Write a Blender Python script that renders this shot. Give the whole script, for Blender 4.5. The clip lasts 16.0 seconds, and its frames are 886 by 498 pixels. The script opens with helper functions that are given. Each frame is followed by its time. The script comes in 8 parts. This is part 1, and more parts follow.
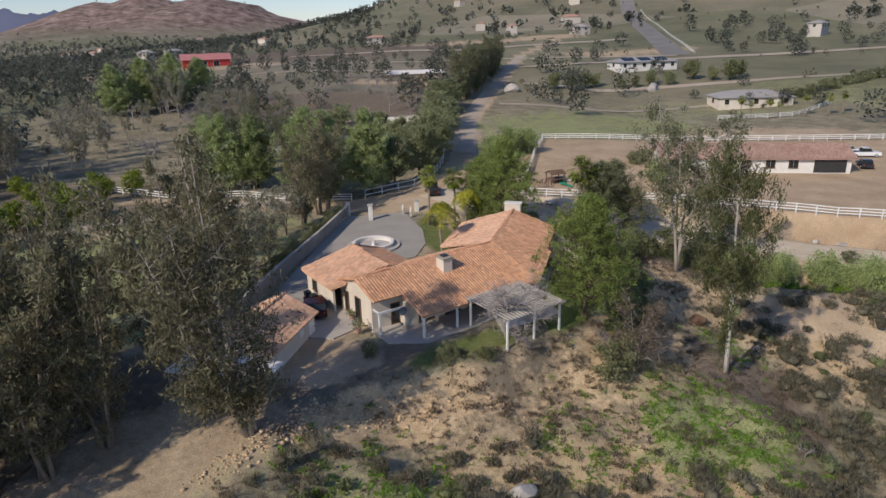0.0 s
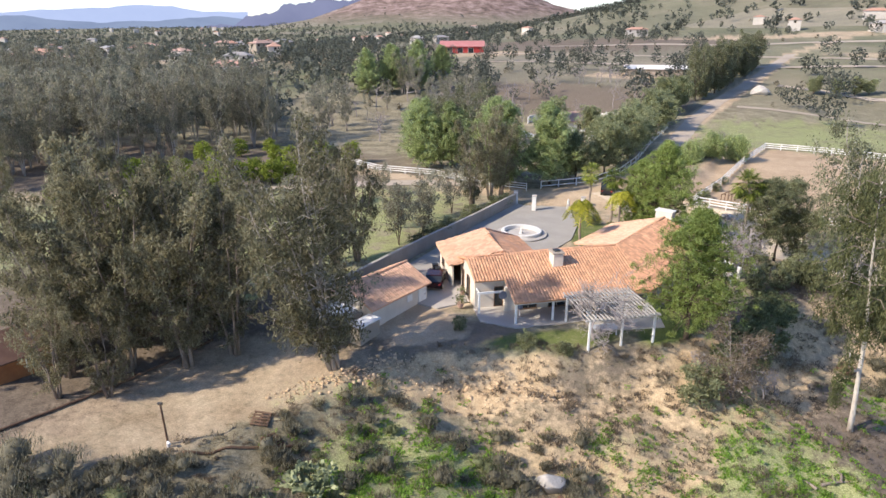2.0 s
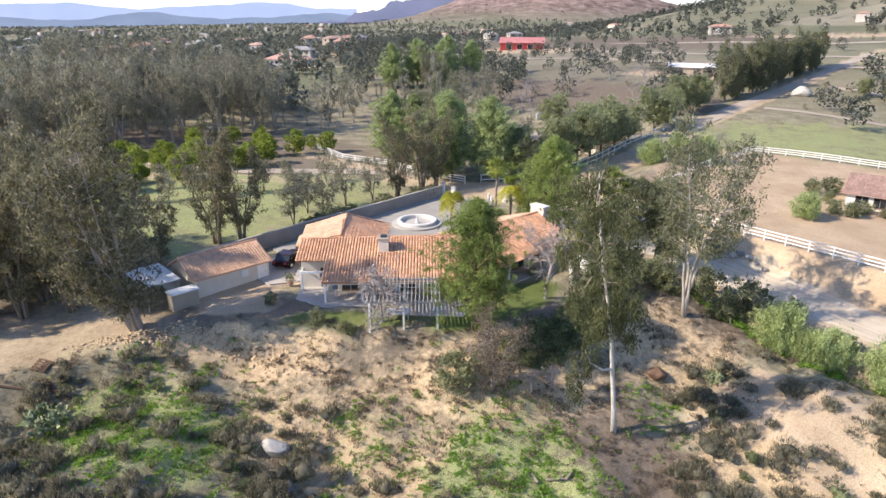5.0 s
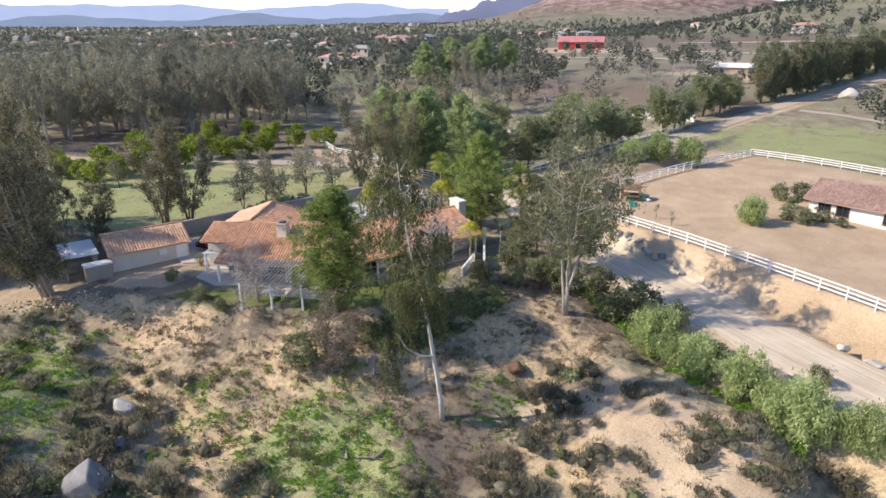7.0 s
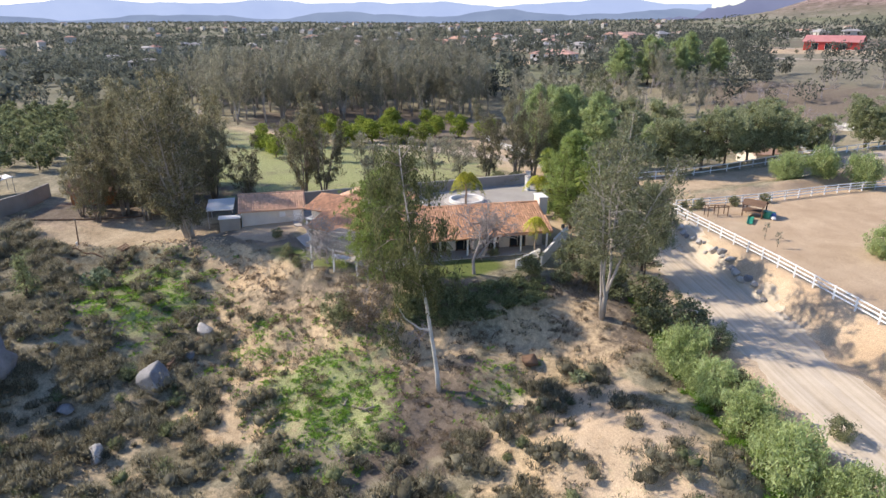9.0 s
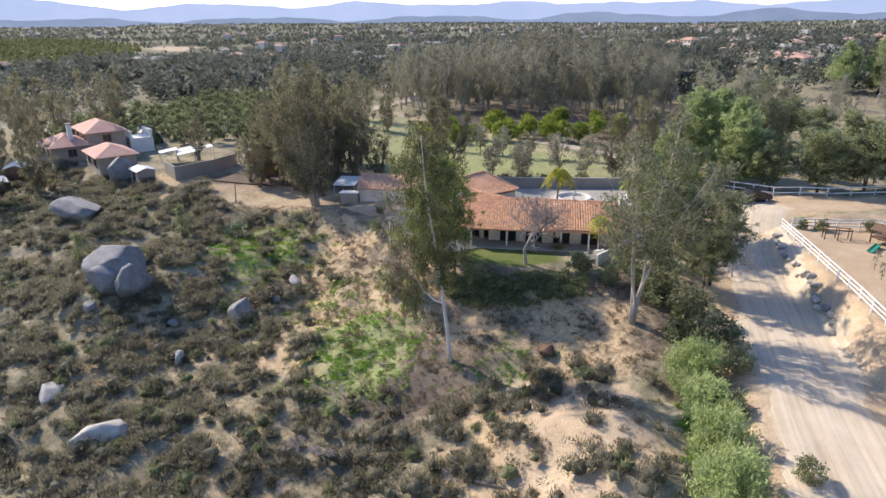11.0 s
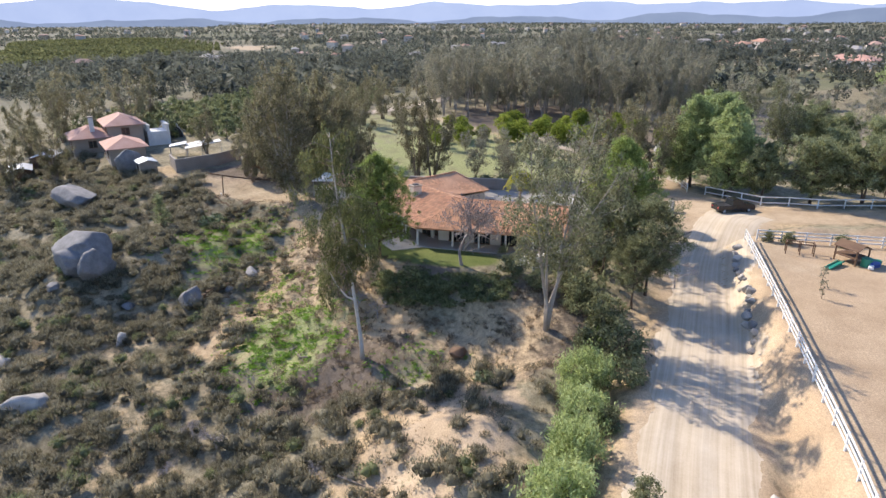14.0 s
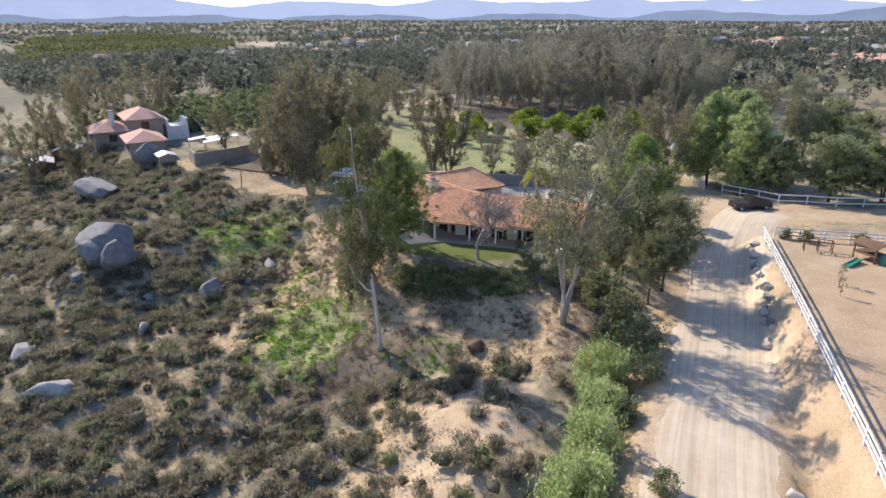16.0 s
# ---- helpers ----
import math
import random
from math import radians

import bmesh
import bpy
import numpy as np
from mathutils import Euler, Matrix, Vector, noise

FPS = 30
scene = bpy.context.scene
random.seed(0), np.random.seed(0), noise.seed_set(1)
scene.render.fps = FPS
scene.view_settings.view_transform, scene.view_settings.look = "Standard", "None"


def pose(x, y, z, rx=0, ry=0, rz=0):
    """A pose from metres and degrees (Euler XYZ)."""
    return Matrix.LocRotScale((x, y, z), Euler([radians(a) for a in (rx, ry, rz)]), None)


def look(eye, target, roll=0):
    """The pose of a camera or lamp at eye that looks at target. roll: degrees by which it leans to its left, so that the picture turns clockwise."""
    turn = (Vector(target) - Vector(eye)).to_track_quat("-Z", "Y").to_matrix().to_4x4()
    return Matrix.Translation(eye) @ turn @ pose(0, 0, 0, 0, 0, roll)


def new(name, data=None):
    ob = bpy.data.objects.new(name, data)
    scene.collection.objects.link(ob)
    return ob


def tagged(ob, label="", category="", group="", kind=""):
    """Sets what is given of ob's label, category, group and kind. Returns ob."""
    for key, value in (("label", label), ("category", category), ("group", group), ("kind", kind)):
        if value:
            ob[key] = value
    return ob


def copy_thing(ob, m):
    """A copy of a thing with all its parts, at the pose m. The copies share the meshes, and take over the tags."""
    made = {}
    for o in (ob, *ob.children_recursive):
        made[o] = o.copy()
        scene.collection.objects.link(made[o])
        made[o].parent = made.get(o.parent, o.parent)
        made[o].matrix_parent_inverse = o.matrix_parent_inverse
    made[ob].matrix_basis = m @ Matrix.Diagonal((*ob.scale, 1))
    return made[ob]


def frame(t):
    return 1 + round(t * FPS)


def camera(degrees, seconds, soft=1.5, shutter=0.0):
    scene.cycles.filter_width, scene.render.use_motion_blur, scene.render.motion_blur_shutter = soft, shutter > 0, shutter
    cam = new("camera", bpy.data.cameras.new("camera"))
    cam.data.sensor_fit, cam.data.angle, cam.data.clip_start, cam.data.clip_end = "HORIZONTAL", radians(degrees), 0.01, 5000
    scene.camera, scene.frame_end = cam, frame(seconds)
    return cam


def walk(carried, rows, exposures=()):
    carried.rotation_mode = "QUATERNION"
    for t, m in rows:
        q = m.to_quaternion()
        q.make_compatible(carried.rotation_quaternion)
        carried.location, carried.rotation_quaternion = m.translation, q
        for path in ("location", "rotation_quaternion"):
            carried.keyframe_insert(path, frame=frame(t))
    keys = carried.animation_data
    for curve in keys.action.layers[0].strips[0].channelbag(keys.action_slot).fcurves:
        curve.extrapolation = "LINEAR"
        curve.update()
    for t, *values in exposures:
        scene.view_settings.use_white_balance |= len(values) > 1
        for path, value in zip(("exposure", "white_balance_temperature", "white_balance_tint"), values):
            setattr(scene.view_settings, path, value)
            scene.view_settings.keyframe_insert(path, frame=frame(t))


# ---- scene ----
cam = camera(70.0, 16.0)
PATH = [
    (0, (-1.762, -0.984, 44.139), (-1.738, 0.911, 43.499), -1.5),
    (0.5, (0.922, -2.471, 44.639), (0.552, -0.614, 43.994), -1.0),
    (1, (3.903, -3.173, 44.938), (3.356, -1.363, 44.285), -0.5),
    (1.5, (7.133, -3.081, 44.956), (6.507, -1.299, 44.299), -0.2),
    (2, (10.721, -2.532, 44.846), (10.014, -0.781, 44.187), -0.1),
    (2.5, (14.615, -1.628, 44.778), (13.797, 0.073, 44.116), -0.0),
    (3, (18.746, -0.47, 44.734), (17.832, 1.181, 44.071), 0.0),
    (3.5, (22.955, 1.165, 44.623), (22.004, 2.794, 43.959), 0.0),
    (4, (27.134, 3.009, 44.486), (26.172, 4.631, 43.82), 0.1),
    (4.5, (31.544, 5.041, 44.432), (30.577, 6.66, 43.765), 0.1),
    (5, (35.871, 7.061, 44.392), (34.897, 8.675, 43.725), 0.1),
    (7.5, (57.609, 19.304, 44.101), (56.282, 20.642, 43.43), -0.1),
    (8, (61.254, 21.862, 44.386), (59.784, 23.039, 43.711), -0.1),
    (8.5, (64.672, 24.522, 44.49), (63.124, 25.592, 43.813), 0.0),
    (9, (68.003, 27.619, 44.418), (66.366, 28.546, 43.739), 0.1),
    (9.5, (71.1, 31.012, 44.38), (69.375, 31.76, 43.699), 0.1),
    (10, (73.996, 34.814, 44.32), (72.201, 35.374, 43.639), 0.1),
    (12.5, (81.416, 53.085, 44.333), (79.536, 53.161, 43.656), -0.2),
    (13, (81.138, 55.202, 44.249), (79.258, 55.26, 43.57), -0.1),
    (13.5, (80.432, 56.886, 44.306), (78.551, 56.936, 43.627), -0.1),
    (14, (80.062, 57.721, 44.238), (78.181, 57.773, 43.561), -0.0),
    (14.5, (80.15, 57.738, 44.26), (78.269, 57.784, 43.581), 0.0),
    (15, (80.292, 57.532, 44.176), (78.411, 57.568, 43.496), 0.1),
    (15.5, (80.551, 57.152, 44.123), (78.671, 57.179, 43.441), 0.1),
    (16, (80.695, 57.047, 44.083), (78.816, 57.063, 43.398), 0.2),
]
STOPS = [(0.0, -0.34), (0.5, 0.22), (1.5, 0.64), (3.0, 0.72), (5.0, 0.76), (7.5, 0.55), (8.0, 0.55), (9.0, 0.62), (15.0, 0.64), (16.0, 0.58)]
walk(cam, [(t, look(eye, target, roll)) for t, eye, target, roll in PATH], STOPS)

# ---- world and sun ----
SUN_TO = Vector((-0.705 * math.cos(radians(36)), -0.709 * math.cos(radians(36)), math.sin(radians(36))))
world = bpy.data.worlds.new("sky")
scene.world = world
world.use_nodes = True
sky = world.node_tree.nodes.new("ShaderNodeTexSky")
sky.sky_type, sky.sun_disc = "NISHITA", False
sky.sun_elevation, sky.sun_rotation = radians(36), radians(224.8)
sky.air_density, sky.dust_density, sky.ozone_density = 1.0, 0.2, 4.0
back = world.node_tree.nodes["Background"]
back.inputs["Strength"].default_value = 0.15
tint = world.node_tree.nodes.new("ShaderNodeMix")
tint.data_type, tint.blend_type = "RGBA", "MULTIPLY"
tint.inputs[0].default_value, tint.inputs[7].default_value = 1.0, (1.0, 0.95, 1.04, 1)
world.node_tree.links.new(sky.outputs["Color"], tint.inputs[6])
world.node_tree.links.new(tint.outputs[2], back.inputs["Color"])
sun = new("sun", bpy.data.lights.new("sun", "SUN"))
sun.data.energy, sun.data.angle, sun.data.color = 4.5, radians(0.55), (1.0, 0.88, 0.745)
sun.rotation_mode = "QUATERNION"
sun.rotation_quaternion = SUN_TO.to_track_quat("Z", "Y")

# ---- materials ----
def node_tree(name):
    m = bpy.data.materials.new(name)
    m.use_nodes = True
    t = m.node_tree
    return m, t, t.nodes["Principled BSDF"]


def link(t, a, b):
    t.links.new(a, b)


def noise_tex(t, scale, detail=4.0, rough=0.6, vec=None):
    n = t.nodes.new("ShaderNodeTexNoise")
    n.inputs["Scale"].default_value, n.inputs["Detail"].default_value, n.inputs["Roughness"].default_value = scale, detail, rough
    if vec is not None:
        link(t, vec, n.inputs["Vector"])
    return n


def ramp(t, source, stops):
    r = t.nodes.new("ShaderNodeValToRGB")
    while len(r.color_ramp.elements) < len(stops):
        r.color_ramp.elements.new(0.5)
    for e, (p, c) in zip(r.color_ramp.elements, stops):
        e.position, e.color = p, (*c, 1) if len(c) == 3 else c
    link(t, source, r.inputs["Fac"])
    return r


def mixed(t, fac, a, b, kind="MIX"):
    m = t.nodes.new("ShaderNodeMix")
    m.data_type, m.blend_type = "RGBA", kind
    for socket, value in ((m.inputs[0], fac), (m.inputs[6], a), (m.inputs[7], b)):
        if isinstance(value, (int, float)):
            socket.default_value = value
        elif isinstance(value, tuple):
            socket.default_value = (*value, 1)
        else:
            link(t, value, socket)
    return m.outputs[2]


def maths(t, op, a, b=0.0):
    m = t.nodes.new("ShaderNodeMath")
    m.operation = op
    for socket, value in ((m.inputs[0], a), (m.inputs[1], b)):
        if isinstance(value, (int, float)):
            socket.default_value = value
        else:
            link(t, value, socket)
    return m.outputs[0]


def bumped(t, bsdf, height, strength=0.4, distance=0.05):
    b = t.nodes.new("ShaderNodeBump")
    b.inputs["Strength"].default_value, b.inputs["Distance"].default_value = strength, distance
    link(t, height, b.inputs["Height"])
    link(t, b.outputs["Normal"], bsdf.inputs["Normal"])


def world_coords(t):
    return t.nodes.new("ShaderNodeNewGeometry").outputs["Position"]


def rough_surface(name, dark, light, scale=3.0, fine=30.0, roughness=0.9, bump=0.3, metallic=0.0, stain=0.25, vary=0.0):
    """Two scales of variation between two colours, a fine relief, and, where asked, a shift from piece to piece."""
    m, t, b = node_tree(name)
    pos = world_coords(t)
    big, small = noise_tex(t, scale, 5, 0.6, pos), noise_tex(t, fine, 4, 0.7, pos)
    fac = maths(t, "ADD", maths(t, "MULTIPLY", big.outputs["Fac"], 0.65), maths(t, "MULTIPLY", small.outputs["Fac"], 0.35))
    col = ramp(t, fac, [(0.3, dark), (0.7, light)]).outputs["Color"]
    if vary:
        rnd = t.nodes.new("ShaderNodeNewGeometry").outputs["Random Per Island"]
        shade = ramp(t, rnd, [(0, (1 - vary,) * 3), (1, (1 + vary * 0.6,) * 3)]).outputs["Color"]
        col = mixed(t, 1.0, col, shade, "MULTIPLY")
    link(t, col, b.inputs["Base Color"])
    b.inputs["Roughness"].default_value, b.inputs["Metallic"].default_value = roughness, metallic
    if bump:
        bumped(t, b, small.outputs["Fac"], bump, 0.03)
    return m


def leaf_surface(name, dark, mid, light, shine=0.75, through_leaf=0.5):
    m, t, b = node_tree(name)
    geo = t.nodes.new("ShaderNodeNewGeometry")
    info = t.nodes.new("ShaderNodeObjectInfo")
    big = noise_tex(t, 0.5, 3, 0.6, geo.outputs["Position"])
    fac = maths(t, "ADD", maths(t, "MULTIPLY", geo.outputs["Random Per Island"], 0.6), maths(t, "MULTIPLY", big.outputs["Fac"], 0.5))
    fac = maths(t, "ADD", fac, maths(t, "MULTIPLY", maths(t, "SUBTRACT", info.outputs["Random"], 0.5), 0.25))
    dark, light = tuple(0.8 * c for c in dark), tuple(1.16 * c for c in light)
    col = ramp(t, fac, [(0.15, dark), (0.55, mid), (0.95, light)]).outputs["Color"]
    link(t, col, b.inputs["Base Color"])
    b.inputs["Roughness"].default_value, b.inputs["Specular IOR Level"].default_value = shine, 0.2
    tr = t.nodes.new("ShaderNodeBsdfTranslucent")
    link(t, col, tr.inputs["Color"])
    mix = t.nodes.new("ShaderNodeMixShader")
    mix.inputs[0].default_value = through_leaf
    link(t, b.outputs[0], mix.inputs[1])
    link(t, tr.outputs[0], mix.inputs[2])
    link(t, mix.outputs[0], t.nodes["Material Output"].inputs["Surface"])
    return m


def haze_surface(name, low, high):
    """Air haze over a far range, painted in as glowing colour: a plain backdrop."""
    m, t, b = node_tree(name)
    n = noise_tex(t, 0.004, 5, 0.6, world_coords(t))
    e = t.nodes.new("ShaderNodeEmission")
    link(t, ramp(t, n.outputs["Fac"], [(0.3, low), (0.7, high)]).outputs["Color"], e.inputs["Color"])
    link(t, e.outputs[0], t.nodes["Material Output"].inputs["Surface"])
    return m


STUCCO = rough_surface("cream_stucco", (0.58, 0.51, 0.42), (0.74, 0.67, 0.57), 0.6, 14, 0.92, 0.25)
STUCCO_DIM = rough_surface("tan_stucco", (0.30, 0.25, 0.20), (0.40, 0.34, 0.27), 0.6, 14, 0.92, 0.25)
WHITE = rough_surface("white_paint", (0.66, 0.65, 0.62), (0.84, 0.83, 0.80), 2.0, 25, 0.55, 0.1)
WHITE_WALL = rough_surface("white_stucco", (0.62, 0.60, 0.55), (0.78, 0.76, 0.72), 1.0, 20, 0.85, 0.2)
TILE = rough_surface("clay_tile", (0.52, 0.265, 0.145), (0.70, 0.405, 0.24), 0.5, 9, 0.85, 0.15, vary=0.24)
TILE_PALE = rough_surface("pale_clay_tile", (0.56, 0.325, 0.205), (0.72, 0.46, 0.31), 0.5, 9, 0.85, 0.15, vary=0.2)
TILE_FAR = rough_surface("red_clay_tile", (0.44, 0.23, 0.17), (0.60, 0.37, 0.30), 0.4, 6, 0.85, 0.1, vary=0.25)
TILE_BROWN = rough_surface("brown_clay_tile", (0.36, 0.22, 0.17), (0.50, 0.34, 0.27), 0.4, 6, 0.85, 0.1, vary=0.25)
CONCRETE = rough_surface("pale_concrete", (0.36, 0.33, 0.29), (0.50, 0.46, 0.41), 0.35, 8, 0.9, 0.2)
COURT = rough_surface("motor_court_concrete", (0.27, 0.25, 0.22), (0.40, 0.37, 0.32), 0.25, 6, 0.9, 0.2)
BLOCK = rough_surface("concrete_block", (0.25, 0.22, 0.19), (0.36, 0.33, 0.29), 0.5, 10, 0.92, 0.3)
GREY_WOOD = rough_surface("weathered_wood", (0.30, 0.28, 0.26), (0.48, 0.46, 0.43), 1.5, 30, 0.85, 0.3)
BROWN_WOOD = rough_surface("brown_wood", (0.09, 0.05, 0.03), (0.20, 0.12, 0.07), 1.5, 30, 0.85, 0.3)
SHED_WOOD = rough_surface("stained_cedar", (0.28, 0.11, 0.04), (0.44, 0.19, 0.07), 1.5, 25, 0.8, 0.3)
SHED_ROOF = rough_surface("shed_shingle", (0.13, 0.07, 0.05), (0.22, 0.12, 0.08), 1.0, 15, 0.9, 0.3)
SHEET = rough_surface("galvanised_sheet", (0.42, 0.44, 0.46), (0.60, 0.62, 0.64), 0.8, 10, 0.5, 0.15)
DARK_GLASS = rough_surface("dark_window_glass", (0.015, 0.018, 0.02), (0.03, 0.035, 0.04), 0.5, 4, 0.12, 0.0)
DARK = rough_surface("dark_metal", (0.02, 0.02, 0.02), (0.05, 0.05, 0.05), 2, 20, 0.5, 0.1)
BARK_PALE = rough_surface("pale_gum_bark", (0.42, 0.37, 0.31), (0.68, 0.63, 0.56), 1.2, 12, 0.8, 0.3)
BARK_GREY = rough_surface("grey_gum_bark", (0.16, 0.12, 0.09), (0.36, 0.30, 0.24), 1.0, 12, 0.9, 0.4)
BARK_GUM = rough_surface("smooth_gum_bark", (0.27, 0.23, 0.19), (0.47, 0.42, 0.36), 1.0, 12, 0.85, 0.3)
BARK_DARK = rough_surface("dark_bark", (0.07, 0.05, 0.035), (0.16, 0.11, 0.08), 1.5, 14, 0.95, 0.5)
TWIG = rough_surface("bare_twig", (0.25, 0.215, 0.205), (0.40, 0.355, 0.335), 1.5, 14, 0.95, 0.2)
TWIG_RED = rough_surface("reddish_twig", (0.20, 0.12, 0.11), (0.32, 0.21, 0.19), 1.5, 14, 0.95, 0.2)
ROCK = rough_surface("granite", (0.12, 0.118, 0.12), (0.31, 0.30, 0.295), 0.9, 7, 0.9, 0.8)
ROCK_PALE = rough_surface("pale_granite", (0.25, 0.23, 0.205), (0.56, 0.525, 0.475), 1.2, 9, 0.9, 0.6)
RED_PAINT = rough_surface("red_barn_paint", (0.34, 0.025, 0.02), (0.50, 0.05, 0.04), 0.3, 3, 0.6, 0.1)
RED_ROOF = rough_surface("red_barn_roof", (0.40, 0.15, 0.135), (0.54, 0.24, 0.215), 0.3, 3, 0.55, 0.1)
CAR_RED = rough_surface("dark_red_car_paint", (0.02, 0.003, 0.003), (0.032, 0.005, 0.005), 0.5, 4, 0.22, 0.0)
CAR_BLACK = rough_surface("black_car_paint", (0.012, 0.012, 0.014), (0.03, 0.03, 0.034), 0.5, 4, 0.2, 0.0)
CAR_WHITE = rough_surface("white_car_paint", (0.70, 0.71, 0.72), (0.82, 0.82, 0.82), 0.5, 4, 0.25, 0.0)
RUBBER = rough_surface("tyre_rubber", (0.012, 0.012, 0.012), (0.03, 0.03, 0.03), 4, 30, 0.85, 0.1)
PLASTIC_GREEN = rough_surface("green_plastic", (0.02, 0.22, 0.14), (0.04, 0.32, 0.20), 1, 6, 0.4, 0.0)
PLASTIC_BLUE = rough_surface("blue_plastic", (0.03, 0.06, 0.25), (0.06, 0.12, 0.36), 1, 6, 0.4, 0.0)
CLOTH_BLUE = rough_surface("blue_grey_canvas", (0.13, 0.14, 0.18), (0.22, 0.24, 0.29), 1, 16, 0.9, 0.2)
FAR_LEAF = leaf_surface("far_grey_leaf", (0.066, 0.072, 0.058), (0.125, 0.134, 0.104), (0.195, 0.2, 0.158))
FAR_WALL = rough_surface("far_house_wall", (0.40, 0.36, 0.31), (0.58, 0.54, 0.49), 0.05, 1.0, 0.9, 0.0)
FAR_GREY_ROOF = rough_surface("far_grey_roof", (0.24, 0.22, 0.21), (0.40, 0.38, 0.36), 0.05, 1.0, 0.9, 0.0)
FAR_TILE_ROOF = rough_surface("far_tile_roof", (0.36, 0.19, 0.13), (0.50, 0.30, 0.22), 0.05, 1.0, 0.9, 0.0)

GUM_LEAF = leaf_surface("gum_leaf", (0.115, 0.107, 0.063), (0.222, 0.206, 0.121), (0.36, 0.333, 0.21))
GUM_BROWN = leaf_surface("dry_gum_leaf", (0.155, 0.15, 0.108), (0.275, 0.265, 0.19), (0.43, 0.41, 0.30))
PINE_LEAF = leaf_surface("pine_needle", (0.20, 0.245, 0.10), (0.355, 0.42, 0.185), (0.50, 0.56, 0.28))
DARK_LEAF = leaf_surface("dark_green_leaf", (0.106, 0.121, 0.0607), (0.198, 0.224, 0.112), (0.317, 0.343, 0.178))
PEPPER_LEAF = leaf_surface("pepper_leaf", (0.24, 0.29, 0.11), (0.40, 0.47, 0.20), (0.52, 0.58, 0.29))
BUSH_LEAF = leaf_surface("bush_leaf", (0.13, 0.14, 0.075), (0.235, 0.25, 0.135), (0.36, 0.37, 0.21))
CITRUS_LEAF = leaf_surface("citrus_leaf", (0.11, 0.155, 0.025), (0.24, 0.3, 0.05), (0.39, 0.43, 0.09))
PALM_LEAF = leaf_surface("palm_frond", (0.16, 0.19, 0.022), (0.42, 0.41, 0.05), (0.62, 0.60, 0.10))
PALM_GREEN = leaf_surface("fan_palm_frond", (0.105, 0.152, 0.0304), (0.251, 0.304, 0.0684), (0.46, 0.475, 0.122))
BRIGHT_PINE = leaf_surface("bright_pine_needle", (0.155, 0.20, 0.05), (0.30, 0.375, 0.11), (0.44, 0.51, 0.19))
LANE_LEAF = leaf_surface("lane_tree_leaf", (0.17, 0.187, 0.095), (0.30, 0.325, 0.17), (0.44, 0.46, 0.26))
OPEN_LEAF = leaf_surface("open_gum_leaf", (0.115, 0.12, 0.066), (0.215, 0.22, 0.125), (0.335, 0.34, 0.20))
HANGING_LEAF = leaf_surface("hanging_gum_leaf", (0.065, 0.074, 0.032), (0.13, 0.138, 0.06), (0.215, 0.222, 0.10))
SCRUB_LEAF = leaf_surface("chaparral_leaf", (0.118, 0.11, 0.074), (0.22, 0.204, 0.14), (0.355, 0.33, 0.235), 0.7)
SAGE_LEAF = leaf_surface("grey_sage_leaf", (0.158, 0.139, 0.097), (0.263, 0.233, 0.164), (0.38, 0.335, 0.23), 0.8)
WEED_LEAF = leaf_surface("green_weed", (0.125, 0.225, 0.035), (0.215, 0.36, 0.06), (0.33, 0.48, 0.105), 0.6)
DRY_GRASS = leaf_surface("dry_grass", (0.17, 0.12, 0.065), (0.28, 0.21, 0.12), (0.40, 0.31, 0.19), 0.8)
DEAD_LEAF = leaf_surface("dead_brush", (0.13, 0.1, 0.075), (0.23, 0.185, 0.135), (0.34, 0.28, 0.205), 0.9)
CLOD = rough_surface("earth_clod", (0.44, 0.31, 0.185), (0.60, 0.45, 0.29), 1.5, 12, 0.95, 0.4, vary=0.3)
CACTUS_SKIN = leaf_surface("cactus_pad", (0.17, 0.20, 0.10), (0.28, 0.31, 0.17), (0.38, 0.39, 0.22), 0.6, 0.02)

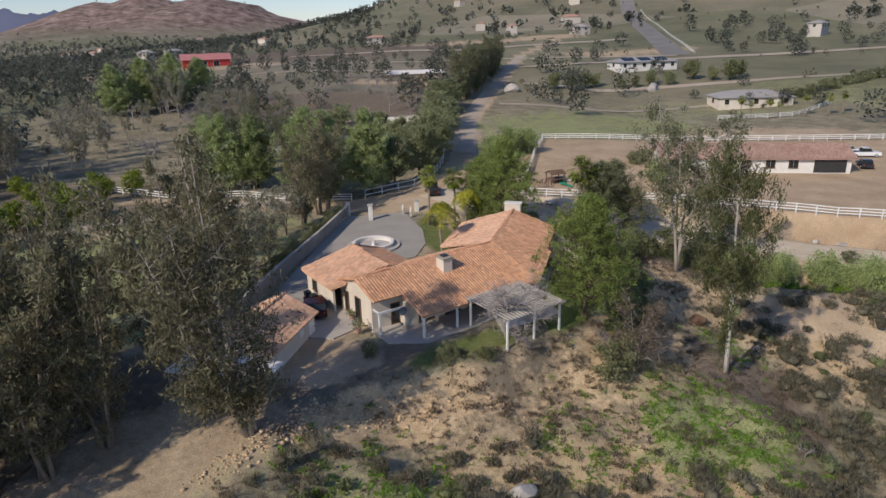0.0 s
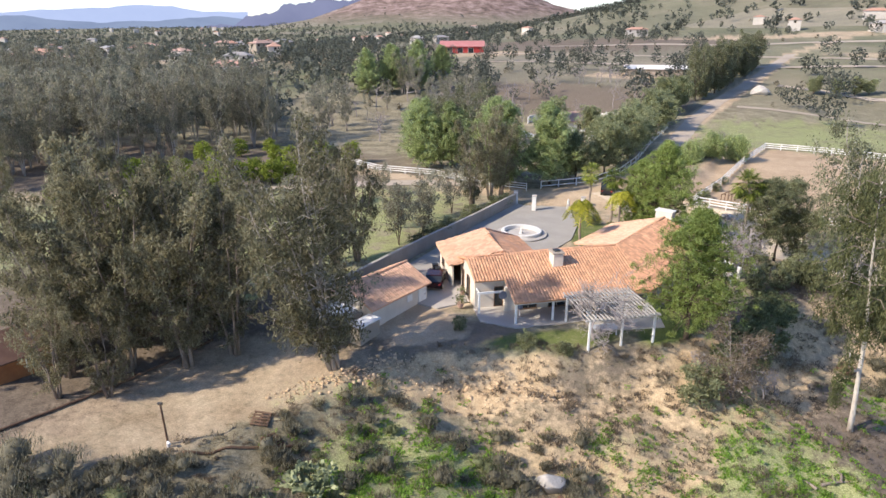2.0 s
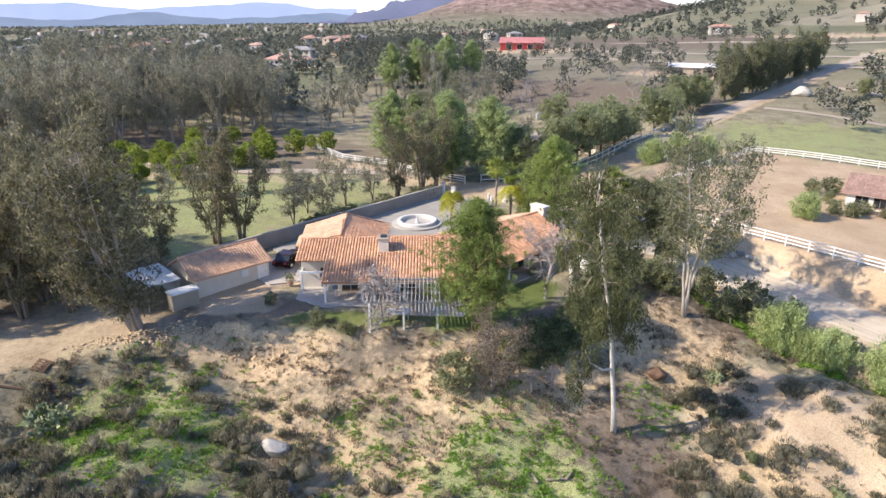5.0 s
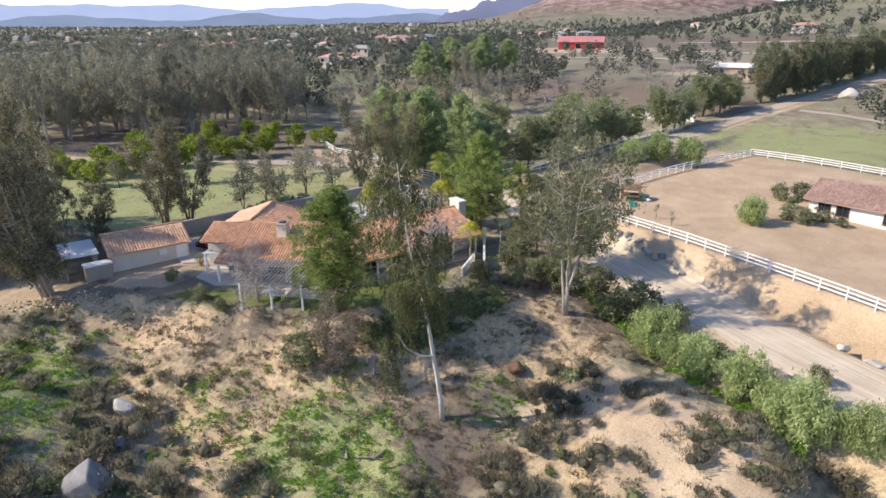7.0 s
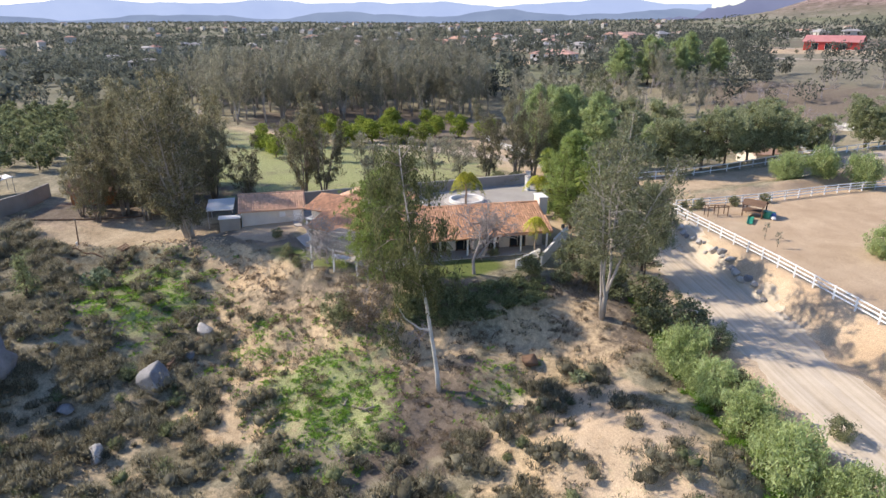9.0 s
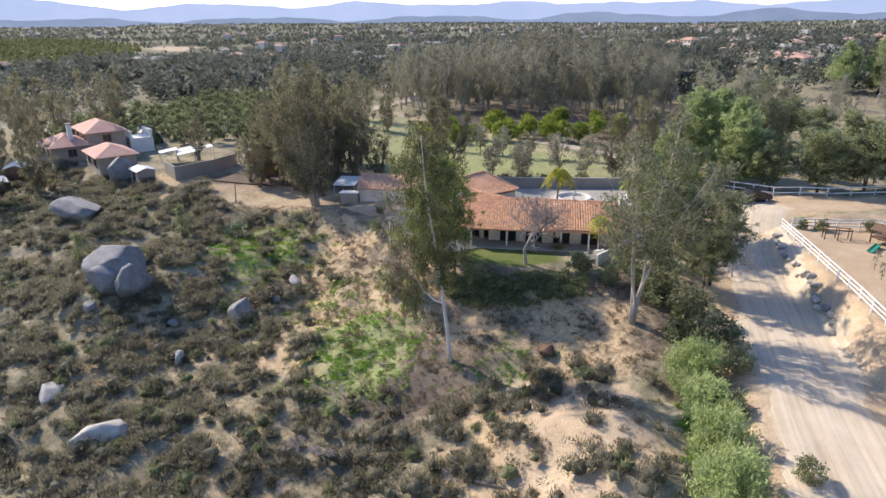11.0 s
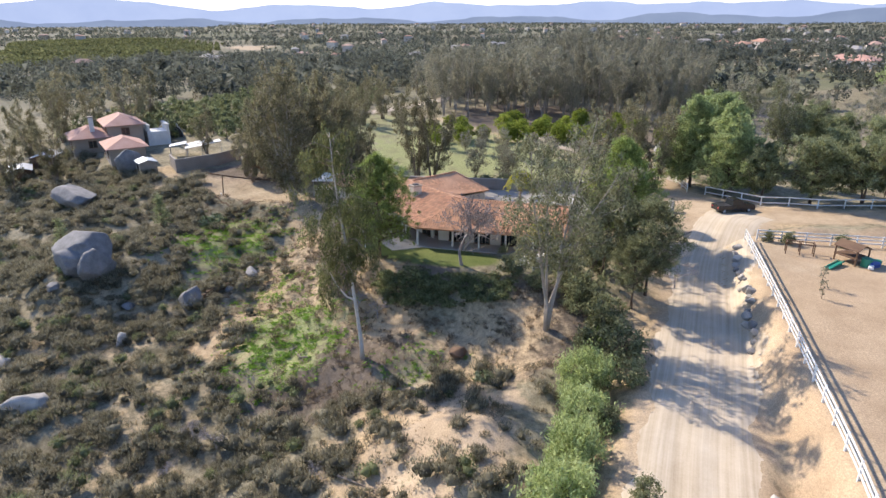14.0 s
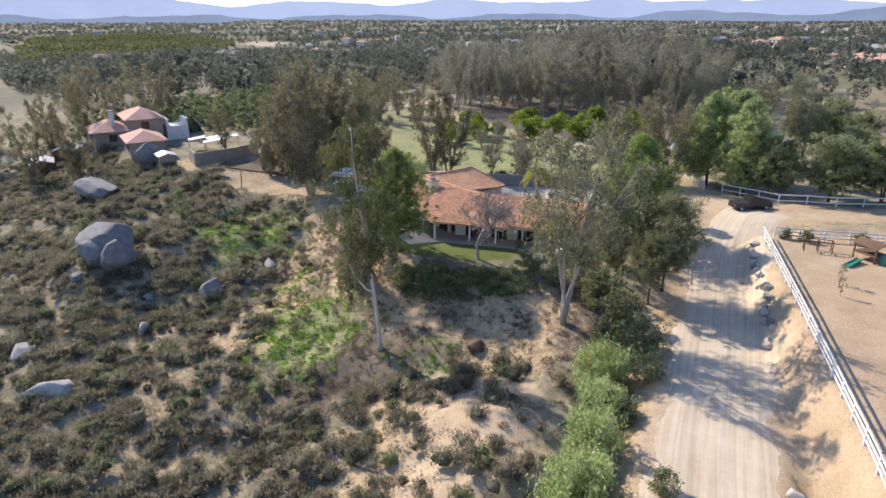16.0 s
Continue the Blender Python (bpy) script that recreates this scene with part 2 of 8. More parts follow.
# ---- mesh helpers ----
class Mesh:
    """Vertices and faces gathered for one mesh."""

    def __init__(self):
        self.v, self.f, self.n = [], [], 0

    def add(self, verts, faces):
        base = self.n
        verts = [tuple(p) for p in verts]
        self.v += verts
        self.f += [tuple(i + base for i in f) for f in faces]
        self.n += len(verts)
        return self

    def box(self, cx, cy, cz, sx, sy, sz, turn=0.0, chamfer=0.0):
        """A box by its centre and size, turned about z, its upright edges and top cut off by the chamfer."""
        c, s = math.cos(radians(turn)), math.sin(radians(turn))
        x, y, h = sx / 2, sy / 2, sz / 2
        k = min(chamfer, x * 0.6, y * 0.6, h * 0.6)
        if k > 0:
            ring = [(-x + k, -y), (x - k, -y), (x, -y + k), (x, y - k), (x - k, y), (-x + k, y), (-x, y - k), (-x, -y + k)]
            q = k
            top = [(px - q * (px > 0) + q * (px < 0), py - q * (py > 0) + q * (py < 0)) for px, py in ring]
            pts = [(px, py, -h) for px, py in ring] + [(px, py, h - k) for px, py in ring] + [(px, py, h) for px, py in top]
            faces = [tuple(range(7, -1, -1)), tuple(range(16, 24))]
            for r in (0, 8):
                faces += [(r + i, r + (i + 1) % 8, r + 8 + (i + 1) % 8, r + 8 + i) for i in range(8)]
        else:
            pts = [(px, py, pz) for pz in (-h, h) for px, py in ((-x, -y), (x, -y), (x, y), (-x, y))]
            faces = [(3, 2, 1, 0), (4, 5, 6, 7)] + [(i, (i + 1) % 4, 4 + (i + 1) % 4, 4 + i) for i in range(4)]
        return self.add([(cx + px * c - py * s, cy + px * s + py * c, cz + pz) for px, py, pz in pts], faces)

    def tube(self, points, radii, sides=7, cap=True):
        """A tapered tube along points."""
        pts = [Vector(p) for p in points]
        rings, base = [], self.n
        for i, p in enumerate(pts):
            d = (pts[min(i + 1, len(pts) - 1)] - pts[max(i - 1, 0)]).normalized()
            a = d.cross(Vector((0.31, 0.95, 0.07)))
            a = a.normalized() if a.length > 1e-3 else Vector((1, 0, 0))
            b = d.cross(a)
            rings += [p + (a * math.cos(q) + b * math.sin(q)) * radii[i] for q in (2 * math.pi * k / sides for k in range(sides))]
        faces = []
        for i in range(len(pts) - 1):
            faces += [(i * sides + k, i * sides + (k + 1) % sides, (i + 1) * sides + (k + 1) % sides, (i + 1) * sides + k) for k in range(sides)]
        if cap:
            faces += [tuple(range(sides - 1, -1, -1)), tuple(range((len(pts) - 1) * sides, len(pts) * sides))]
        return self.add(rings, faces)

    def prism(self, outline, z0, z1):
        """An upright prism over an outline that runs anticlockwise."""
        n = len(outline)
        pts = [(x, y, z0) for x, y in outline] + [(x, y, z1) for x, y in outline]
        return self.add(pts, [tuple(range(n - 1, -1, -1)), tuple(range(n, 2 * n))] + [(i, (i + 1) % n, n + (i + 1) % n, n + i) for i in range(n)])

    def slab(self, corners, thick):
        """A sloping slab: the upper face by its corners, the lower one straight below."""
        n = len(corners)
        pts = [tuple(c) for c in corners] + [(c[0], c[1], c[2] - thick) for c in corners]
        return self.add(pts, [tuple(range(n)), tuple(range(2 * n - 1, n - 1, -1))] + [(i, n + i, n + (i + 1) % n, (i + 1) % n) for i in range(n)])


def mesh_of(name, gathered, material, smooth=False):
    if isinstance(gathered, Mesh):
        verts, faces = gathered.v, gathered.f
        data = bpy.data.meshes.new(name)
        data.from_pydata(verts, [], faces)
    else:
        data = bpy.data.meshes.new(name)
        v, f = gathered
        data.vertices.add(len(v))
        data.vertices.foreach_set("co", v.astype(np.float32).ravel())
        k = f.shape[1]
        data.loops.add(f.size)
        data.loops.foreach_set("vertex_index", f.astype(np.int32).ravel())
        data.polygons.add(len(f))
        data.polygons.foreach_set("loop_start", np.arange(0, f.size, k, dtype=np.int32))
        data.update(calc_edges=True)
    data.materials.append(material)
    if smooth:
        data.polygons.foreach_set("use_smooth", [True] * len(data.polygons))
    return data


PLACE = {}


def thing(name, label, category, at=None, group="", kind=""):
    """An Empty at a thing's base, which parents its parts."""
    m = at if at is not None else Matrix()
    ob = new(name)
    ob.matrix_basis = m
    ob.empty_display_size = 0.3
    PLACE[ob] = m
    return tagged(ob, label, category, group, kind)


def solid(name, gathered, material, label, category, group="", kind="", smooth=False):
    """A thing of one mesh, given where it stands in the world."""
    ob = new(name, mesh_of(name, gathered, material, smooth))
    PLACE[ob] = Matrix()
    return tagged(ob, label, category, group, kind)


def part(name, gathered, material, parent, label="", local=False, smooth=False, kind=""):
    """One mesh under a thing or a part. Its points are in the world, or, if local, in the thing's own space."""
    data = mesh_of(name, gathered, material, smooth)
    if not local:
        data.transform(PLACE[parent].inverted())
    ob = new(name, data)
    ob.parent = parent
    PLACE[ob] = PLACE[parent]
    return tagged(ob, label, kind=kind)


# ---- the lie of the land ----
def smooth(a, b, x):
    t = np.clip((x - a) / (b - a), 0, 1)
    return t * t * (3 - 2 * t)


def bell(x, y, cx, cy, r):
    return np.exp(-((x - cx) ** 2 + (y - cy) ** 2) / (r * r))


def along(x, y, line):
    """Distance to a polyline, and the share of the way along it."""
    best, where = np.full(np.shape(x), 1e9), np.zeros(np.shape(x))
    for i in range(len(line) - 1):
        (ax, ay), (bx, by) = line[i][:2], line[i + 1][:2]
        dx, dy = bx - ax, by - ay
        t = np.clip(((x - ax) * dx + (y - ay) * dy) / (dx * dx + dy * dy), 0, 1)
        d = np.hypot(x - ax - t * dx, y - ay - t * dy)
        where = np.where(d < best, i + t, where)
        best = np.minimum(best, d)
    return best, where


def inside(x, y, outline):
    """Signed distance to an outline: positive inside."""
    d, _ = along(x, y, outline + outline[:1])
    hit = np.zeros(np.shape(x), bool)
    n = len(outline)
    for i in range(n):
        (ax, ay), (bx, by) = outline[i], outline[(i + 1) % n]
        cross = (ay > y) != (by > y)
        hit ^= cross & (x < (bx - ax) * (y - ay) / (by - ay + 1e-12) + ax)
    return np.where(hit, d, -d)


def lumps(x, y, size, seed=0):
    """Smooth noise from a few turned sine waves, about -1 to 1."""
    r = np.random.RandomState(seed)
    out = 0
    for k in range(6):
        a, p, s = r.uniform(0, 6.28), r.uniform(0, 6.28), r.uniform(0.6, 1.7)
        out = out + np.sin((x * math.cos(a) + y * math.sin(a)) * s * 6.28 / size + p + 1.3 * np.sin((x * math.sin(a) - y * math.cos(a)) * s * 3.1 / size))
    return out / 3.2


UPLAND = [(-5200, -1500), (-900, -260), (-120, -70), (-60, -22), (-34, 6), (-24, 21), (-17.5, 29), (-13.5, 37), (-10, 42.2), (-3, 45.4), (5.5, 47.7), (11.6, 51.6), (15.6, 58.8), (18.5, 66), (19.5, 76), (17, 84), (9, 88), (2, 92), (-6, 104), (-4, 140), (4, 180), (30, 260), (60, 420), (110, 560), (900, 3100), (1400, 5200), (-5200, 5200)]
ROAD = [(120, 52), (70, 66.5), (48.4, 74.2), (32.2, 82.0), (12.0, 90.6), (1.0, 97.5), (-2.5, 104.5)]
ROAD_Z = [14.5, 15.6, 16.4, 17.0, 18.0, 19.0, 19.6]
LANE = [(-26, 96), (-14, 97), (1, 102), (4.6, 122), (8.8, 179), (22, 242), (46, 345), (100, 480)]
BANK = [(140, 50), (75, 74.5), (50.5, 82.6), (34, 87.4), (11.5, 94.3), (9.8, 97.0), (13.4, 107), (16, 130), (17.5, 179), (31.5, 242), (58, 345), (104, 480), (900, 3000), (5200, 5200), (5200, 40), (500, 40)]
YARD = [(-32, 12), (-31, 26), (-27.8, 38), (-21, 42), (-14, 40), (-12.5, 37), (-17, 29), (-22, 21)]


def far_land(x, y):
    """The valley floor and the slopes round it."""
    d = np.hypot(x, y - 40)
    north = 6.0 * smooth(60, 170, y - 0.2 * x) + 9 * smooth(150, 420, y) + 46 * smooth(450, 1700, y + 0.35 * x) + 36 * smooth(330, 1150, y + 0.3 * x) * smooth(-380, 60, x)
    east = 74 * smooth(310, 1300, 0.8 * x + 0.75 * y) * smooth(-250, 200, x)
    west = -10 * smooth(120, 700, -x) + 16 * smooth(900, 2800, -x)
    roll = lumps(x, y, 420, 3) * 3.0 * smooth(160, 700, d) + lumps(x, y, 130, 4) * 0.7 * smooth(90, 300, d)
    low = smooth(-200, 600, -x) * smooth(2500, 500, y)
    return 19.0 + north * (1 - 0.55 * smooth(0, 600, -x)) + east + west * low + roll


# hollows and swells of the open slope: x, y, reach, rise
SWELLS = [(-5, 30, 6, -0.66), (-10.5, 32, 5, -0.44), (9, 37, 5, -1.19), (13, 43, 4.5, -1.12), (19.5, 45, 4.5, -1.21), (21, 38, 5, -0.49), (9, 21, 6, -1.19), (44, 61, 6.5, 2.25), (48, 62, 5, 1.06), (29, 61, 4.5, -1.58), (25, 62, 4, -0.22), (3.5, 36, 4, -0.94), (30, 50, 4, -0.68), (22, 28, 6, -0.7), (-4, 26, 4, 1.22), (-17, 29, 4, -0.81), (36, 50, 6, 0.49), (-10, 24.5, 4, -0.69), (37, 61, 4, 0.36), (0, 41, 3.5, 0.84), (12, 47.5, 3, 0.57)]


def natural(x, y):
    z = 12.3 - 0.125 * x + 0.094 * y
    z = z - 1.9 * bell(x, y, 14, 29, 9) - 2.4 * bell(x, y, 36, 40, 13) - 1.0 * bell(x, y, 0, 37, 6) - 1.4 * bell(x, y, -3.2, 39.2, 4) + 1.4 * bell(x, y, 15, 48, 4.5) + 1.6 * bell(x, y, 24, 70, 8)
    z = z + 2.6 * bell(x, y, 5, 15, 10) + 2.5 * bell(x, y, -16, 4, 14) + 1.0 * bell(x, y, 38, 60, 8) + 0.6 * bell(x, y, 20, 44, 6)
    for cx, cy, reach, rise in SWELLS:
        z = z + rise * bell(x, y, cx, cy, reach)
    return np.maximum(z, 2.0) + lumps(x, y, 9, 7) * 0.28 + lumps(x, y, 3.2, 8) * 0.10


def land(x, y):
    x, y = np.asarray(x, float), np.asarray(y, float)
    far = far_land(x, y)
    up = inside(x, y, UPLAND)
    top = 18.85 - 1.5 * bell(x, y, -22, 29, 13) + 1.0 * smooth(-30, -60, x) * smooth(60, 0, y)
    top = top + (far - top) * smooth(100, 150, np.hypot(x + 10, (y - 60) * 0.9))
    nat = natural(x, y)
    nat = nat + (np.minimum(far, 14) + (far - np.minimum(far, 14)) * smooth(300, 420, y) - nat) * smooth(90, 260, np.hypot(x - 20, y - 20))
    fall = 3.0 + 3.2 * smooth(44, 60, y) + 3.0 * smooth(-5, -30, x)
    w = smooth(-fall, 0.6, up)
    z = nat * (1 - w) + top * w
    # the dirt road in its cutting, and the paddock's bank beyond it
    d, s = along(x, y, ROAD)
    rz = np.interp(s, range(len(ROAD_Z)), ROAD_Z)
    z = z + (rz - z) * smooth(8.5, 4.3, d)
    bank = inside(x, y, BANK)
    pad = 20.2 - 0.9 * smooth(30, 60, x) + 0.5 * smooth(95, 125, y)
    pad = pad + (far - pad) * smooth(105, 175, np.hypot(x - 20, (y - 90) * 0.9))
    wb = smooth(-2.6, -0.1, bank + 0.10 * lumps(x, y, 7, 11))
    z = z * (1 - wb) + pad * wb
    d, s = along(x, y, LANE)
    z = z + (far_lane(s) - z) * smooth(9 + 38 * smooth(3.3, 4.6, s), 4, d)
    return z + granite(x, y)


def granite(x, y):
    """The rocky hills at the valley's end."""
    h = 150 * np.exp(-((x + 1010) / 420) ** 4 - ((y - 2600) / 480) ** 2) + 50 * bell(x, y, -480, 2600, 240) + 70 * bell(x, y, 240, 2750, 330) + 60 * bell(x, y, 650, 2700, 420)
    return h * (1 + 0.13 * lumps(x, y, 300, 9) + 0.07 * lumps(x, y, 110, 10))


def far_lane(s):
    return np.interp(s, range(8), [19.0, 19.1, 20.0, 20.6, 21.4, 25.0, 33.0, 43.0])

# ---- ground ----
def grid_lines(lo, hi, step, reach, grow):
    inner = np.arange(lo, hi + 1e-6, step)
    out, s = [], step
    while not out or out[-1] < reach:
        s *= grow
        out.append((out[-1] if out else 0) + s)
    out = np.array(out)
    return np.concatenate([(lo - out)[::-1], inner, hi + out])


GX = grid_lines(-34, 60, 0.65, 4600, 1.06)
GY = grid_lines(-2, 104, 0.65, 4600, 1.06)
gx, gy = np.meshgrid(GX, GY)
gz = land(gx, gy)
near = smooth(70, 40, np.hypot(gx - 15, (gy - 45) * 0.8))
d_road, _ = along(gx, gy, ROAD)
d_lane, _ = along(gx, gy, LANE)
up, bank = inside(gx, gy, UPLAND), inside(gx, gy, BANK)
wob = lumps(gx, gy, 6, 21) * 0.9 + lumps(gx, gy, 2.1, 22) * 0.5


def blob(cx, cy, rx, ry, turn=0.0, edge=0.35, rag=1.0):
    c, s = math.cos(radians(turn)), math.sin(radians(turn))
    px, py = (gx - cx) * c + (gy - cy) * s, -(gx - cx) * s + (gy - cy) * c
    r = np.hypot(px / rx, py / ry) + rag * 0.22 * wob
    return smooth(1 + edge, 1 - edge, r)


dirt = np.maximum.reduce([blob(-176, 224, 24, 10, 30) * 0.9, blob(-290, 290, 50, 14, 40) * 0.85, blob(-330, 220, 46, 12, 40) * 0.8, blob(-430, 330, 70, 18, 35) * 0.8, blob(43, 57.5, 12, 4.8, -28), blob(34, 57, 5, 2, 10) * 0.7, smooth(5.6, 4.0, d_road + 0.35 * wob), smooth(4.4, 2.6, d_lane + 0.5 * wob) * 0.8, smooth(-2.0, 1.5, inside(gx, gy, YARD) + 0.8 * wob) * 0.6,
                          blob(-4, 97, 12, 6, 10), blob(-12, 46.5, 5, 4), blob(-12, 53, 4, 3), blob(9, 94, 12, 6, 0), blob(-60, 78, 45, 3.0, 25), blob(-35, 100, 26, 2.5, -12), blob(2, 80, 9, 9) * 0.8, blob(-120, 345, 40, 22, 20), blob(-20, 150, 20, 9, 20) * 0.8, blob(75, 150, 30, 10, 0) * 0.8, blob(-10, 255, 26, 10, 5) * 0.9, blob(100, 340, 40, 12) * 0.8,
                          blob(-430, -130, 60, 22, 20), blob(-470, -240, 70, 24, 20), blob(-900, -200, 90, 30, 20), blob(-330, -75, 40, 26, 10) * 0.8, blob(-230, 300, 90, 20, 10) * 0.9, blob(-300, 480, 120, 30, 15) * 0.8, blob(40, 470, 70, 24, -10) * 0.8])
soil = np.maximum.reduce([smooth(-4.5, -1, bank + 0.6 * wob) * smooth(150, 120, np.hypot(gx - 20, gy - 90)) * smooth(2.5, -1.5, gy - 145.6 + 0.104 * (gx - 23.8) + 0.5 * wob) * 0.95])
green = np.maximum.reduce([blob(20.6, 42.6, 7.0, 5.0, 25) * 1.3, blob(-5, 30, 8, 6, 20) * 1.15, blob(-12, 34, 8, 4, 30) * 0.55, blob(4, 30, 5, 4) * 0.6, blob(17, 47.5, 4, 2.2, 30) * 0.8, blob(9, 40, 4, 3, 30) * 0.6, blob(27, 56, 3, 2.2, 30) * 0.55,
                           blob(48, 61, 3, 12, -60) * 0.4, blob(36, 15, 12, 6, 20) * 0.45, blob(-48, 64, 28, 22, 0) * 1.2, blob(-34, 82, 16, 14) * 1.0, blob(-80, 45, 26, 22) * 0.9, blob(40, 168, 32, 25, 10) * 1.1,
                           blob(80, 196, 46, 18, 0) * 0.7, blob(150, 210, 60, 34) * 0.7, blob(-40, 290, 60, 14) * 0.5, blob(60, 330, 60, 60) * 0.5, blob(-250, -20, 60, 30) * 0.6])
sand = np.maximum.reduce([blob(8, 41.5, 16, 6.5, 24) * 0.5, blob(17, 39, 8, 5, 10) * 0.6, blob(4, 38.5, 7, 3, 20) * 0.55, blob(-5, 41.3, 8, 2.4, 24), blob(11, 39, 9, 2.6, 12) * 0.9, blob(19, 40, 2.5, 5, -20) * 0.8, blob(19, 36.5, 3, 8, -25), blob(16, 51, 9, 5, 40) * 0.8, blob(26, 64, 7, 7, 0) * 0.6, blob(42, 56, 13, 8, -25) * 0.72,
                          blob(15, 21, 10, 8, 0) * 0.5, blob(33, 32, 9, 6, 10) * 0.45, smooth(11, 6, d_road) * smooth(5, 2, up) * smooth(-3, -6, bank) * 0.7, blob(-30, 12, 9, 5) * 0.6])
lawn = np.maximum.reduce([blob(11.5, 58, 3.0, 8.5, -18, 0.2, 0.3), blob(1, 47.6, 7, 2.0, 33, 0.3, 0.4) * 0.8, blob(-1.5, 80, 2.5, 9, 10, 0.2, 0.3) * 0.8]) * smooth(-1.5, 0.5, up)
litter = np.maximum.reduce([blob(-75, 440, 120, 80, 0) * 0.85, blob(-30, 205, 50, 22, 0) * 0.7, blob(-90, 92, 36, 26, 20) * 0.9, blob(-34.5, 32, 6.5, 15, 8) * 1.1, blob(-30, 44, 8, 6) * 0.9, blob(7, 45.8, 10, 3.6, 25) * 0.62, blob(12, 42.5, 9, 5, 20) * 0.5, blob(0, 41.5, 5, 2.5, 20) * 0.45, blob(-9, 45, 8, 4, 30) * 0.7, blob(24, 69, 6, 5), blob(28, 49, 6, 4, 30), blob(22.5, 49, 6, 3.6, 25), blob(24.5, 53, 4, 4, 0), blob(28, 68.5, 4.5, 5, 20), blob(27.5, 46, 4.5, 5, 0), blob(14, 55, 6, 6, 0) * 0.8, blob(-14, 40, 8, 4, 30) * 0.6, blob(-40, 38, 16, 14) * 0.8, blob(-60, 100, 30, 24) * 0.6])

nx, ny = len(GX), len(GY)
idx = np.arange(nx * ny).reshape(ny, nx)
faces = np.stack([idx[:-1, :-1], idx[:-1, 1:], idx[1:, 1:], idx[1:, :-1]], -1).reshape(-1, 4)
scarp = smooth(-4.5, -2.5, up) * smooth(0.8, -0.6, up) * smooth(60, 50, gy) * smooth(-24, -16, gx)
rough = scarp * lumps(gx * 0.9 + gy * 0.2, gx * 0.1 + gy * 0.15, 2.1, 33) * 0.28 + (lumps(gx, gy, 1.3, 31) * 0.05 + lumps(gx, gy, 0.9, 32) * 0.04) * near * (1 - 0.85 * np.maximum.reduce([dirt, lawn, soil]))
verts = np.stack([gx, gy, gz + rough], -1).reshape(-1, 3)


def ground_surface():
    m, t, b = node_tree("earth")
    pos = world_coords(t)
    za = t.nodes.new("ShaderNodeAttribute")
    za.attribute_name = "cover"
    zb = t.nodes.new("ShaderNodeAttribute")
    zb.attribute_name = "growth"
    sa, sb = t.nodes.new("ShaderNodeSeparateColor"), t.nodes.new("ShaderNodeSeparateColor")
    link(t, za.outputs["Color"], sa.inputs[0])
    link(t, zb.outputs["Color"], sb.inputs[0])
    n_far, n_mid, n_fine, n_grit = noise_tex(t, 0.012, 6, 0.6, pos), noise_tex(t, 0.22, 6, 0.65, pos), noise_tex(t, 1.6, 6, 0.7, pos), noise_tex(t, 9.0, 3, 0.7, pos)
    cells = t.nodes.new("ShaderNodeTexVoronoi")
    cells.inputs["Scale"].default_value = 0.0075
    cells.inputs["Randomness"].default_value = 0.8
    link(t, pos, cells.inputs["Vector"])
    hue = t.nodes.new("ShaderNodeSeparateColor")
    link(t, cells.outputs["Color"], hue.inputs[0])
    fields = ramp(t, hue.outputs[0], [(0.0, (0.26, 0.22, 0.16)), (0.25, (0.22, 0.22, 0.125)), (0.45, (0.38, 0.32, 0.235)), (0.6, (0.19, 0.21, 0.105)), (0.8, (0.33, 0.275, 0.20)), (1.0, (0.50, 0.43, 0.33))]).outputs["Color"]
    blend = maths(t, "ADD", maths(t, "MULTIPLY", n_mid.outputs["Fac"], 0.55), maths(t, "MULTIPLY", n_fine.outputs["Fac"], 0.45))
    scrub = ramp(t, blend, [(0.36, (0.135, 0.117, 0.072)), (0.46, (0.225, 0.197, 0.13)), (0.54, (0.315, 0.275, 0.185)), (0.64, (0.46, 0.40, 0.28))]).outputs["Color"]
    n_wood = noise_tex(t, 0.02, 8, 0.72, pos)
    woods = ramp(t, n_wood.outputs["Fac"], [(0.40, (0.09, 0.095, 0.062)), (0.52, (0.15, 0.15, 0.095)), (0.60, (0.195, 0.175, 0.12)), (0.72, (0.27, 0.24, 0.18))]).outputs["Color"]
    col = mixed(t, zb.outputs["Alpha"], scrub, mixed(t, 0.62, fields, woods))

    def over(col, share, low, high, tex, soft=0.22):
        patch = ramp(t, tex.outputs["Fac"], [(0.32, low), (0.68, high)]).outputs["Color"]
        edge = maths(t, "ADD", share, maths(t, "MULTIPLY", maths(t, "SUBTRACT", n_fine.outputs["Fac"], 0.5), 1.1))
        cut = ramp(t, edge, [(0.5 - soft, (0, 0, 0)), (0.5 + soft, (1, 1, 1))]).outputs["Color"]
        return mixed(t, cut, col, patch)

    col = over(col, sb.outputs[1], (0.125, 0.098, 0.072), (0.235, 0.19, 0.145), n_fine)
    col = over(col, sa.outputs[2], (0.40, 0.287, 0.168), (0.585, 0.452, 0.285), n_fine)
    col = over(col, sb.outputs[2], (0.40, 0.29, 0.185), (0.53, 0.40, 0.265), n_mid, 0.3)
    col = over(col, sa.outputs[0], (0.40, 0.30, 0.195), (0.555, 0.435, 0.30), n_mid, 0.3)
    patchy = maths(t, "ADD", maths(t, "MULTIPLY", sa.outputs[1], 0.6), maths(t, "MULTIPLY", maths(t, "SUBTRACT", n_mid.outputs["Fac"], 0.5), maths(t, "MULTIPLY", sa.outputs[1], 1.2)))
    col = over(col, patchy, (0.20, 0.22, 0.085), (0.38, 0.39, 0.19), n_grit, 0.2)
    col = over(col, sb.outputs[0], (0.085, 0.12, 0.03), (0.17, 0.19, 0.065), n_mid, 0.3)
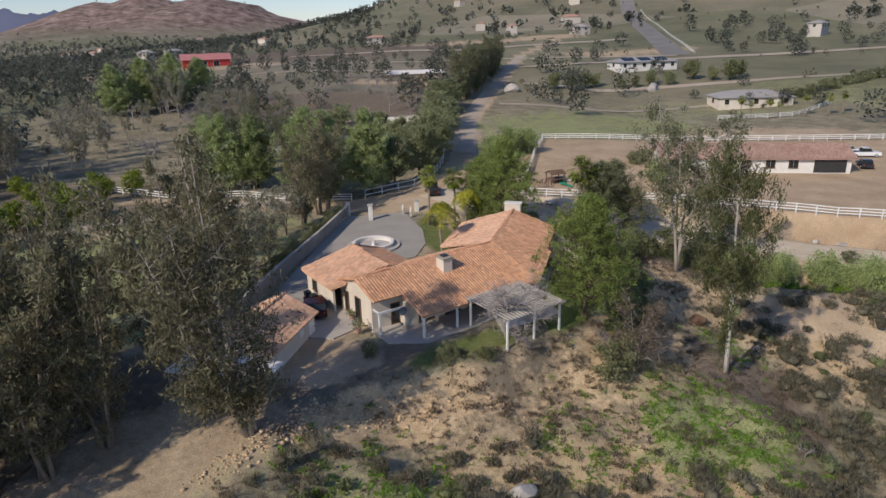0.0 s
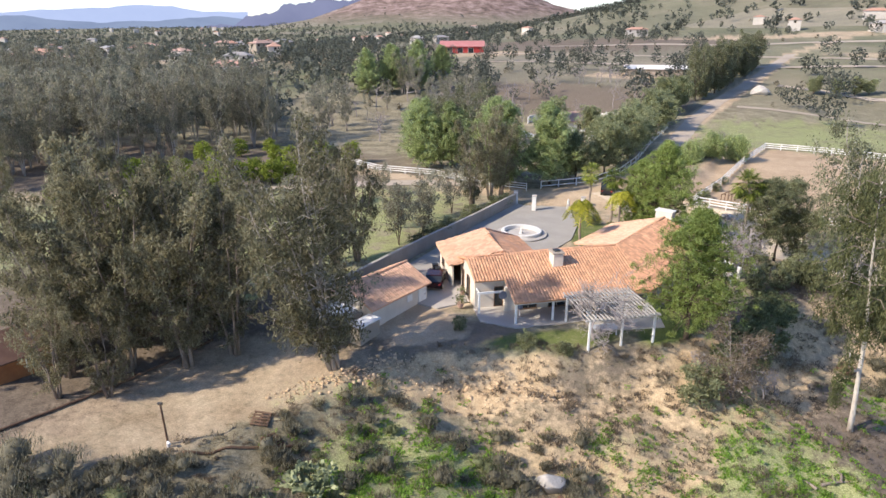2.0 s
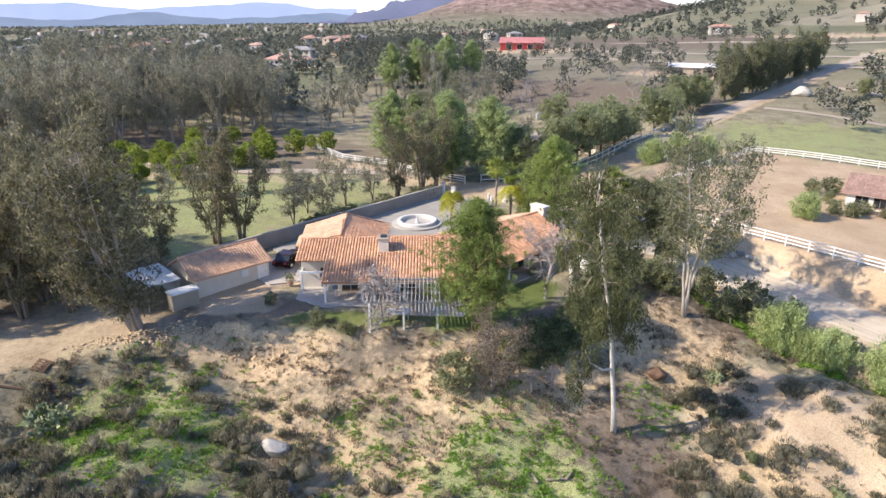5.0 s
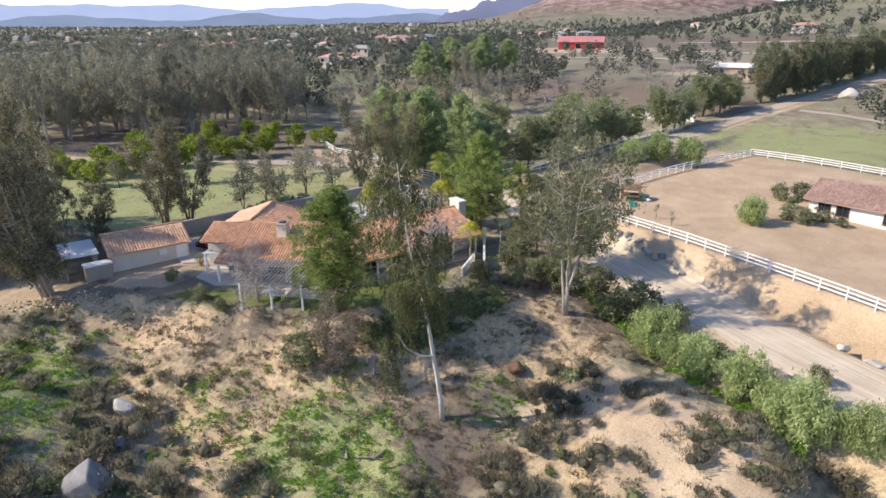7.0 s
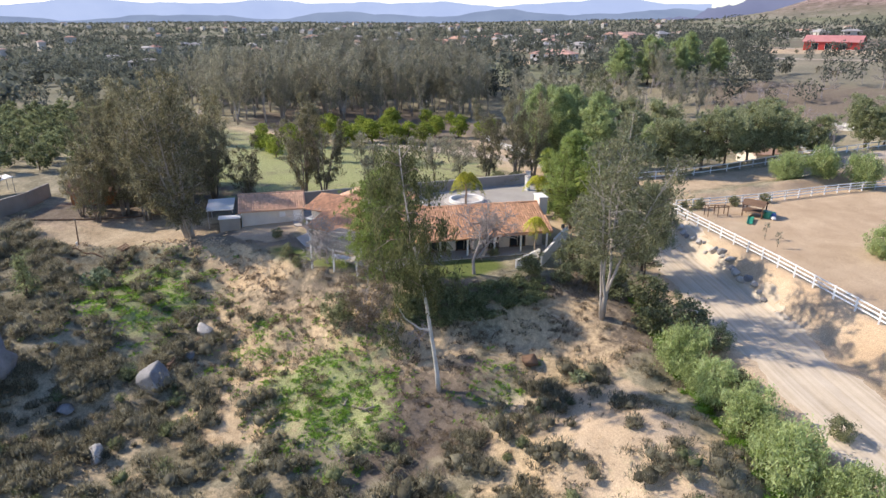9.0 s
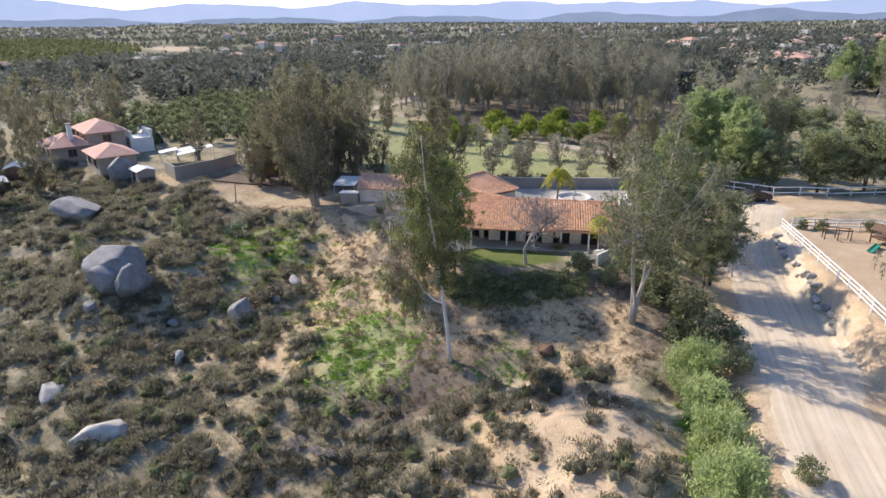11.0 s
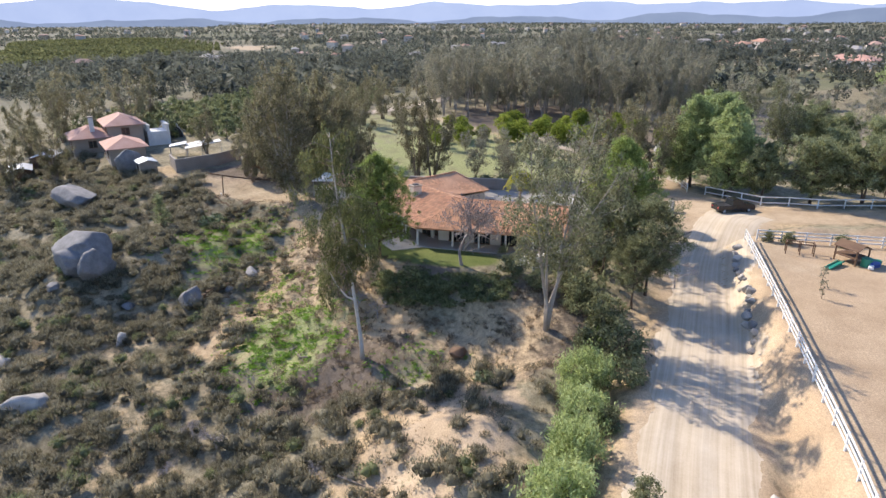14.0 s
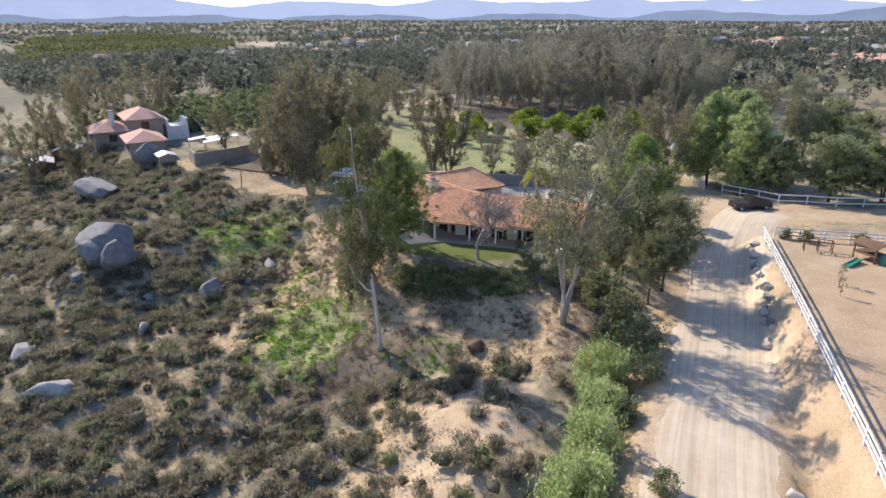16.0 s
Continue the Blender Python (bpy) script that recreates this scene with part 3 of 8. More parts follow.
    stone = ramp(t, noise_tex(t, 0.03, 8, 0.7, pos).outputs["Fac"], [(0.36, (0.10, 0.075, 0.06)), (0.46, (0.185, 0.13, 0.108)), (0.54, (0.265, 0.19, 0.162)), (0.66, (0.38, 0.29, 0.255))]).outputs["Color"]
    col = mixed(t, za.outputs["Alpha"], col, stone)
    grit = ramp(t, n_grit.outputs["Fac"], [(0.25, (0.6, 0.6, 0.6)), (0.75, (1.28, 1.28, 1.28))]).outputs["Color"]
    col = mixed(t, 1.0, col, grit, "MULTIPLY")
    link(t, col, b.inputs["Base Color"])
    b.inputs["Roughness"].default_value = 0.96
    b.inputs["Specular IOR Level"].default_value = 0.15
    both = maths(t, "ADD", maths(t, "MULTIPLY", n_fine.outputs["Fac"], 1.5), maths(t, "MULTIPLY", n_grit.outputs["Fac"], 0.35))
    bumped(t, b, both, 0.32, 0.1)
    return m


top_z = gz + rough


def mesh_z(x, y):
    """The height of the ground's own surface."""
    x, y = np.atleast_1d(np.asarray(x, float)), np.atleast_1d(np.asarray(y, float))
    i, j = np.clip(np.searchsorted(GX, x) - 1, 0, nx - 2), np.clip(np.searchsorted(GY, y) - 1, 0, ny - 2)
    a, b = (x - GX[i]) / (GX[i + 1] - GX[i]), (y - GY[j]) / (GY[j + 1] - GY[j])
    return top_z[j, i] * (1 - a) * (1 - b) + top_z[j, i + 1] * a * (1 - b) + top_z[j + 1, i] * (1 - a) * b + top_z[j + 1, i + 1] * a * b


def ground_z(x, y):
    return float(mesh_z(x, y)[0])


EARTH = ground_surface()
ground = new("ground", mesh_of("ground", (verts, faces), EARTH, True))
PLACE[ground] = Matrix()
tagged(ground, "dry Californian hillside of sandy soil, scrub and dirt tracks", "ground", kind="structure")
a = ground.data.color_attributes.new("cover", "FLOAT_COLOR", "POINT")
a.data.foreach_set("color", np.stack([dirt, green, sand, smooth(8, 60, granite(gx, gy))], -1).astype(np.float32).ravel())
a = ground.data.color_attributes.new("growth", "FLOAT_COLOR", "POINT")
far_share = smooth(110, 220, np.hypot(gx - 10, gy - 50))
a.data.foreach_set("color", np.stack([lawn, litter, soil, far_share], -1).astype(np.float32).ravel())

# distant ranges on the skyline
def range_of_hills(name, bearing0, bearing1, dist, heights, seed, material, label):
    n = 160
    r = np.random.RandomState(seed)
    b = np.linspace(bearing0, bearing1, n)
    base = np.interp(np.linspace(0, 1, n), np.linspace(0, 1, len(heights)), heights)
    k = np.linspace(0, 60, n)
    jag = sum(np.sin(k * f + r.uniform(0, 6)) / f for f in (0.7, 1.3, 2.9, 5.3, 9.7))
    rows = []
    for dd, hh in ((0, 0.0), (60, 0.45), (150, 0.8), (240, 1.0), (420, 0.6)):
        z = -60 + (base + 60 + 7 * jag) * hh
        rows.append(np.stack([np.sin(b) * (dist + dd), np.cos(b) * (dist + dd), z], -1))
    v = np.concatenate(rows)
    i = np.arange(5 * n).reshape(5, n)
    f = np.stack([i[:-1, :-1], i[:-1, 1:], i[1:, 1:], i[1:, :-1]], -1).reshape(-1, 4)
    ob = new(name, mesh_of(name, (v, f), material, True))
    return tagged(ob, label, "mountains", kind="structure")


# glowing colours with the blue air haze painted in, paler with distance
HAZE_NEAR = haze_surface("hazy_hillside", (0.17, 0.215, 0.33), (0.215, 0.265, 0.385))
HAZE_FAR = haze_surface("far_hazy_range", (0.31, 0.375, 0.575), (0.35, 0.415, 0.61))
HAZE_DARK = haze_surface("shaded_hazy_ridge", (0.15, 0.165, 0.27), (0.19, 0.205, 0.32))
range_of_hills("backdrop", radians(-128), radians(-38), 4300, [130, 150, 190, 145, 122, 146, 136, 158, 150, 162, 152, 168, 150, 146, 164, 172, 148], 5, HAZE_FAR, "mountain range on the horizon, painted in pale blue haze")
range_of_hills("backdrop", radians(-130), radians(-36), 3900, [40, 44, 46, 48, 50, 54, 58, 56, 72, 62, 88, 74, 98, 84, 104, 80], 6, HAZE_NEAR, "low foothills across the valley, painted in blue haze")
range_of_hills("backdrop", radians(-42), radians(-22), 3700, [44, 70, 120, 172, 208, 200, 190, 170, 150], 8, HAZE_DARK, "ridge behind the granite hill, painted in dark blue haze")
range_of_hills("backdrop", radians(-16), radians(40), 4100, [110, 150, 165, 150, 175, 180, 170, 190, 200], 9, HAZE_NEAR, "hills in the gap between the slopes, painted in blue haze")

# ---- house ----
YAW = 33.5
UX, UY = math.cos(radians(YAW)), math.sin(radians(YAW))
AX, AY = -9.0, 53.4
FLOOR = 18.9


def main_at(s, w, z):
    """A place in the main wing: s along its ridge, w to its back."""
    return (AX + s * UX - w * UY, AY + s * UY + w * UX, z)


BX, BY = 4.1, 62.3
EYAW = 72.5
EX, EY = math.cos(radians(EYAW)), math.sin(radians(EYAW))


def east_at(s, n, z):
    """A place in the east wing: s along its ridge, n to its east side."""
    return (BX + s * EX + n * EY, BY + s * EY - n * EX, z)


def tiles_on(outline, seed, wide=0.30, long=0.42):
    """Barrel tiles in courses over a roof plane. The outline runs anticlockwise seen from above."""
    pts = [Vector(p) for p in outline]
    nrm = Vector((0, 0, 0))
    for i in range(len(pts)):
        p, q = pts[i], pts[(i + 1) % len(pts)]
        nrm += Vector(((p.y - q.y) * (p.z + q.z), (p.z - q.z) * (p.x + q.x), (p.x - q.x) * (p.y + q.y)))
    nrm.normalize()
    if nrm.z < 0:
        nrm = -nrm
    upw = (Vector((0, 0, 1)) - nrm * nrm.z).normalized()
    side = upw.cross(nrm).normalized()
    o = pts[0]
    flat = [((p - o).dot(side), (p - o).dot(upw)) for p in pts]
    lo, hi = [min(c) for c in zip(*flat)], [max(c) for c in zip(*flat)]
    cols, rows = np.arange(lo[0] + wide / 2, hi[0], wide), np.arange(lo[1], hi[1], long)
    cu, cv = np.meshgrid(cols, rows)
    ok = inside(cu, cv + long / 2, flat) > 0.02
    cu, cv = cu[ok], cv[ok]
    r = np.random.RandomState(seed)
    cu = cu + r.uniform(-0.012, 0.012, len(cu))
    cv = cv + r.uniform(-0.015, 0.015, len(cv))
    lift = r.uniform(0.0, 0.02, len(cu))
    ang = np.array([0, 50, 90, 130, 180]) * math.pi / 180
    prof_u, prof_h = -np.cos(ang) * wide * 0.47, np.sin(ang) * 0.085
    v = np.zeros((len(cu), 10, 3))
    for e, (dv, dh) in enumerate(((-0.03, 0.045), (long, 0.0))):
        for k in range(5):
            h = prof_h[k] + dh + lift
            P = np.array(o)[None] + (cu + prof_u[k])[:, None] * np.array(side)[None] + (cv + dv)[:, None] * np.array(upw)[None] + h[:, None] * np.array(nrm)[None]
            v[:, e * 5 + k] = P
    f = np.array([(k, k + 1, 6 + k, 5 + k) for k in range(4)])
    F = (np.arange(len(cu))[:, None, None] * 10 + f[None]).reshape(-1, 4)
    return v.reshape(-1, 3), F


def roof_plane(parent, outline, seed, material, thick=0.16, label=""):
    deck = part("roof", Mesh().slab(outline, thick), material, parent, label)
    tiles = part("roof_tiles", tiles_on(outline, seed), material, deck, "curved clay barrel tiles in courses", kind="stuff", smooth=True)
    return deck


def ridge_caps(parent, a, b, material):
    a, b = Vector(a), Vector(b)
    m, n = Mesh(), max(1, int((b - a).length / 0.4))
    for i in range(n):
        p, q = a.lerp(b, i / n), a.lerp(b, (i + 1.06) / n)
        m.tube([p + Vector((0, 0, 0.03)), q], [0.13, 0.115], 7)
    return part("ridge_tiles", m, material, parent, "row of rounded ridge tiles", kind="stuff")


def wall_panel(m, p, q, z0, z1, thick=0.2):
    """A stretch of wall between two plan points."""
    cx, cy = (p[0] + q[0]) / 2, (p[1] + q[1]) / 2
    dx, dy = q[0] - p[0], q[1] - p[1]
    return m.box(cx, cy, (z0 + z1) / 2, math.hypot(dx, dy) + thick, thick, z1 - z0, math.degrees(math.atan2(dy, dx)))


def window_in(parent, p, q, share, wide, z0, z1, out=0.1, panes=2, frame_mat=None, name="window"):
    """A window set on the wall from p to q: frame, panes, sill."""
    dx, dy = q[0] - p[0], q[1] - p[1]
    L = math.hypot(dx, dy)
    dx, dy = dx / L, dy / L
    nxx, nyy = dy, -dx
    cx, cy = p[0] + dx * L * share + nxx * out, p[1] + dy * L * share + nyy * out
    turn = math.degrees(math.atan2(dy, dx))
    m = Mesh()
    for k in (-1, 1):
        m.box(cx + dx * k * wide / 2, cy + dy * k * wide / 2, (z0 + z1) / 2, 0.08, 0.10, z1 - z0 + 0.08, turn)
        m.box(cx, cy, (z0 if k < 0 else z1), wide, 0.10, 0.08, turn)
    w = part(name, m, frame_mat or BROWN_WOOD, parent)
    for k in range(panes):
        off = ((k + 0.5) / panes - 0.5) * wide
        part("pane", Mesh().box(cx + dx * off, cy + dy * off, (z0 + z1) / 2, wide / panes - 0.06, 0.03, z1 - z0 - 0.06, turn), DARK_GLASS, w, "dark window glass")
    part("sill", Mesh().box(cx + nxx * 0.05, cy + nyy * 0.05, z0 - 0.06, wide + 0.2, 0.16, 0.06, turn), frame_mat or BROWN_WOOD, w)
    return w


def build_house():
    h = thing("house", "sprawling cream stucco ranch house with clay tile roofs", "house", pose(AX, AY, FLOOR, 0, 0, YAW))
    rz, bz = 23.25, 23.45
    ridge_a, ridge_b = main_at(-0.4, 0, rz), main_at(15.8, 0.1, bz)
    slope = 0.305
    ez = rz - slope * 7.0
    corner = main_at(16.2, -7.0, ez + 0.05)
    front = [main_at(-0.4, -3.6, rz - slope * 3.6), main_at(2.55, -3.6, rz - slope * 3.6), main_at(2.55, -7.0, ez), corner, ridge_b, ridge_a]
    roof_plane(h, front, 1, TILE)
    roof_plane(h, [ridge_a, ridge_b, main_at(13.5, 4.2, rz - slope * 4.2), main_at(-0.4, 4.2, rz - slope * 4.2)], 2, TILE)
    ridge_f = east_at(13.2, 0, bz)
    roof_plane(h, [corner, east_at(13.4, 5.3, bz - 0.41 * 5.3), ridge_f, ridge_b], 3, TILE)
    roof_plane(h, [ridge_b, ridge_f, east_at(13.4, -6.6, bz - 0.33 * 6.6), east_at(3.4, -6.6, bz - 0.33 * 6.6)], 4, TILE_PALE)
    g0, g1 = main_at(3.7, 0.6, 23.35), main_at(3.6, 7.9, 23.65)
    nw, ne = main_at(-1.5, 9.9, 21.5), main_at(8.4, 10.4, 21.55)
    roof_plane(h, [main_at(-1.5, 2.9, 21.5), g0, g1, nw], 5, TILE_PALE)
    roof_plane(h, [g0, main_at(8.4, 2.6, 21.9), ne, g1], 6, TILE)
    roof_plane(h, [nw, g1, ne], 7, TILE_PALE)
    ridge_caps(h, nw, g1, TILE_PALE)
    ridge_caps(h, ne, g1, TILE_PALE)
    for a, b in ((ridge_a, ridge_b), (ridge_b, ridge_f), (g0, g1), (corner, ridge_b)):
        ridge_caps(h, a, b, TILE)
    # walls
    m = Mesh()
    plan = [(0, -2.5), (2.9, -2.5), (2.9, -3.7), (15.0, -3.7)]
    for (s0, w0), (s1, w1) in zip(plan, plan[1:]):
        wall_panel(m, main_at(s0, w0, 0)[:2], main_at(s1, w1, 0)[:2], FLOOR - 0.6, min(rz - slope * abs(w0), rz - slope * abs(w1)) - 0.2)
    part("front_wall", m, STUCCO, h)
    m = Mesh()
    gable = [main_at(0, -2.5, 0)[:2], main_at(0, 0, 0)[:2], main_at(0, 3.9, 0)[:2]]
    tops = [rz - slope * 2.5 - 0.2, rz - 0.2, rz - slope * 3.9 - 0.2]
    a, b, c = gable
    sx, sy = UX * 0.2, UY * 0.2
    pts = [(a[0], a[1], FLOOR - 0.6), (c[0], c[1], FLOOR - 0.6), (c[0], c[1], tops[2]), (b[0], b[1], tops[1]), (a[0], a[1], tops[0])]
    pts += [(x + sx, y + sy, z) for x, y, z in pts]
    m.add(pts, [(0, 1, 2, 3, 4), (9, 8, 7, 6, 5)] + [(i, 5 + i, 5 + (i + 1) % 5, (i + 1) % 5) for i in range(5)])
    part("gable_wall", m, STUCCO, h)
    m = Mesh()
    ring = [(-1.0, 3.4), (-1.0, 9.4), (7.9, 9.9), (7.9, 3.9)]
    for (s0, w0), (s1, w1) in zip(ring, ring[1:]):
        wall_panel(m, main_at(s0, w0, 0)[:2], main_at(s1, w1, 0)[:2], FLOOR - 0.6, 21.2)
    part("garage_wing_wall", m, STUCCO, h)
    m = Mesh()
    e = [(-2.2, 3.0), (12.8, 3.0), (12.8, -5.8), (4.5, -5.8)]
    for (s0, w0), (s1, w1) in zip(e, e[1:]):
        wall_panel(m, east_at(s0, w0, 0)[:2], east_at(s1, w1, 0)[:2], FLOOR - 0.6, 21.35)
    wall_panel(m, main_at(8, 4.0, 0)[:2], main_at(13, 4.0, 0)[:2], FLOOR - 0.6, 21.8)
    part("east_wing_wall", m, STUCCO, h)
    m = Mesh()
    p, q, r_ = east_at(12.9, -5.8, 0), east_at(12.9, 0, 0), east_at(12.9, 3.0, 0)
    pts = [(p[0], p[1], 21.3), (r_[0], r_[1], 21.3), (r_[0], r_[1], bz - 0.41 * 3 - 0.18), (q[0], q[1], bz - 0.2), (p[0], p[1], bz - 0.33 * 5.8 - 0.18)]
    pts += [(x - EX * 0.2, y - EY * 0.2, z) for x, y, z in pts]
    m.add(pts, [(0, 1, 2, 3, 4), (9, 8, 7, 6, 5)] + [(i, 5 + i, 5 + (i + 1) % 5, (i + 1) % 5) for i in range(5)])
    part("north_gable", m, STUCCO, h)
    # porch posts, beams and the slab under them
    for s in (2.8, 6.4, 10.0, 13.4, 16.0):
        x, y, _ = main_at(s, -6.7, 0)
        part("porch_post", Mesh().box(x, y, (FLOOR - 0.3 + ez) / 2, 0.2, 0.2, ez - FLOOR + 0.1, YAW, 0.02), WHITE, h)
    for s in (0.0, 3.2, 6.4, 9.6, 12.8):
        x, y, _ = east_at(s, 4.9, 0)
        part("porch_post", Mesh().box(x, y, (FLOOR - 0.3 + 21.25) / 2, 0.2, 0.2, 21.25 - FLOOR + 0.3, EYAW, 0.02), WHITE, h)
    a, b = main_at(2.7, -6.7, 0), main_at(16.1, -6.7, 0)
    part("porch_beam", wall_panel(Mesh(), a[:2], b[:2], ez - 0.32, ez - 0.1, 0.18), WHITE, h)
    a, b = east_at(-3.6, 4.9, 0), east_at(13.2, 4.9, 0)
    part("porch_beam", wall_panel(Mesh(), a[:2], b[:2], 21.05, 21.27, 0.18), WHITE, h)
    a = [main_at(-0.3, -5.6, 0)[:2], main_at(2.6, -7.6, 0)[:2], main_at(16.4, -7.3, 0)[:2], east_at(13.4, 5.6, 0)[:2], east_at(13.0, 2.5, 0)[:2], main_at(15.8, -3, 0)[:2], main_at(-0.2, -2.5, 0)[:2]]
    part("patio_slab", Mesh().prism(a, FLOOR - 0.5, FLOOR + 0.03), CONCRETE, h)
    # the lattice side frame of the patio
    x, y, _ = main_at(0.05, -3.75, 0)
    part("patio_post", Mesh().box(x, y, FLOOR + 0.95, 0.2, 0.2, 2.1, YAW, 0.02), WHITE, h)
    x, y, _ = main_at(2.7, -3.75, 0)
    part("patio_post", Mesh().box(x, y, FLOOR + 1.2, 0.3, 0.3, 2.6, YAW, 0.02), STUCCO, h)
    a, b = main_at(-0.1, -3.75, 0), main_at(2.7, -3.75, 0)
    part("patio_beam", wall_panel(Mesh(), a[:2], b[:2], FLOOR + 1.95, FLOOR + 2.15, 0.14), WHITE, h)
    a, b = main_at(0.05, -3.7, 0), main_at(0.05, -2.5, 0)
    part("patio_beam", wall_panel(Mesh(), a[:2], b[:2], FLOOR + 1.97, FLOOR + 2.13, 0.12), WHITE, h)
    x, y, z = main_at(2.35, -3.95, FLOOR + 1.75)
    part("wall_shield", Mesh().tube([(x, y, z), (x + 0.06 * UY, y - 0.06 * UX, z)], [0.42, 0.4], 20), CLOTH_BLUE, h, "round dark blue plaque hung on the porch")
    # windows and doors
    p, q = main_at(0, 3.9, 0), main_at(0, -2.5, 0)
    window_in(h, p[:2], q[:2], 0.22, 0.7, FLOOR + 0.3, FLOOR + 2.2, 0.06, 1, BROWN_WOOD)
    window_in(h, p[:2], q[:2], 0.58, 1.0, FLOOR + 0.05, FLOOR + 2.3, 0.06, 1, BROWN_WOOD, "door")
    p, q = main_at(3.6, -3.7, 0), main_at(15.0, -3.7, 0)
    for share in (0.12, 0.38, 0.62, 0.88):
        window_in(h, p[:2], q[:2], share, 1.7, FLOOR + 0.1, FLOOR + 2.15, 0.12, 2)
    p, q = east_at(-2.2, 3.0, 0), east_at(12.8, 3.0, 0)
    for share in (0.15, 0.36, 0.58, 0.8):
        window_in(h, p[:2], q[:2], share, 1.9, FLOOR + 0.1, FLOOR + 2.15, 0.12, 2)
    p, q = main_at(0, -2.5, 0), main_at(2.9, -2.5, 0)
    window_in(h, p[:2], q[:2], 0.8, 0.9, FLOOR + 0.05, FLOOR + 2.1, 0.12, 1, BROWN_WOOD, "door")
    p, q = main_at(-1.0, 9.4, 0), main_at(-1.0, 3.4, 0)
    window_in(h, p[:2], q[:2], 0.3, 1.0, FLOOR + 1.0, FLOOR + 2.0, 0.12, 2)
    # chimneys
    c = part("chimney", Mesh().box(-0.95, 56.35, 22.75, 1.05, 1.25, 2.4, YAW, 0.03), STUCCO, h)
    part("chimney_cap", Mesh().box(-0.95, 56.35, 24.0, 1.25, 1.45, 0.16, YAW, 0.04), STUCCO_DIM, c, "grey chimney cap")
    part("flue", Mesh().box(-0.95, 56.35, 24.14, 0.6, 0.7, 0.16, YAW, 0.03), DARK, c, "dark metal flue")
    c = part("chimney", Mesh().box(8.1, 75.4, 21.9, 2.0, 1.0, 4.4, EYAW - 90, 0.03), STUCCO, h)
    part("chimney_cap", Mesh().box(8.1, 75.4, 24.15, 2.2, 1.2, 0.14, EYAW - 90, 0.03), WHITE_WALL, c)
    return h


build_house()


def gable_block(name, label, cx, cy, z, length, width, wall_h, rise, turn, wall_mat, roof_mat, category, over=0.35, tiled=0, group=""):
    """A gabled building: walls with gables, two roof slopes. Length runs along the ridge."""
    M = pose(cx, cy, z, 0, 0, turn)
    t = thing(name, label, category, M, group)
    L, W = length / 2, width / 2
    m = Mesh()
    pts = [(-L, -W, -0.5), (-L, W, -0.5), (-L, W, wall_h), (-L, 0, wall_h + rise), (-L, -W, wall_h), (L, -W, -0.5), (L, W, -0.5), (L, W, wall_h), (L, 0, wall_h + rise), (L, -W, wall_h)]
    m.add(pts, [(0, 4, 3, 2, 1), (5, 6, 7, 8, 9), (0, 5, 9, 4), (1, 2, 7, 6)])
    part("wall", m, wall_mat, t, local=True)
    k = rise / W
    for sgn in (-1, 1):
        up_ = 0.06
        a = [(-L - over, sgn * (W + over), wall_h - k * over + up_ + 0.1), (L + over, sgn * (W + over), wall_h - k * over + up_ + 0.1), (L + over, 0, wall_h + rise + up_ + 0.1), (-L - over, 0, wall_h + rise + up_ + 0.1)]
        if sgn > 0:
            a = [a[1], a[0], a[3], a[2]]
        r = part("roof", Mesh().slab(a, 0.14), roof_mat, t, local=True)
        if tiled:
            part("roof_tiles", tiles_on(a, tiled + sgn), roof_mat, r, "curved clay barrel tiles in courses", local=True, kind="stuff", smooth=True)
    return t


def on(t, x, y, z):
    p = PLACE[t] @ Vector((x, y, z))
    return (p.x, p.y, p.z)


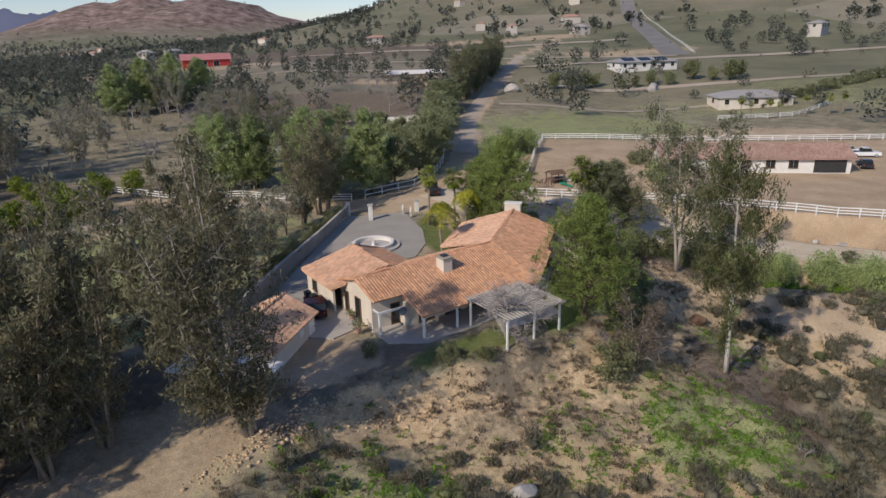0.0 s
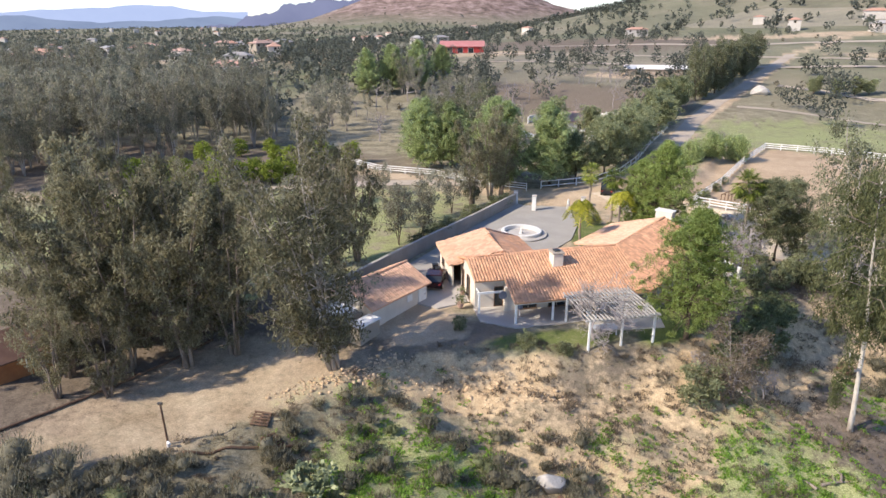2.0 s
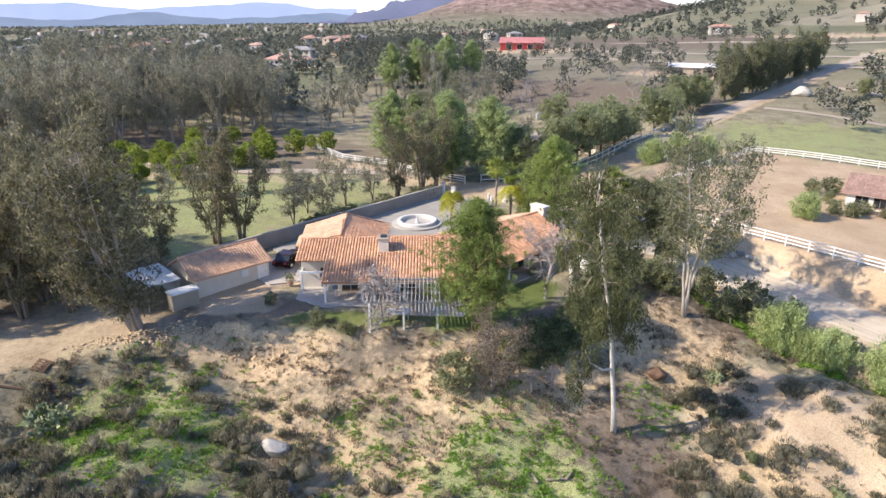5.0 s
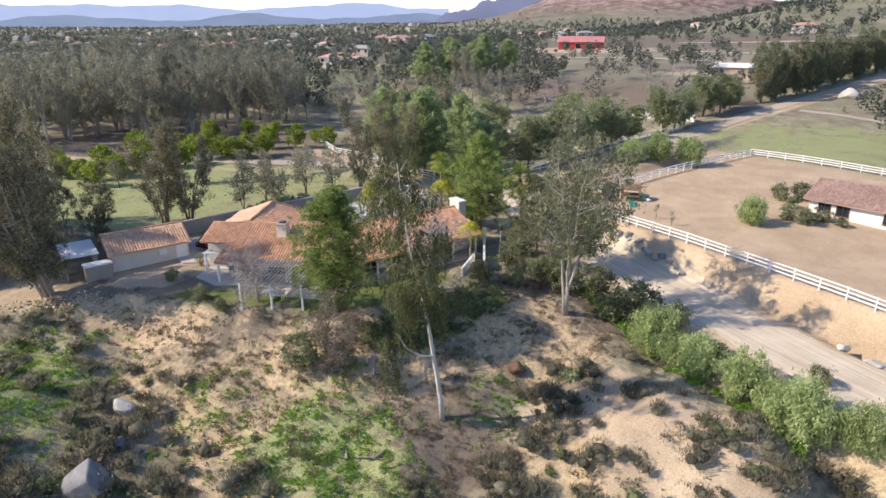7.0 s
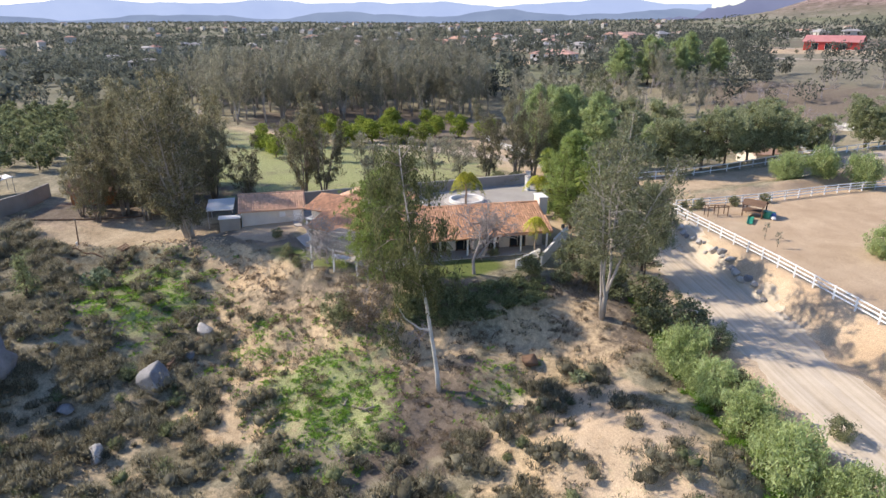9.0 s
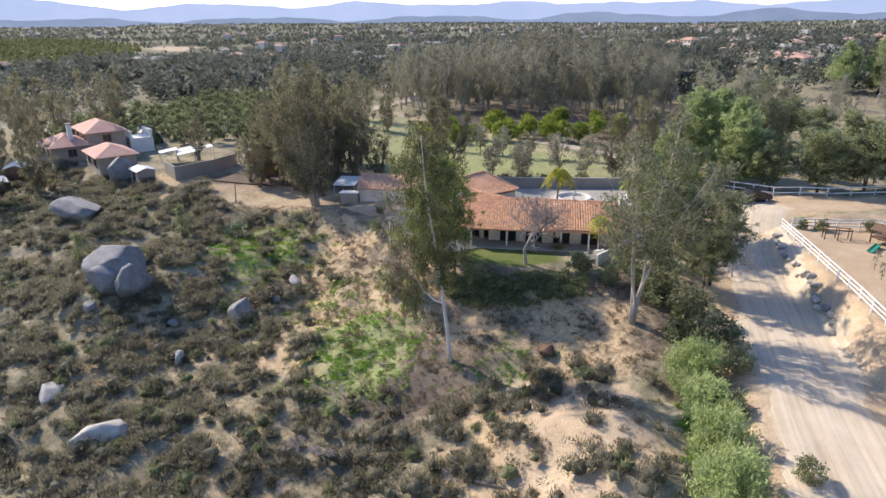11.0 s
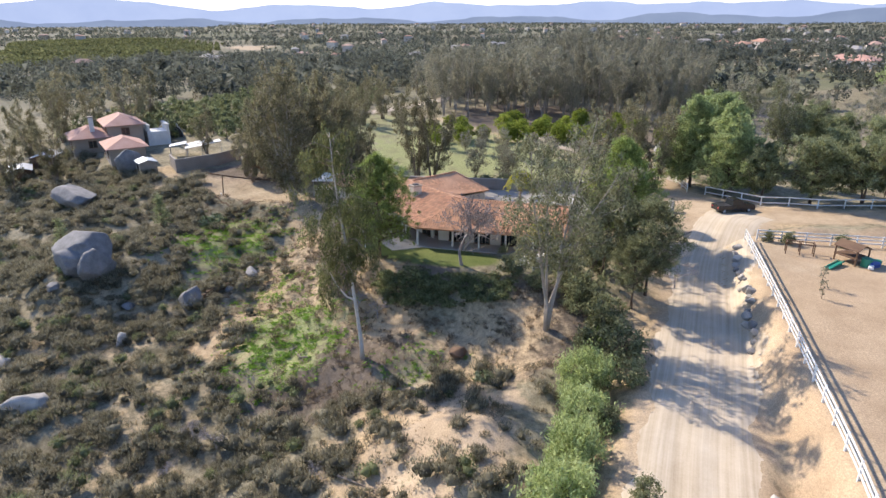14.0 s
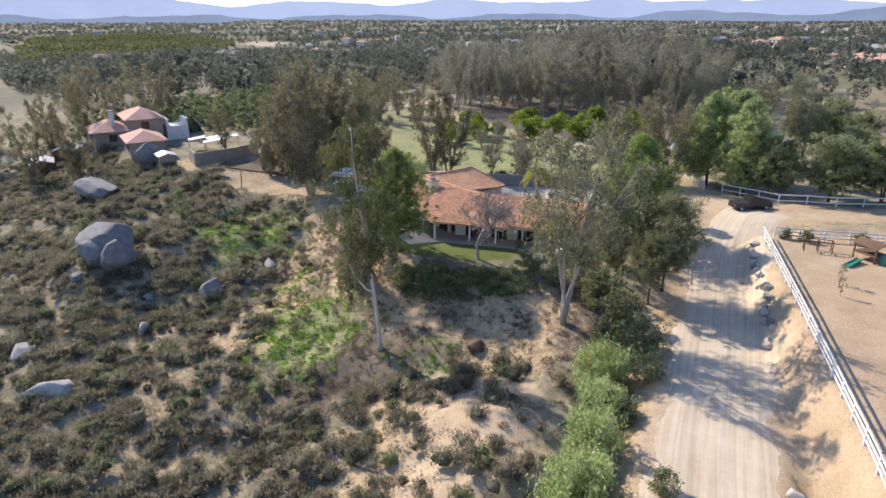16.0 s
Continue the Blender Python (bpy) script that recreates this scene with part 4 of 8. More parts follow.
def build_garage():
    GZ = 18.55
    g = gable_block("garage", "small stucco outbuilding with a clay tile roof", -16.75, 48.55, GZ, 8.1, 5.7, 2.1, 1.4, 75.5, STUCCO, TILE_PALE, "outbuilding", 0.35, 11)
    p, q = on(g, -4.35, -2.85, 0), on(g, 4.35, -2.85, 0)
    door = part("door", wall_panel(Mesh(), on(g, 2.7, -2.9, 0)[:2], on(g, 3.75, -2.9, 0)[:2], GZ, GZ + 1.95, 0.1), WHITE, g, "white double door")
    part("handle", Mesh().box(*on(g, 3.6, -2.97, 1.0), 0.06, 0.06, 0.14, 75.5, 0.01), DARK, door)
    part("shutter", wall_panel(Mesh(), on(g, 0.9, -2.9, 0)[:2], on(g, 1.6, -2.9, 0)[:2], GZ + 1.0, GZ + 1.7, 0.08), WHITE, g, "white closed shutter")
    part("downpipe", Mesh().tube([on(g, -4.0, -2.95, -0.2), on(g, -4.0, -2.95, 1.9)], [0.05, 0.05], 6), WHITE, g)
    r = ridge_caps(g, on(g, -4.4, 0, 3.68), on(g, 4.4, 0, 3.68), TILE_PALE)
    c = thing("carport", "flat white sheet-roofed carport beside the outbuilding", "carport", pose(-18.9, 42.7, GZ - 0.25, 0, 0, 75.5))
    part("roof", Mesh().slab([(-2.3, -2.5, 2.5), (1.2, -2.5, 2.5), (1.2, 2.9, 2.65), (-2.3, 2.9, 2.65)], 0.1), WHITE_WALL, c, local=True)
    for x in (-2.1, 1.0):
        for y in (-2.3, 2.7):
            part("post", Mesh().box(x, y, 0.95, 0.1, 0.1, 2.9, 0, 0.01), GREY_WOOD, c, local=True)
    part("panel", Mesh().box(1.05, 0.1, 1.1, 0.06, 4.4, 1.9), SHEET, c, local=True)
    b = thing("storage_box", "pale grey storage locker with a white lid", "locker", pose(-15.0, 42.4, GZ - 0.2, 0, 0, 75.5))
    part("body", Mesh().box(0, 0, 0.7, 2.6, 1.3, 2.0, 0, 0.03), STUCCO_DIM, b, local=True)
    part("lid", Mesh().box(0, 0, 1.76, 2.8, 1.5, 0.12, 0, 0.03), WHITE, b, "white lid", local=True)


build_garage()


def build_pergola():
    cx, cy = 5.2, 51.0
    p = thing("pergola", "weathered grey wooden pergola over the patio", "pergola", pose(cx, cy, FLOOR - 0.1, 0, 0, 33))
    L, W, H = 6.0, 5.2, 2.55
    for x in (-L / 2, 0, L / 2):
        for y in (-W / 2, W / 2):
            part("post", Mesh().box(x, y, H / 2 - 0.2, 0.18, 0.18, H + 0.4, 0, 0.02), WHITE, p, local=True)
    for y in (-W / 2, W / 2):
        part("beam", Mesh().box(0, y, H + 0.1, L + 0.8, 0.12, 0.22, 0, 0.02), GREY_WOOD, p, local=True)
    for i in range(19):
        x = -L / 2 - 0.2 + (L + 0.4) * i / 18
        part("slat", Mesh().box(x, 0, H + 0.28, 0.07, W + 1.0, 0.15, 0, 0.01), GREY_WOOD, p, local=True)
    for y in (-1.3, 0, 1.3):
        part("batten", Mesh().box(0, y, H + 0.38, L + 0.6, 0.05, 0.05), GREY_WOOD, p, local=True)


build_pergola()

# ---- motor court, fountain, walls ----
court = [(-19.0, 58), (-15.6, 57), (-12, 68), (-8, 69), (-4.2, 71), (-3.0, 76), (-3.4, 82), (-5.2, 88), (-6.5, 93), (-14.0, 93), (-15.6, 86)]
tagged(solid("pavement", Mesh().prism(court, FLOOR - 0.4, FLOOR + 0.06), COURT, "pale concrete motor court round the fountain", "courtyard", kind="structure"))
apron = [(-14.6, 50.5), (-11.0, 49.8), (-8.6, 52.4), (-11.2, 57.2), (-15.4, 57.4), (-17.8, 54)]
solid("pavement", Mesh().prism(apron, FLOOR - 0.4, FLOOR + 0.05), CONCRETE, "pale concrete drive between house and outbuilding", "driveway", kind="structure")


def ring_mesh(r0, r1, z0, z1, n=40):
    m, pts, f = Mesh(), [], []
    for k in range(n):
        c, s = math.cos(2 * math.pi * k / n), math.sin(2 * math.pi * k / n)
        pts += [(r1 * c, r1 * s, z0), (r1 * c, r1 * s, z1 - 0.04), ((r1 - 0.04) * c, (r1 - 0.04) * s, z1), ((r0 + 0.04) * c, (r0 + 0.04) * s, z1), (r0 * c, r0 * s, z1 - 0.04), (r0 * c, r0 * s, z0)]
    for k in range(n):
        a, b = k * 6, (k + 1) % n * 6
        f += [(a + i, b + i, b + i + 1, a + i + 1) for i in range(5)]
    return m.add(pts, f)


def build_fountain():
    f = thing("fountain", "round white plaster fountain with a stepped base", "fountain", pose(-9.6, 75.6, FLOOR + 0.06))
    part("step", ring_mesh(2.5, 3.4, 0, 0.22), CONCRETE, f, local=True)
    part("basin", ring_mesh(2.25, 2.65, 0, 0.62), WHITE_WALL, f, local=True)
    part("floor", Mesh().tube([(0, 0, 0.0), (0, 0, 0.12)], [2.3, 2.3], 32), CONCRETE, f, local=True)
    part("spout", Mesh().tube([(0, 0, 0.1), (0, 0, 0.5), (0, 0, 0.55), (0, 0, 0.9)], [0.28, 0.2, 0.14, 0.1], 12), WHITE_WALL, f, local=True)


build_fountain()

wall_line = [(-21.8, 48), (-20.2, 58), (-18.9, 66), (-16.6, 78), (-14.6, 90.3)]
m, caps = Mesh(), Mesh()
for p, q in zip(wall_line, wall_line[1:]):
    wall_panel(m, p, q, 17.5, 20.55, 0.22)
    wall_panel(caps, p, q, 20.55, 20.65, 0.32)
garden_wall = solid("wall_west", m, BLOCK, "long grey block wall along the drive", "wall", kind="structure")
part("coping", caps, CONCRETE, garden_wall)


def pillar(x, y, h=2.1):
    t = thing("gate_pillar", "white stuccoed gate pillar with a flat cap", "pillar", pose(x, y, ground_z(x, y)), "gate pillars")
    part("shaft", Mesh().box(0, 0, h / 2, 0.6, 0.6, h + 0.2, 10, 0.03), WHITE_WALL, t, local=True)
    part("cap", Mesh().box(0, 0, h + 0.12, 0.76, 0.76, 0.14, 10, 0.04), CONCRETE, t, local=True)


pillar(-11.0, 87.8, 2.3)
pillar(-14.6, 90.6, 1.9)
pillar(-4.4, 92.0, 1.5)
m = Mesh()
for p, q, z in (((10.6, 77.8), (13.5, 73.5), 1.6), ((13.5, 73.5), (16.6, 69.2), 1.3), ((14.0, 70.8), (15.6, 66.6), 0.9)):
    wall_panel(m, p, q, FLOOR - 0.6, FLOOR + z, 0.25)
solid("wall_garden", m, WHITE_WALL, "low white stucco garden wall stepping down the slope", "wall", kind="structure")
# ---- plants ----
def leaf_sprays(r, centres, long, wide, droop=0.0, vary=0.4):
    """One pointed leaf spray for each centre, at a random turn, drooping as asked."""
    n = len(centres)
    d = r.normal(size=(n, 3))
    d /= np.linalg.norm(d, axis=1)[:, None]
    d[:, 2] -= droop * r.uniform(0.4, 1.3, n)
    d /= np.linalg.norm(d, axis=1)[:, None]
    s = np.cross(d, r.normal(size=(n, 3)))
    s /= np.linalg.norm(s, axis=1)[:, None] + 1e-9
    k = r.uniform(1 - vary, 1 + vary, n)[:, None]
    L, W = d * long * k / 2, s * wide * k / 2
    v = np.stack([centres - L - W, centres - L * 0.6 + W, centres + L], 1)
    return v.reshape(-1, 3), np.arange(3 * n).reshape(-1, 3)


def merged(parts):
    v, f, n = [], [], 0
    for a, b in parts:
        v.append(a)
        f.append(b + n)
        n += len(a)
    return np.concatenate(v), np.concatenate(f)


def tree_form(seed, H, stems=3, lean=0.12, low=0.3, radius=3.0, clumps=70, per=34, leaf=(0.42, 0.17), droop=0.8, clump_r=0.75, flat=0.7, trunk_r=0.22, profile="oval", bend=0.03, sides=7):
    """Trunk and limbs as tubes, and a crown of leaf sprays in clumps at the ends of the limbs."""
    r = np.random.RandomState(seed)
    wood, centres, paths = Mesh(), [], []
    for s in range(stems):
        a = 2 * math.pi * (s + r.uniform(-0.3, 0.3)) / max(stems, 1)
        top = H * (r.uniform(0.78, 1.0) if s else 1.0)
        reach = lean * H * r.uniform(0.5, 1.3) * (1 if stems > 1 else 0.4)
        root = 0.022 * H if stems > 5 else 0.0
        pts = []
        for i in range(8):
            t = i / 7
            pts.append(Vector((math.cos(a) * (root + reach * t ** 1.2) + r.normal() * bend * H * t * (1 - 0.5 * t), math.sin(a) * (root + reach * t ** 1.2) + r.normal() * bend * H * t * (1 - 0.5 * t), top * t - (0.3 if i == 0 else 0))))
        rad = [trunk_r * (1 - 0.86 * (i / 7) ** 0.9) * (1.25 if i == 0 else 1) for i in range(8)]
        wood.tube(pts, rad, sides)
        paths.append((pts, rad))
    for c in range(clumps):
        pts, rad = paths[c % len(paths)]
        h = low + (1 - low) * ((c + r.uniform(0, 1)) / clumps if profile != "oval" else r.beta(1.5, 1.1))
        i = min(int(h * 7), 6)
        at = pts[i].lerp(pts[i + 1], h * 7 - i)
        u = (h - low) / (1 - low)
        if profile == "oval":
            wide = radius * (math.sin(math.pi * (0.12 + 0.84 * u)) ** 0.7)
        elif profile == "ovate":
            wide = radius * math.sin(math.pi * (0.22 + 0.76 * u)) ** 0.8 * (1.08 - 0.45 * u)
        elif profile == "cone":
            wide = radius * (1.02 - u) ** 0.75 * min(1, 0.55 + 3 * u)
        else:
            wide = radius * math.sqrt(max(0.02, 1 - (2 * u - 0.9) ** 2 / 1.25))
        a, q = r.uniform(0, 2 * math.pi), wide * math.sqrt(r.uniform(0.08, 1))
        end = at + Vector((math.cos(a) * q, math.sin(a) * q, r.uniform(-0.03, 0.09) * H * (0.4 if profile == "cone" else 1)))
        end.z = max(end.z, 0.12 * H)
        if q > 0.35 and c % 2 == 0:
            start = pts[max(i - 1, 0)].lerp(pts[i], 0.7)
            mid = start.lerp(end, 0.55) + Vector((0, 0, 0.02 * H))
            k = max(0.018, rad[i] * 0.45)
            wood.tube([start, mid, end], [k, k * 0.6, k * 0.2], 4, False)
        cr = clump_r * r.uniform(0.65, 1.3)
        centres.append(np.array(end) + r.normal(size=(per, 3)) * np.array([cr, cr, cr * flat]) * 0.55)
    crown = leaf_sprays(r, np.concatenate(centres), leaf[0], leaf[1], droop)
    return wood, crown


def branch_tree(seed, H, stems=5, lean=0.18, low=0.25, radius=2.6, limbs=60, tufts=8, per=40, leaf=(0.38, 0.11), droop=1.0, tuft=0.42, flat=1.3, trunk_r=0.2, profile="oval", bend=0.025, rise=0.7, bare=0.1, drift=(0.0, 0.0), sides=7):
    """Stems that carry forking limbs; leaves sit in separate tufts along the outer half of each limb."""
    r = np.random.RandomState(seed)
    wood, centres, paths = Mesh(), [], []
    for s in range(stems):
        a = 2 * math.pi * (s + r.uniform(-0.35, 0.35)) / stems
        top = H * (r.uniform(0.7, 0.98) if s else 1.0)
        reach = lean * H * r.uniform(0.4, 1.3) * (1 if stems > 1 else 0.3)
        root = 0.02 * H if stems > 4 else 0.0
        pts, sway = [], Vector((0, 0, 0))
        for i in range(9):
            t = i / 8
            sway += Vector((r.normal(), r.normal(), 0)) * bend * H * 0.35 * (0 if i == 0 else 1)
            pts.append(Vector((math.cos(a) * (root + reach * t ** 1.25) + drift[0] * t, math.sin(a) * (root + reach * t ** 1.25) + drift[1] * t, top * t - (0.4 if i == 0 else 0))) + sway)
        rad = [max(0.02, trunk_r * r.uniform(0.75, 1.1) * (1 - 0.9 * (i / 8) ** 0.85) * (1.35 if i == 0 else 1)) for i in range(9)]
        wood.tube(pts, rad, sides)
        paths.append((pts, rad, a))
    for c in range(limbs):
        pts, rad, sa = paths[c % stems]
        h = low + (1 - low) * min(0.995, (c + r.uniform(0, 1)) / limbs)
        i = min(int(h * 8), 7)
        at = pts[i].lerp(pts[i + 1], h * 8 - i)
        u = (h - low) / (1 - low)
        if profile == "oval":
            wide = radius * math.sin(math.pi * (0.16 + 0.78 * u)) ** 0.75
        elif profile == "ovate":
            wide = radius * math.sin(math.pi * (0.24 + 0.74 * u)) ** 0.85 * (1.1 - 0.45 * u)
        elif profile == "cone":
            wide = radius * (1.03 - u) ** 0.8 * min(1, 0.6 + 3 * u)
        else:
            wide = radius * math.sqrt(max(0.04, 1 - (2 * u - 0.85) ** 2 / 1.3))
        a = sa + r.normal() * 1.1 if stems > 1 else c * 2.4 + r.normal() * 0.3
        L = wide * r.uniform(0.6, 1.12)
        out = Vector((math.cos(a), math.sin(a), 0))
        climb = rise * r.uniform(0.55, 1.35) * (0.55 + 0.6 * u)
        mid = at + out * L * 0.55 + Vector((0, 0, climb * L * 0.45)) + Vector(r.normal(size=3)) * L * 0.06
        end = at + out * L + Vector((0, 0, climb * L)) + Vector(r.normal(size=3)) * L * 0.08
        k = max(0.02, rad[i] * 0.5)
        wood.tube([at - Vector((0, 0, 0.1)), mid, end], [k, k * 0.62, 0.012], 5, False)
        if r.uniform() < bare:
            continue
        size = r.uniform(0.7, 1.3)
        for q in range(tufts):
            t = 0.3 + 0.72 * (q + r.uniform(0, 1)) / tufts
            base = at.lerp(mid, t * 2) if t < 0.5 else mid.lerp(end, t * 2 - 1)
            spot = base + Vector(r.normal(size=3)) * (0.16 * L + 0.12)
            if q % 2 == 0:
                wood.tube([base, spot], [0.022, 0.008], 3, False)
            cr = tuft * size * r.uniform(0.65, 1.3)
            n = max(6, int(per * size * r.uniform(0.6, 1.3)))
            centres.append(np.array(spot) - np.array([0, 0, cr * 0.5 * max(droop, 0)]) + r.normal(size=(n, 3)) * np.array([cr, cr, cr * flat]) * 0.55)
    return wood, leaf_sprays(r, np.concatenate(centres), leaf[0], leaf[1], droop)


class Kind:
    """A kind of tree with a few forms, each built once and then copied."""

    def __init__(self, name, label, category, bark, leaf, forms, height, group=""):
        self.name, self.label, self.category, self.bark, self.leaf, self.height, self.group = name, label, category, bark, leaf, height, group
        self.forms, self.masters, self.count = forms, {}, 0

    def plant(self, x, y, h, z=None, turn=None, form=None, label=""):
        k = (self.count if form is None else form) % len(self.forms)
        self.count += 1
        s = h / self.height
        turn = (self.count * 137.5) % 360 if turn is None else turn
        z = ground_z(x, y) if z is None else z
        m = pose(x, y, z, 0, 0, turn) @ Matrix.Diagonal((s, s, s, 1))
        if k in self.masters:
            ob = copy_thing(self.masters[k], m)
            ob.matrix_basis = m
        else:
            ob = thing(self.name, self.label, self.category, Matrix(), self.group)
            wood, crown = self.forms[k]()
            if wood is not None:
                part("trunk", wood, self.bark, ob, local=True, smooth=True)
            if crown is not None:
                part("crown", crown, self.leaf, ob, local=True)
            ob.matrix_basis = m
            self.masters[k] = ob
        if label:
            ob["label"] = label
        return ob


def gum_forms(seeds, **over):
    base = dict(H=18, stems=5, lean=0.12, low=0.3, radius=2.6, limbs=66, tufts=7, per=30, leaf=(0.44, 0.12), droop=1.1, tuft=0.44, flat=1.25, trunk_r=0.2, bend=0.022)
    base.update(over)
    return [lambda s=s: branch_tree(s, **base) for s in seeds]


GUM = Kind("eucalyptus_tree", "tall grey-green eucalyptus with several pale stems", "tree", BARK_GREY, GUM_LEAF, gum_forms((11, 12, 13, 14), low=0.16, limbs=66, lean=0.17, per=26), 18)
GUM_DRY = Kind("eucalyptus_tree", "tall thin eucalyptus with dull brownish leaves", "tree", BARK_GUM, GUM_BROWN, gum_forms((21, 22, 23), stems=4, radius=2.4, low=0.26, limbs=46, tufts=5, per=20, leaf=(0.48, 0.16), lean=0.16, tuft=0.5, trunk_r=0.15, bare=0.16) + gum_forms((24, 25), stems=2, radius=1.7, low=0.42, limbs=22, tufts=6, per=18, leaf=(0.48, 0.16), lean=0.1, tuft=0.5, trunk_r=0.17, bare=0.22) + gum_forms((26,), stems=3, radius=3.3, low=0.34, limbs=34, tufts=7, per=24, leaf=(0.46, 0.15), lean=0.22, tuft=0.6, trunk_r=0.18, bare=0.12), 18, "eucalyptus grove")
GUM_ROW = Kind("eucalyptus_tree", "dark dense eucalyptus in a windbreak row", "tree", BARK_GREY, OPEN_LEAF, gum_forms((27, 28, 29), stems=4, radius=2.7, low=0.1, limbs=70, tufts=6, per=24, leaf=(0.55, 0.2), lean=0.14, tuft=0.6, trunk_r=0.2), 18, "lane windbreak")
GUM_OPEN = Kind("eucalyptus_tree", "open-crowned eucalyptus with pale smooth bark", "tree", BARK_GUM, OPEN_LEAF, gum_forms((31, 32), stems=4, lean=0.2, low=0.38, radius=3.0, limbs=84, tufts=7, per=30, leaf=(0.32, 0.11), tuft=0.48, trunk_r=0.2, bare=0.15), 18)
PINE = Kind("pine_tree", "bushy bright green pine with a rounded cone shape", "tree", BARK_DARK, BRIGHT_PINE, [lambda s=s: branch_tree(s, 12, 1, 0.02, 0.17, 4.5, 120, 9, 46, (0.34, 0.06), -0.9, 0.34, 0.85, 0.22, "ovate", 0.01, 0.42, 0.03) for s in (41, 42)], 12)
DARKTREE = Kind("shade_tree", "dense mid-green shade tree beside the lane", "tree", BARK_DARK, LANE_LEAF, [lambda s=s: branch_tree(s, 8, 2, 0.12, 0.24, 3.5, 60, 8, 40, (0.36, 0.13), 0.2, 0.42, 0.8, 0.18, "round", 0.02, 0.5, 0.04) for s in (51, 52, 53)], 8, "lane trees")
GREENTREE = Kind("pine_tree", "full bright green pine at the edge of the wood", "tree", BARK_DARK, PINE_LEAF, [lambda s=s: branch_tree(s, 12, 2, 0.05, 0.12, 4.0, 96, 8, 46, (0.42, 0.11), -0.5, 0.45, 0.85, 0.2, "ovate", 0.015, 0.5, 0.05) for s in (61, 62, 63)], 12)
ROADPINE = Kind("pine_tree", "open dark green pine with bare lower limbs", "tree", BARK_DARK, BUSH_LEAF, [lambda s=s: branch_tree(s, 10, 1, 0.05, 0.3, 3.6, 46, 9, 58, (0.32, 0.07), -0.5, 0.42, 0.7, 0.2, "oval", 0.02, 0.4, 0.1) for s in (65, 66)], 10)
PEPPER = Kind("pepper_tree", "low weeping pepper tree with light green foliage", "tree", BARK_DARK, PEPPER_LEAF, [lambda s=s: tree_form(s, 4, 3, 0.2, 0.06, 2.1, 95, 84, (0.30, 0.10), 1.5, 0.5, 1.2, 0.09, "round", 0.03) for s in (71, 72, 73)], 4, "road edge bushes")
BUSH = Kind("bush", "rounded grey-green bush on the bank", "bush", BARK_DARK, BUSH_LEAF, [lambda s=s: tree_form(s, 2.4, 3, 0.25, 0.05, 1.4, 36, 60, (0.24, 0.12), 0.2, 0.42, 0.8, 0.05, "round", 0.03) for s in (81, 82, 83)], 2.4, "bushes")
CITRUS = Kind("citrus_tree", "small round yellow-green citrus tree", "tree", BARK_DARK, CITRUS_LEAF, [lambda s=s: tree_form(s, 3.2, 1, 0.05, 0.2, 1.6, 40, 46, (0.30, 0.17), 0.2, 0.5, 0.8, 0.09, "round", 0.02) for s in (91, 92)], 3.2, "orchard trees")
ORCHARD = Kind("orchard_tree", "dark green orchard tree in a planted row", "tree", BARK_DARK, DARK_LEAF, [lambda s=s: tree_form(s, 4, 1, 0.05, 0.14, 1.9, 22, 38, (0.46, 0.26), 0.1, 0.62, 0.8, 0.1, "round", 0.02) for s in (94, 95)], 4, "orchard trees")


def twig_tree(seed, H, spread=0.55, levels=4, fork=3, trunk_r=0.16, low=0.33):
    """A bare tree: limbs that fork again and again."""
    r = np.random.RandomState(seed)
    wood = Mesh()

    def grow(p, d, length, rad, level):
        mid = p + d * length * 0.5 + Vector(r.normal(size=3)) * length * 0.05
        end = p + d * length + Vector(r.normal(size=3)) * length * 0.08
        wood.tube([p, mid, end], [rad, rad * 0.82, rad * 0.62], 6 if level < 2 else 3, False)
        if level < levels:
            for k in range(fork + (level > 0)):
                nd = (d + Vector(r.normal(size=3)) * spread + Vector((0, 0, 0.12))).normalized()
                base = end if k < 2 else p.lerp(end, r.uniform(0.45, 0.9))
                grow(base, nd, length * r.uniform(0.6, 0.82), max(rad * 0.6, 0.015), level + 1)

    grow(Vector((0, 0, -0.2)), Vector((0, 0, 1)), H * low + 0.2, trunk_r, 0)
    return wood


BARE = Kind("bare_tree", "leafless grey tree with a fine spreading crown", "tree", TWIG, None, [lambda s=s: (twig_tree(s, 6.0, 1.0, 5, 3, 0.11, 0.28), None) for s in (101, 102)], 6)
BARE_FAR = Kind("bare_tree", "leafless brownish tree with a rounded crown", "tree", TWIG, None, [lambda s=s: (twig_tree(s, 6.0, 0.66, 5, 2), None) for s in (106, 107)], 6)
BARE_RED = Kind("bare_tree", "leafless reddish tree behind the pines", "tree", TWIG_RED, None, [lambda: (twig_tree(110, 6.0, 0.7, 6, 3, 0.1, 0.24), None)], 6)
SPARSE = Kind("young_tree", "slender young tree with thin scattered leaves", "tree", BARK_DARK, GUM_BROWN, [lambda s=s: branch_tree(s, 6, 3, 0.16, 0.3, 1.5, 40, 5, 18, (0.24, 0.1), 0.4, 0.34, 1.0, 0.07, "oval", 0.03, 0.8, 0.15) for s in (104, 105, 108)], 6, "wall side trees")


HALFDEAD = Kind("half_dead_tree", "half-dead grey tree on the bank beside a rounded bush", "tree", TWIG, DEAD_LEAF, [lambda: branch_tree(109, 6, 3, 0.2, 0.1, 2.0, 60, 6, 20, (0.24, 0.07), 0.3, 0.36, 1.0, 0.07, "oval", 0.03, 0.6, 0.2)], 6)


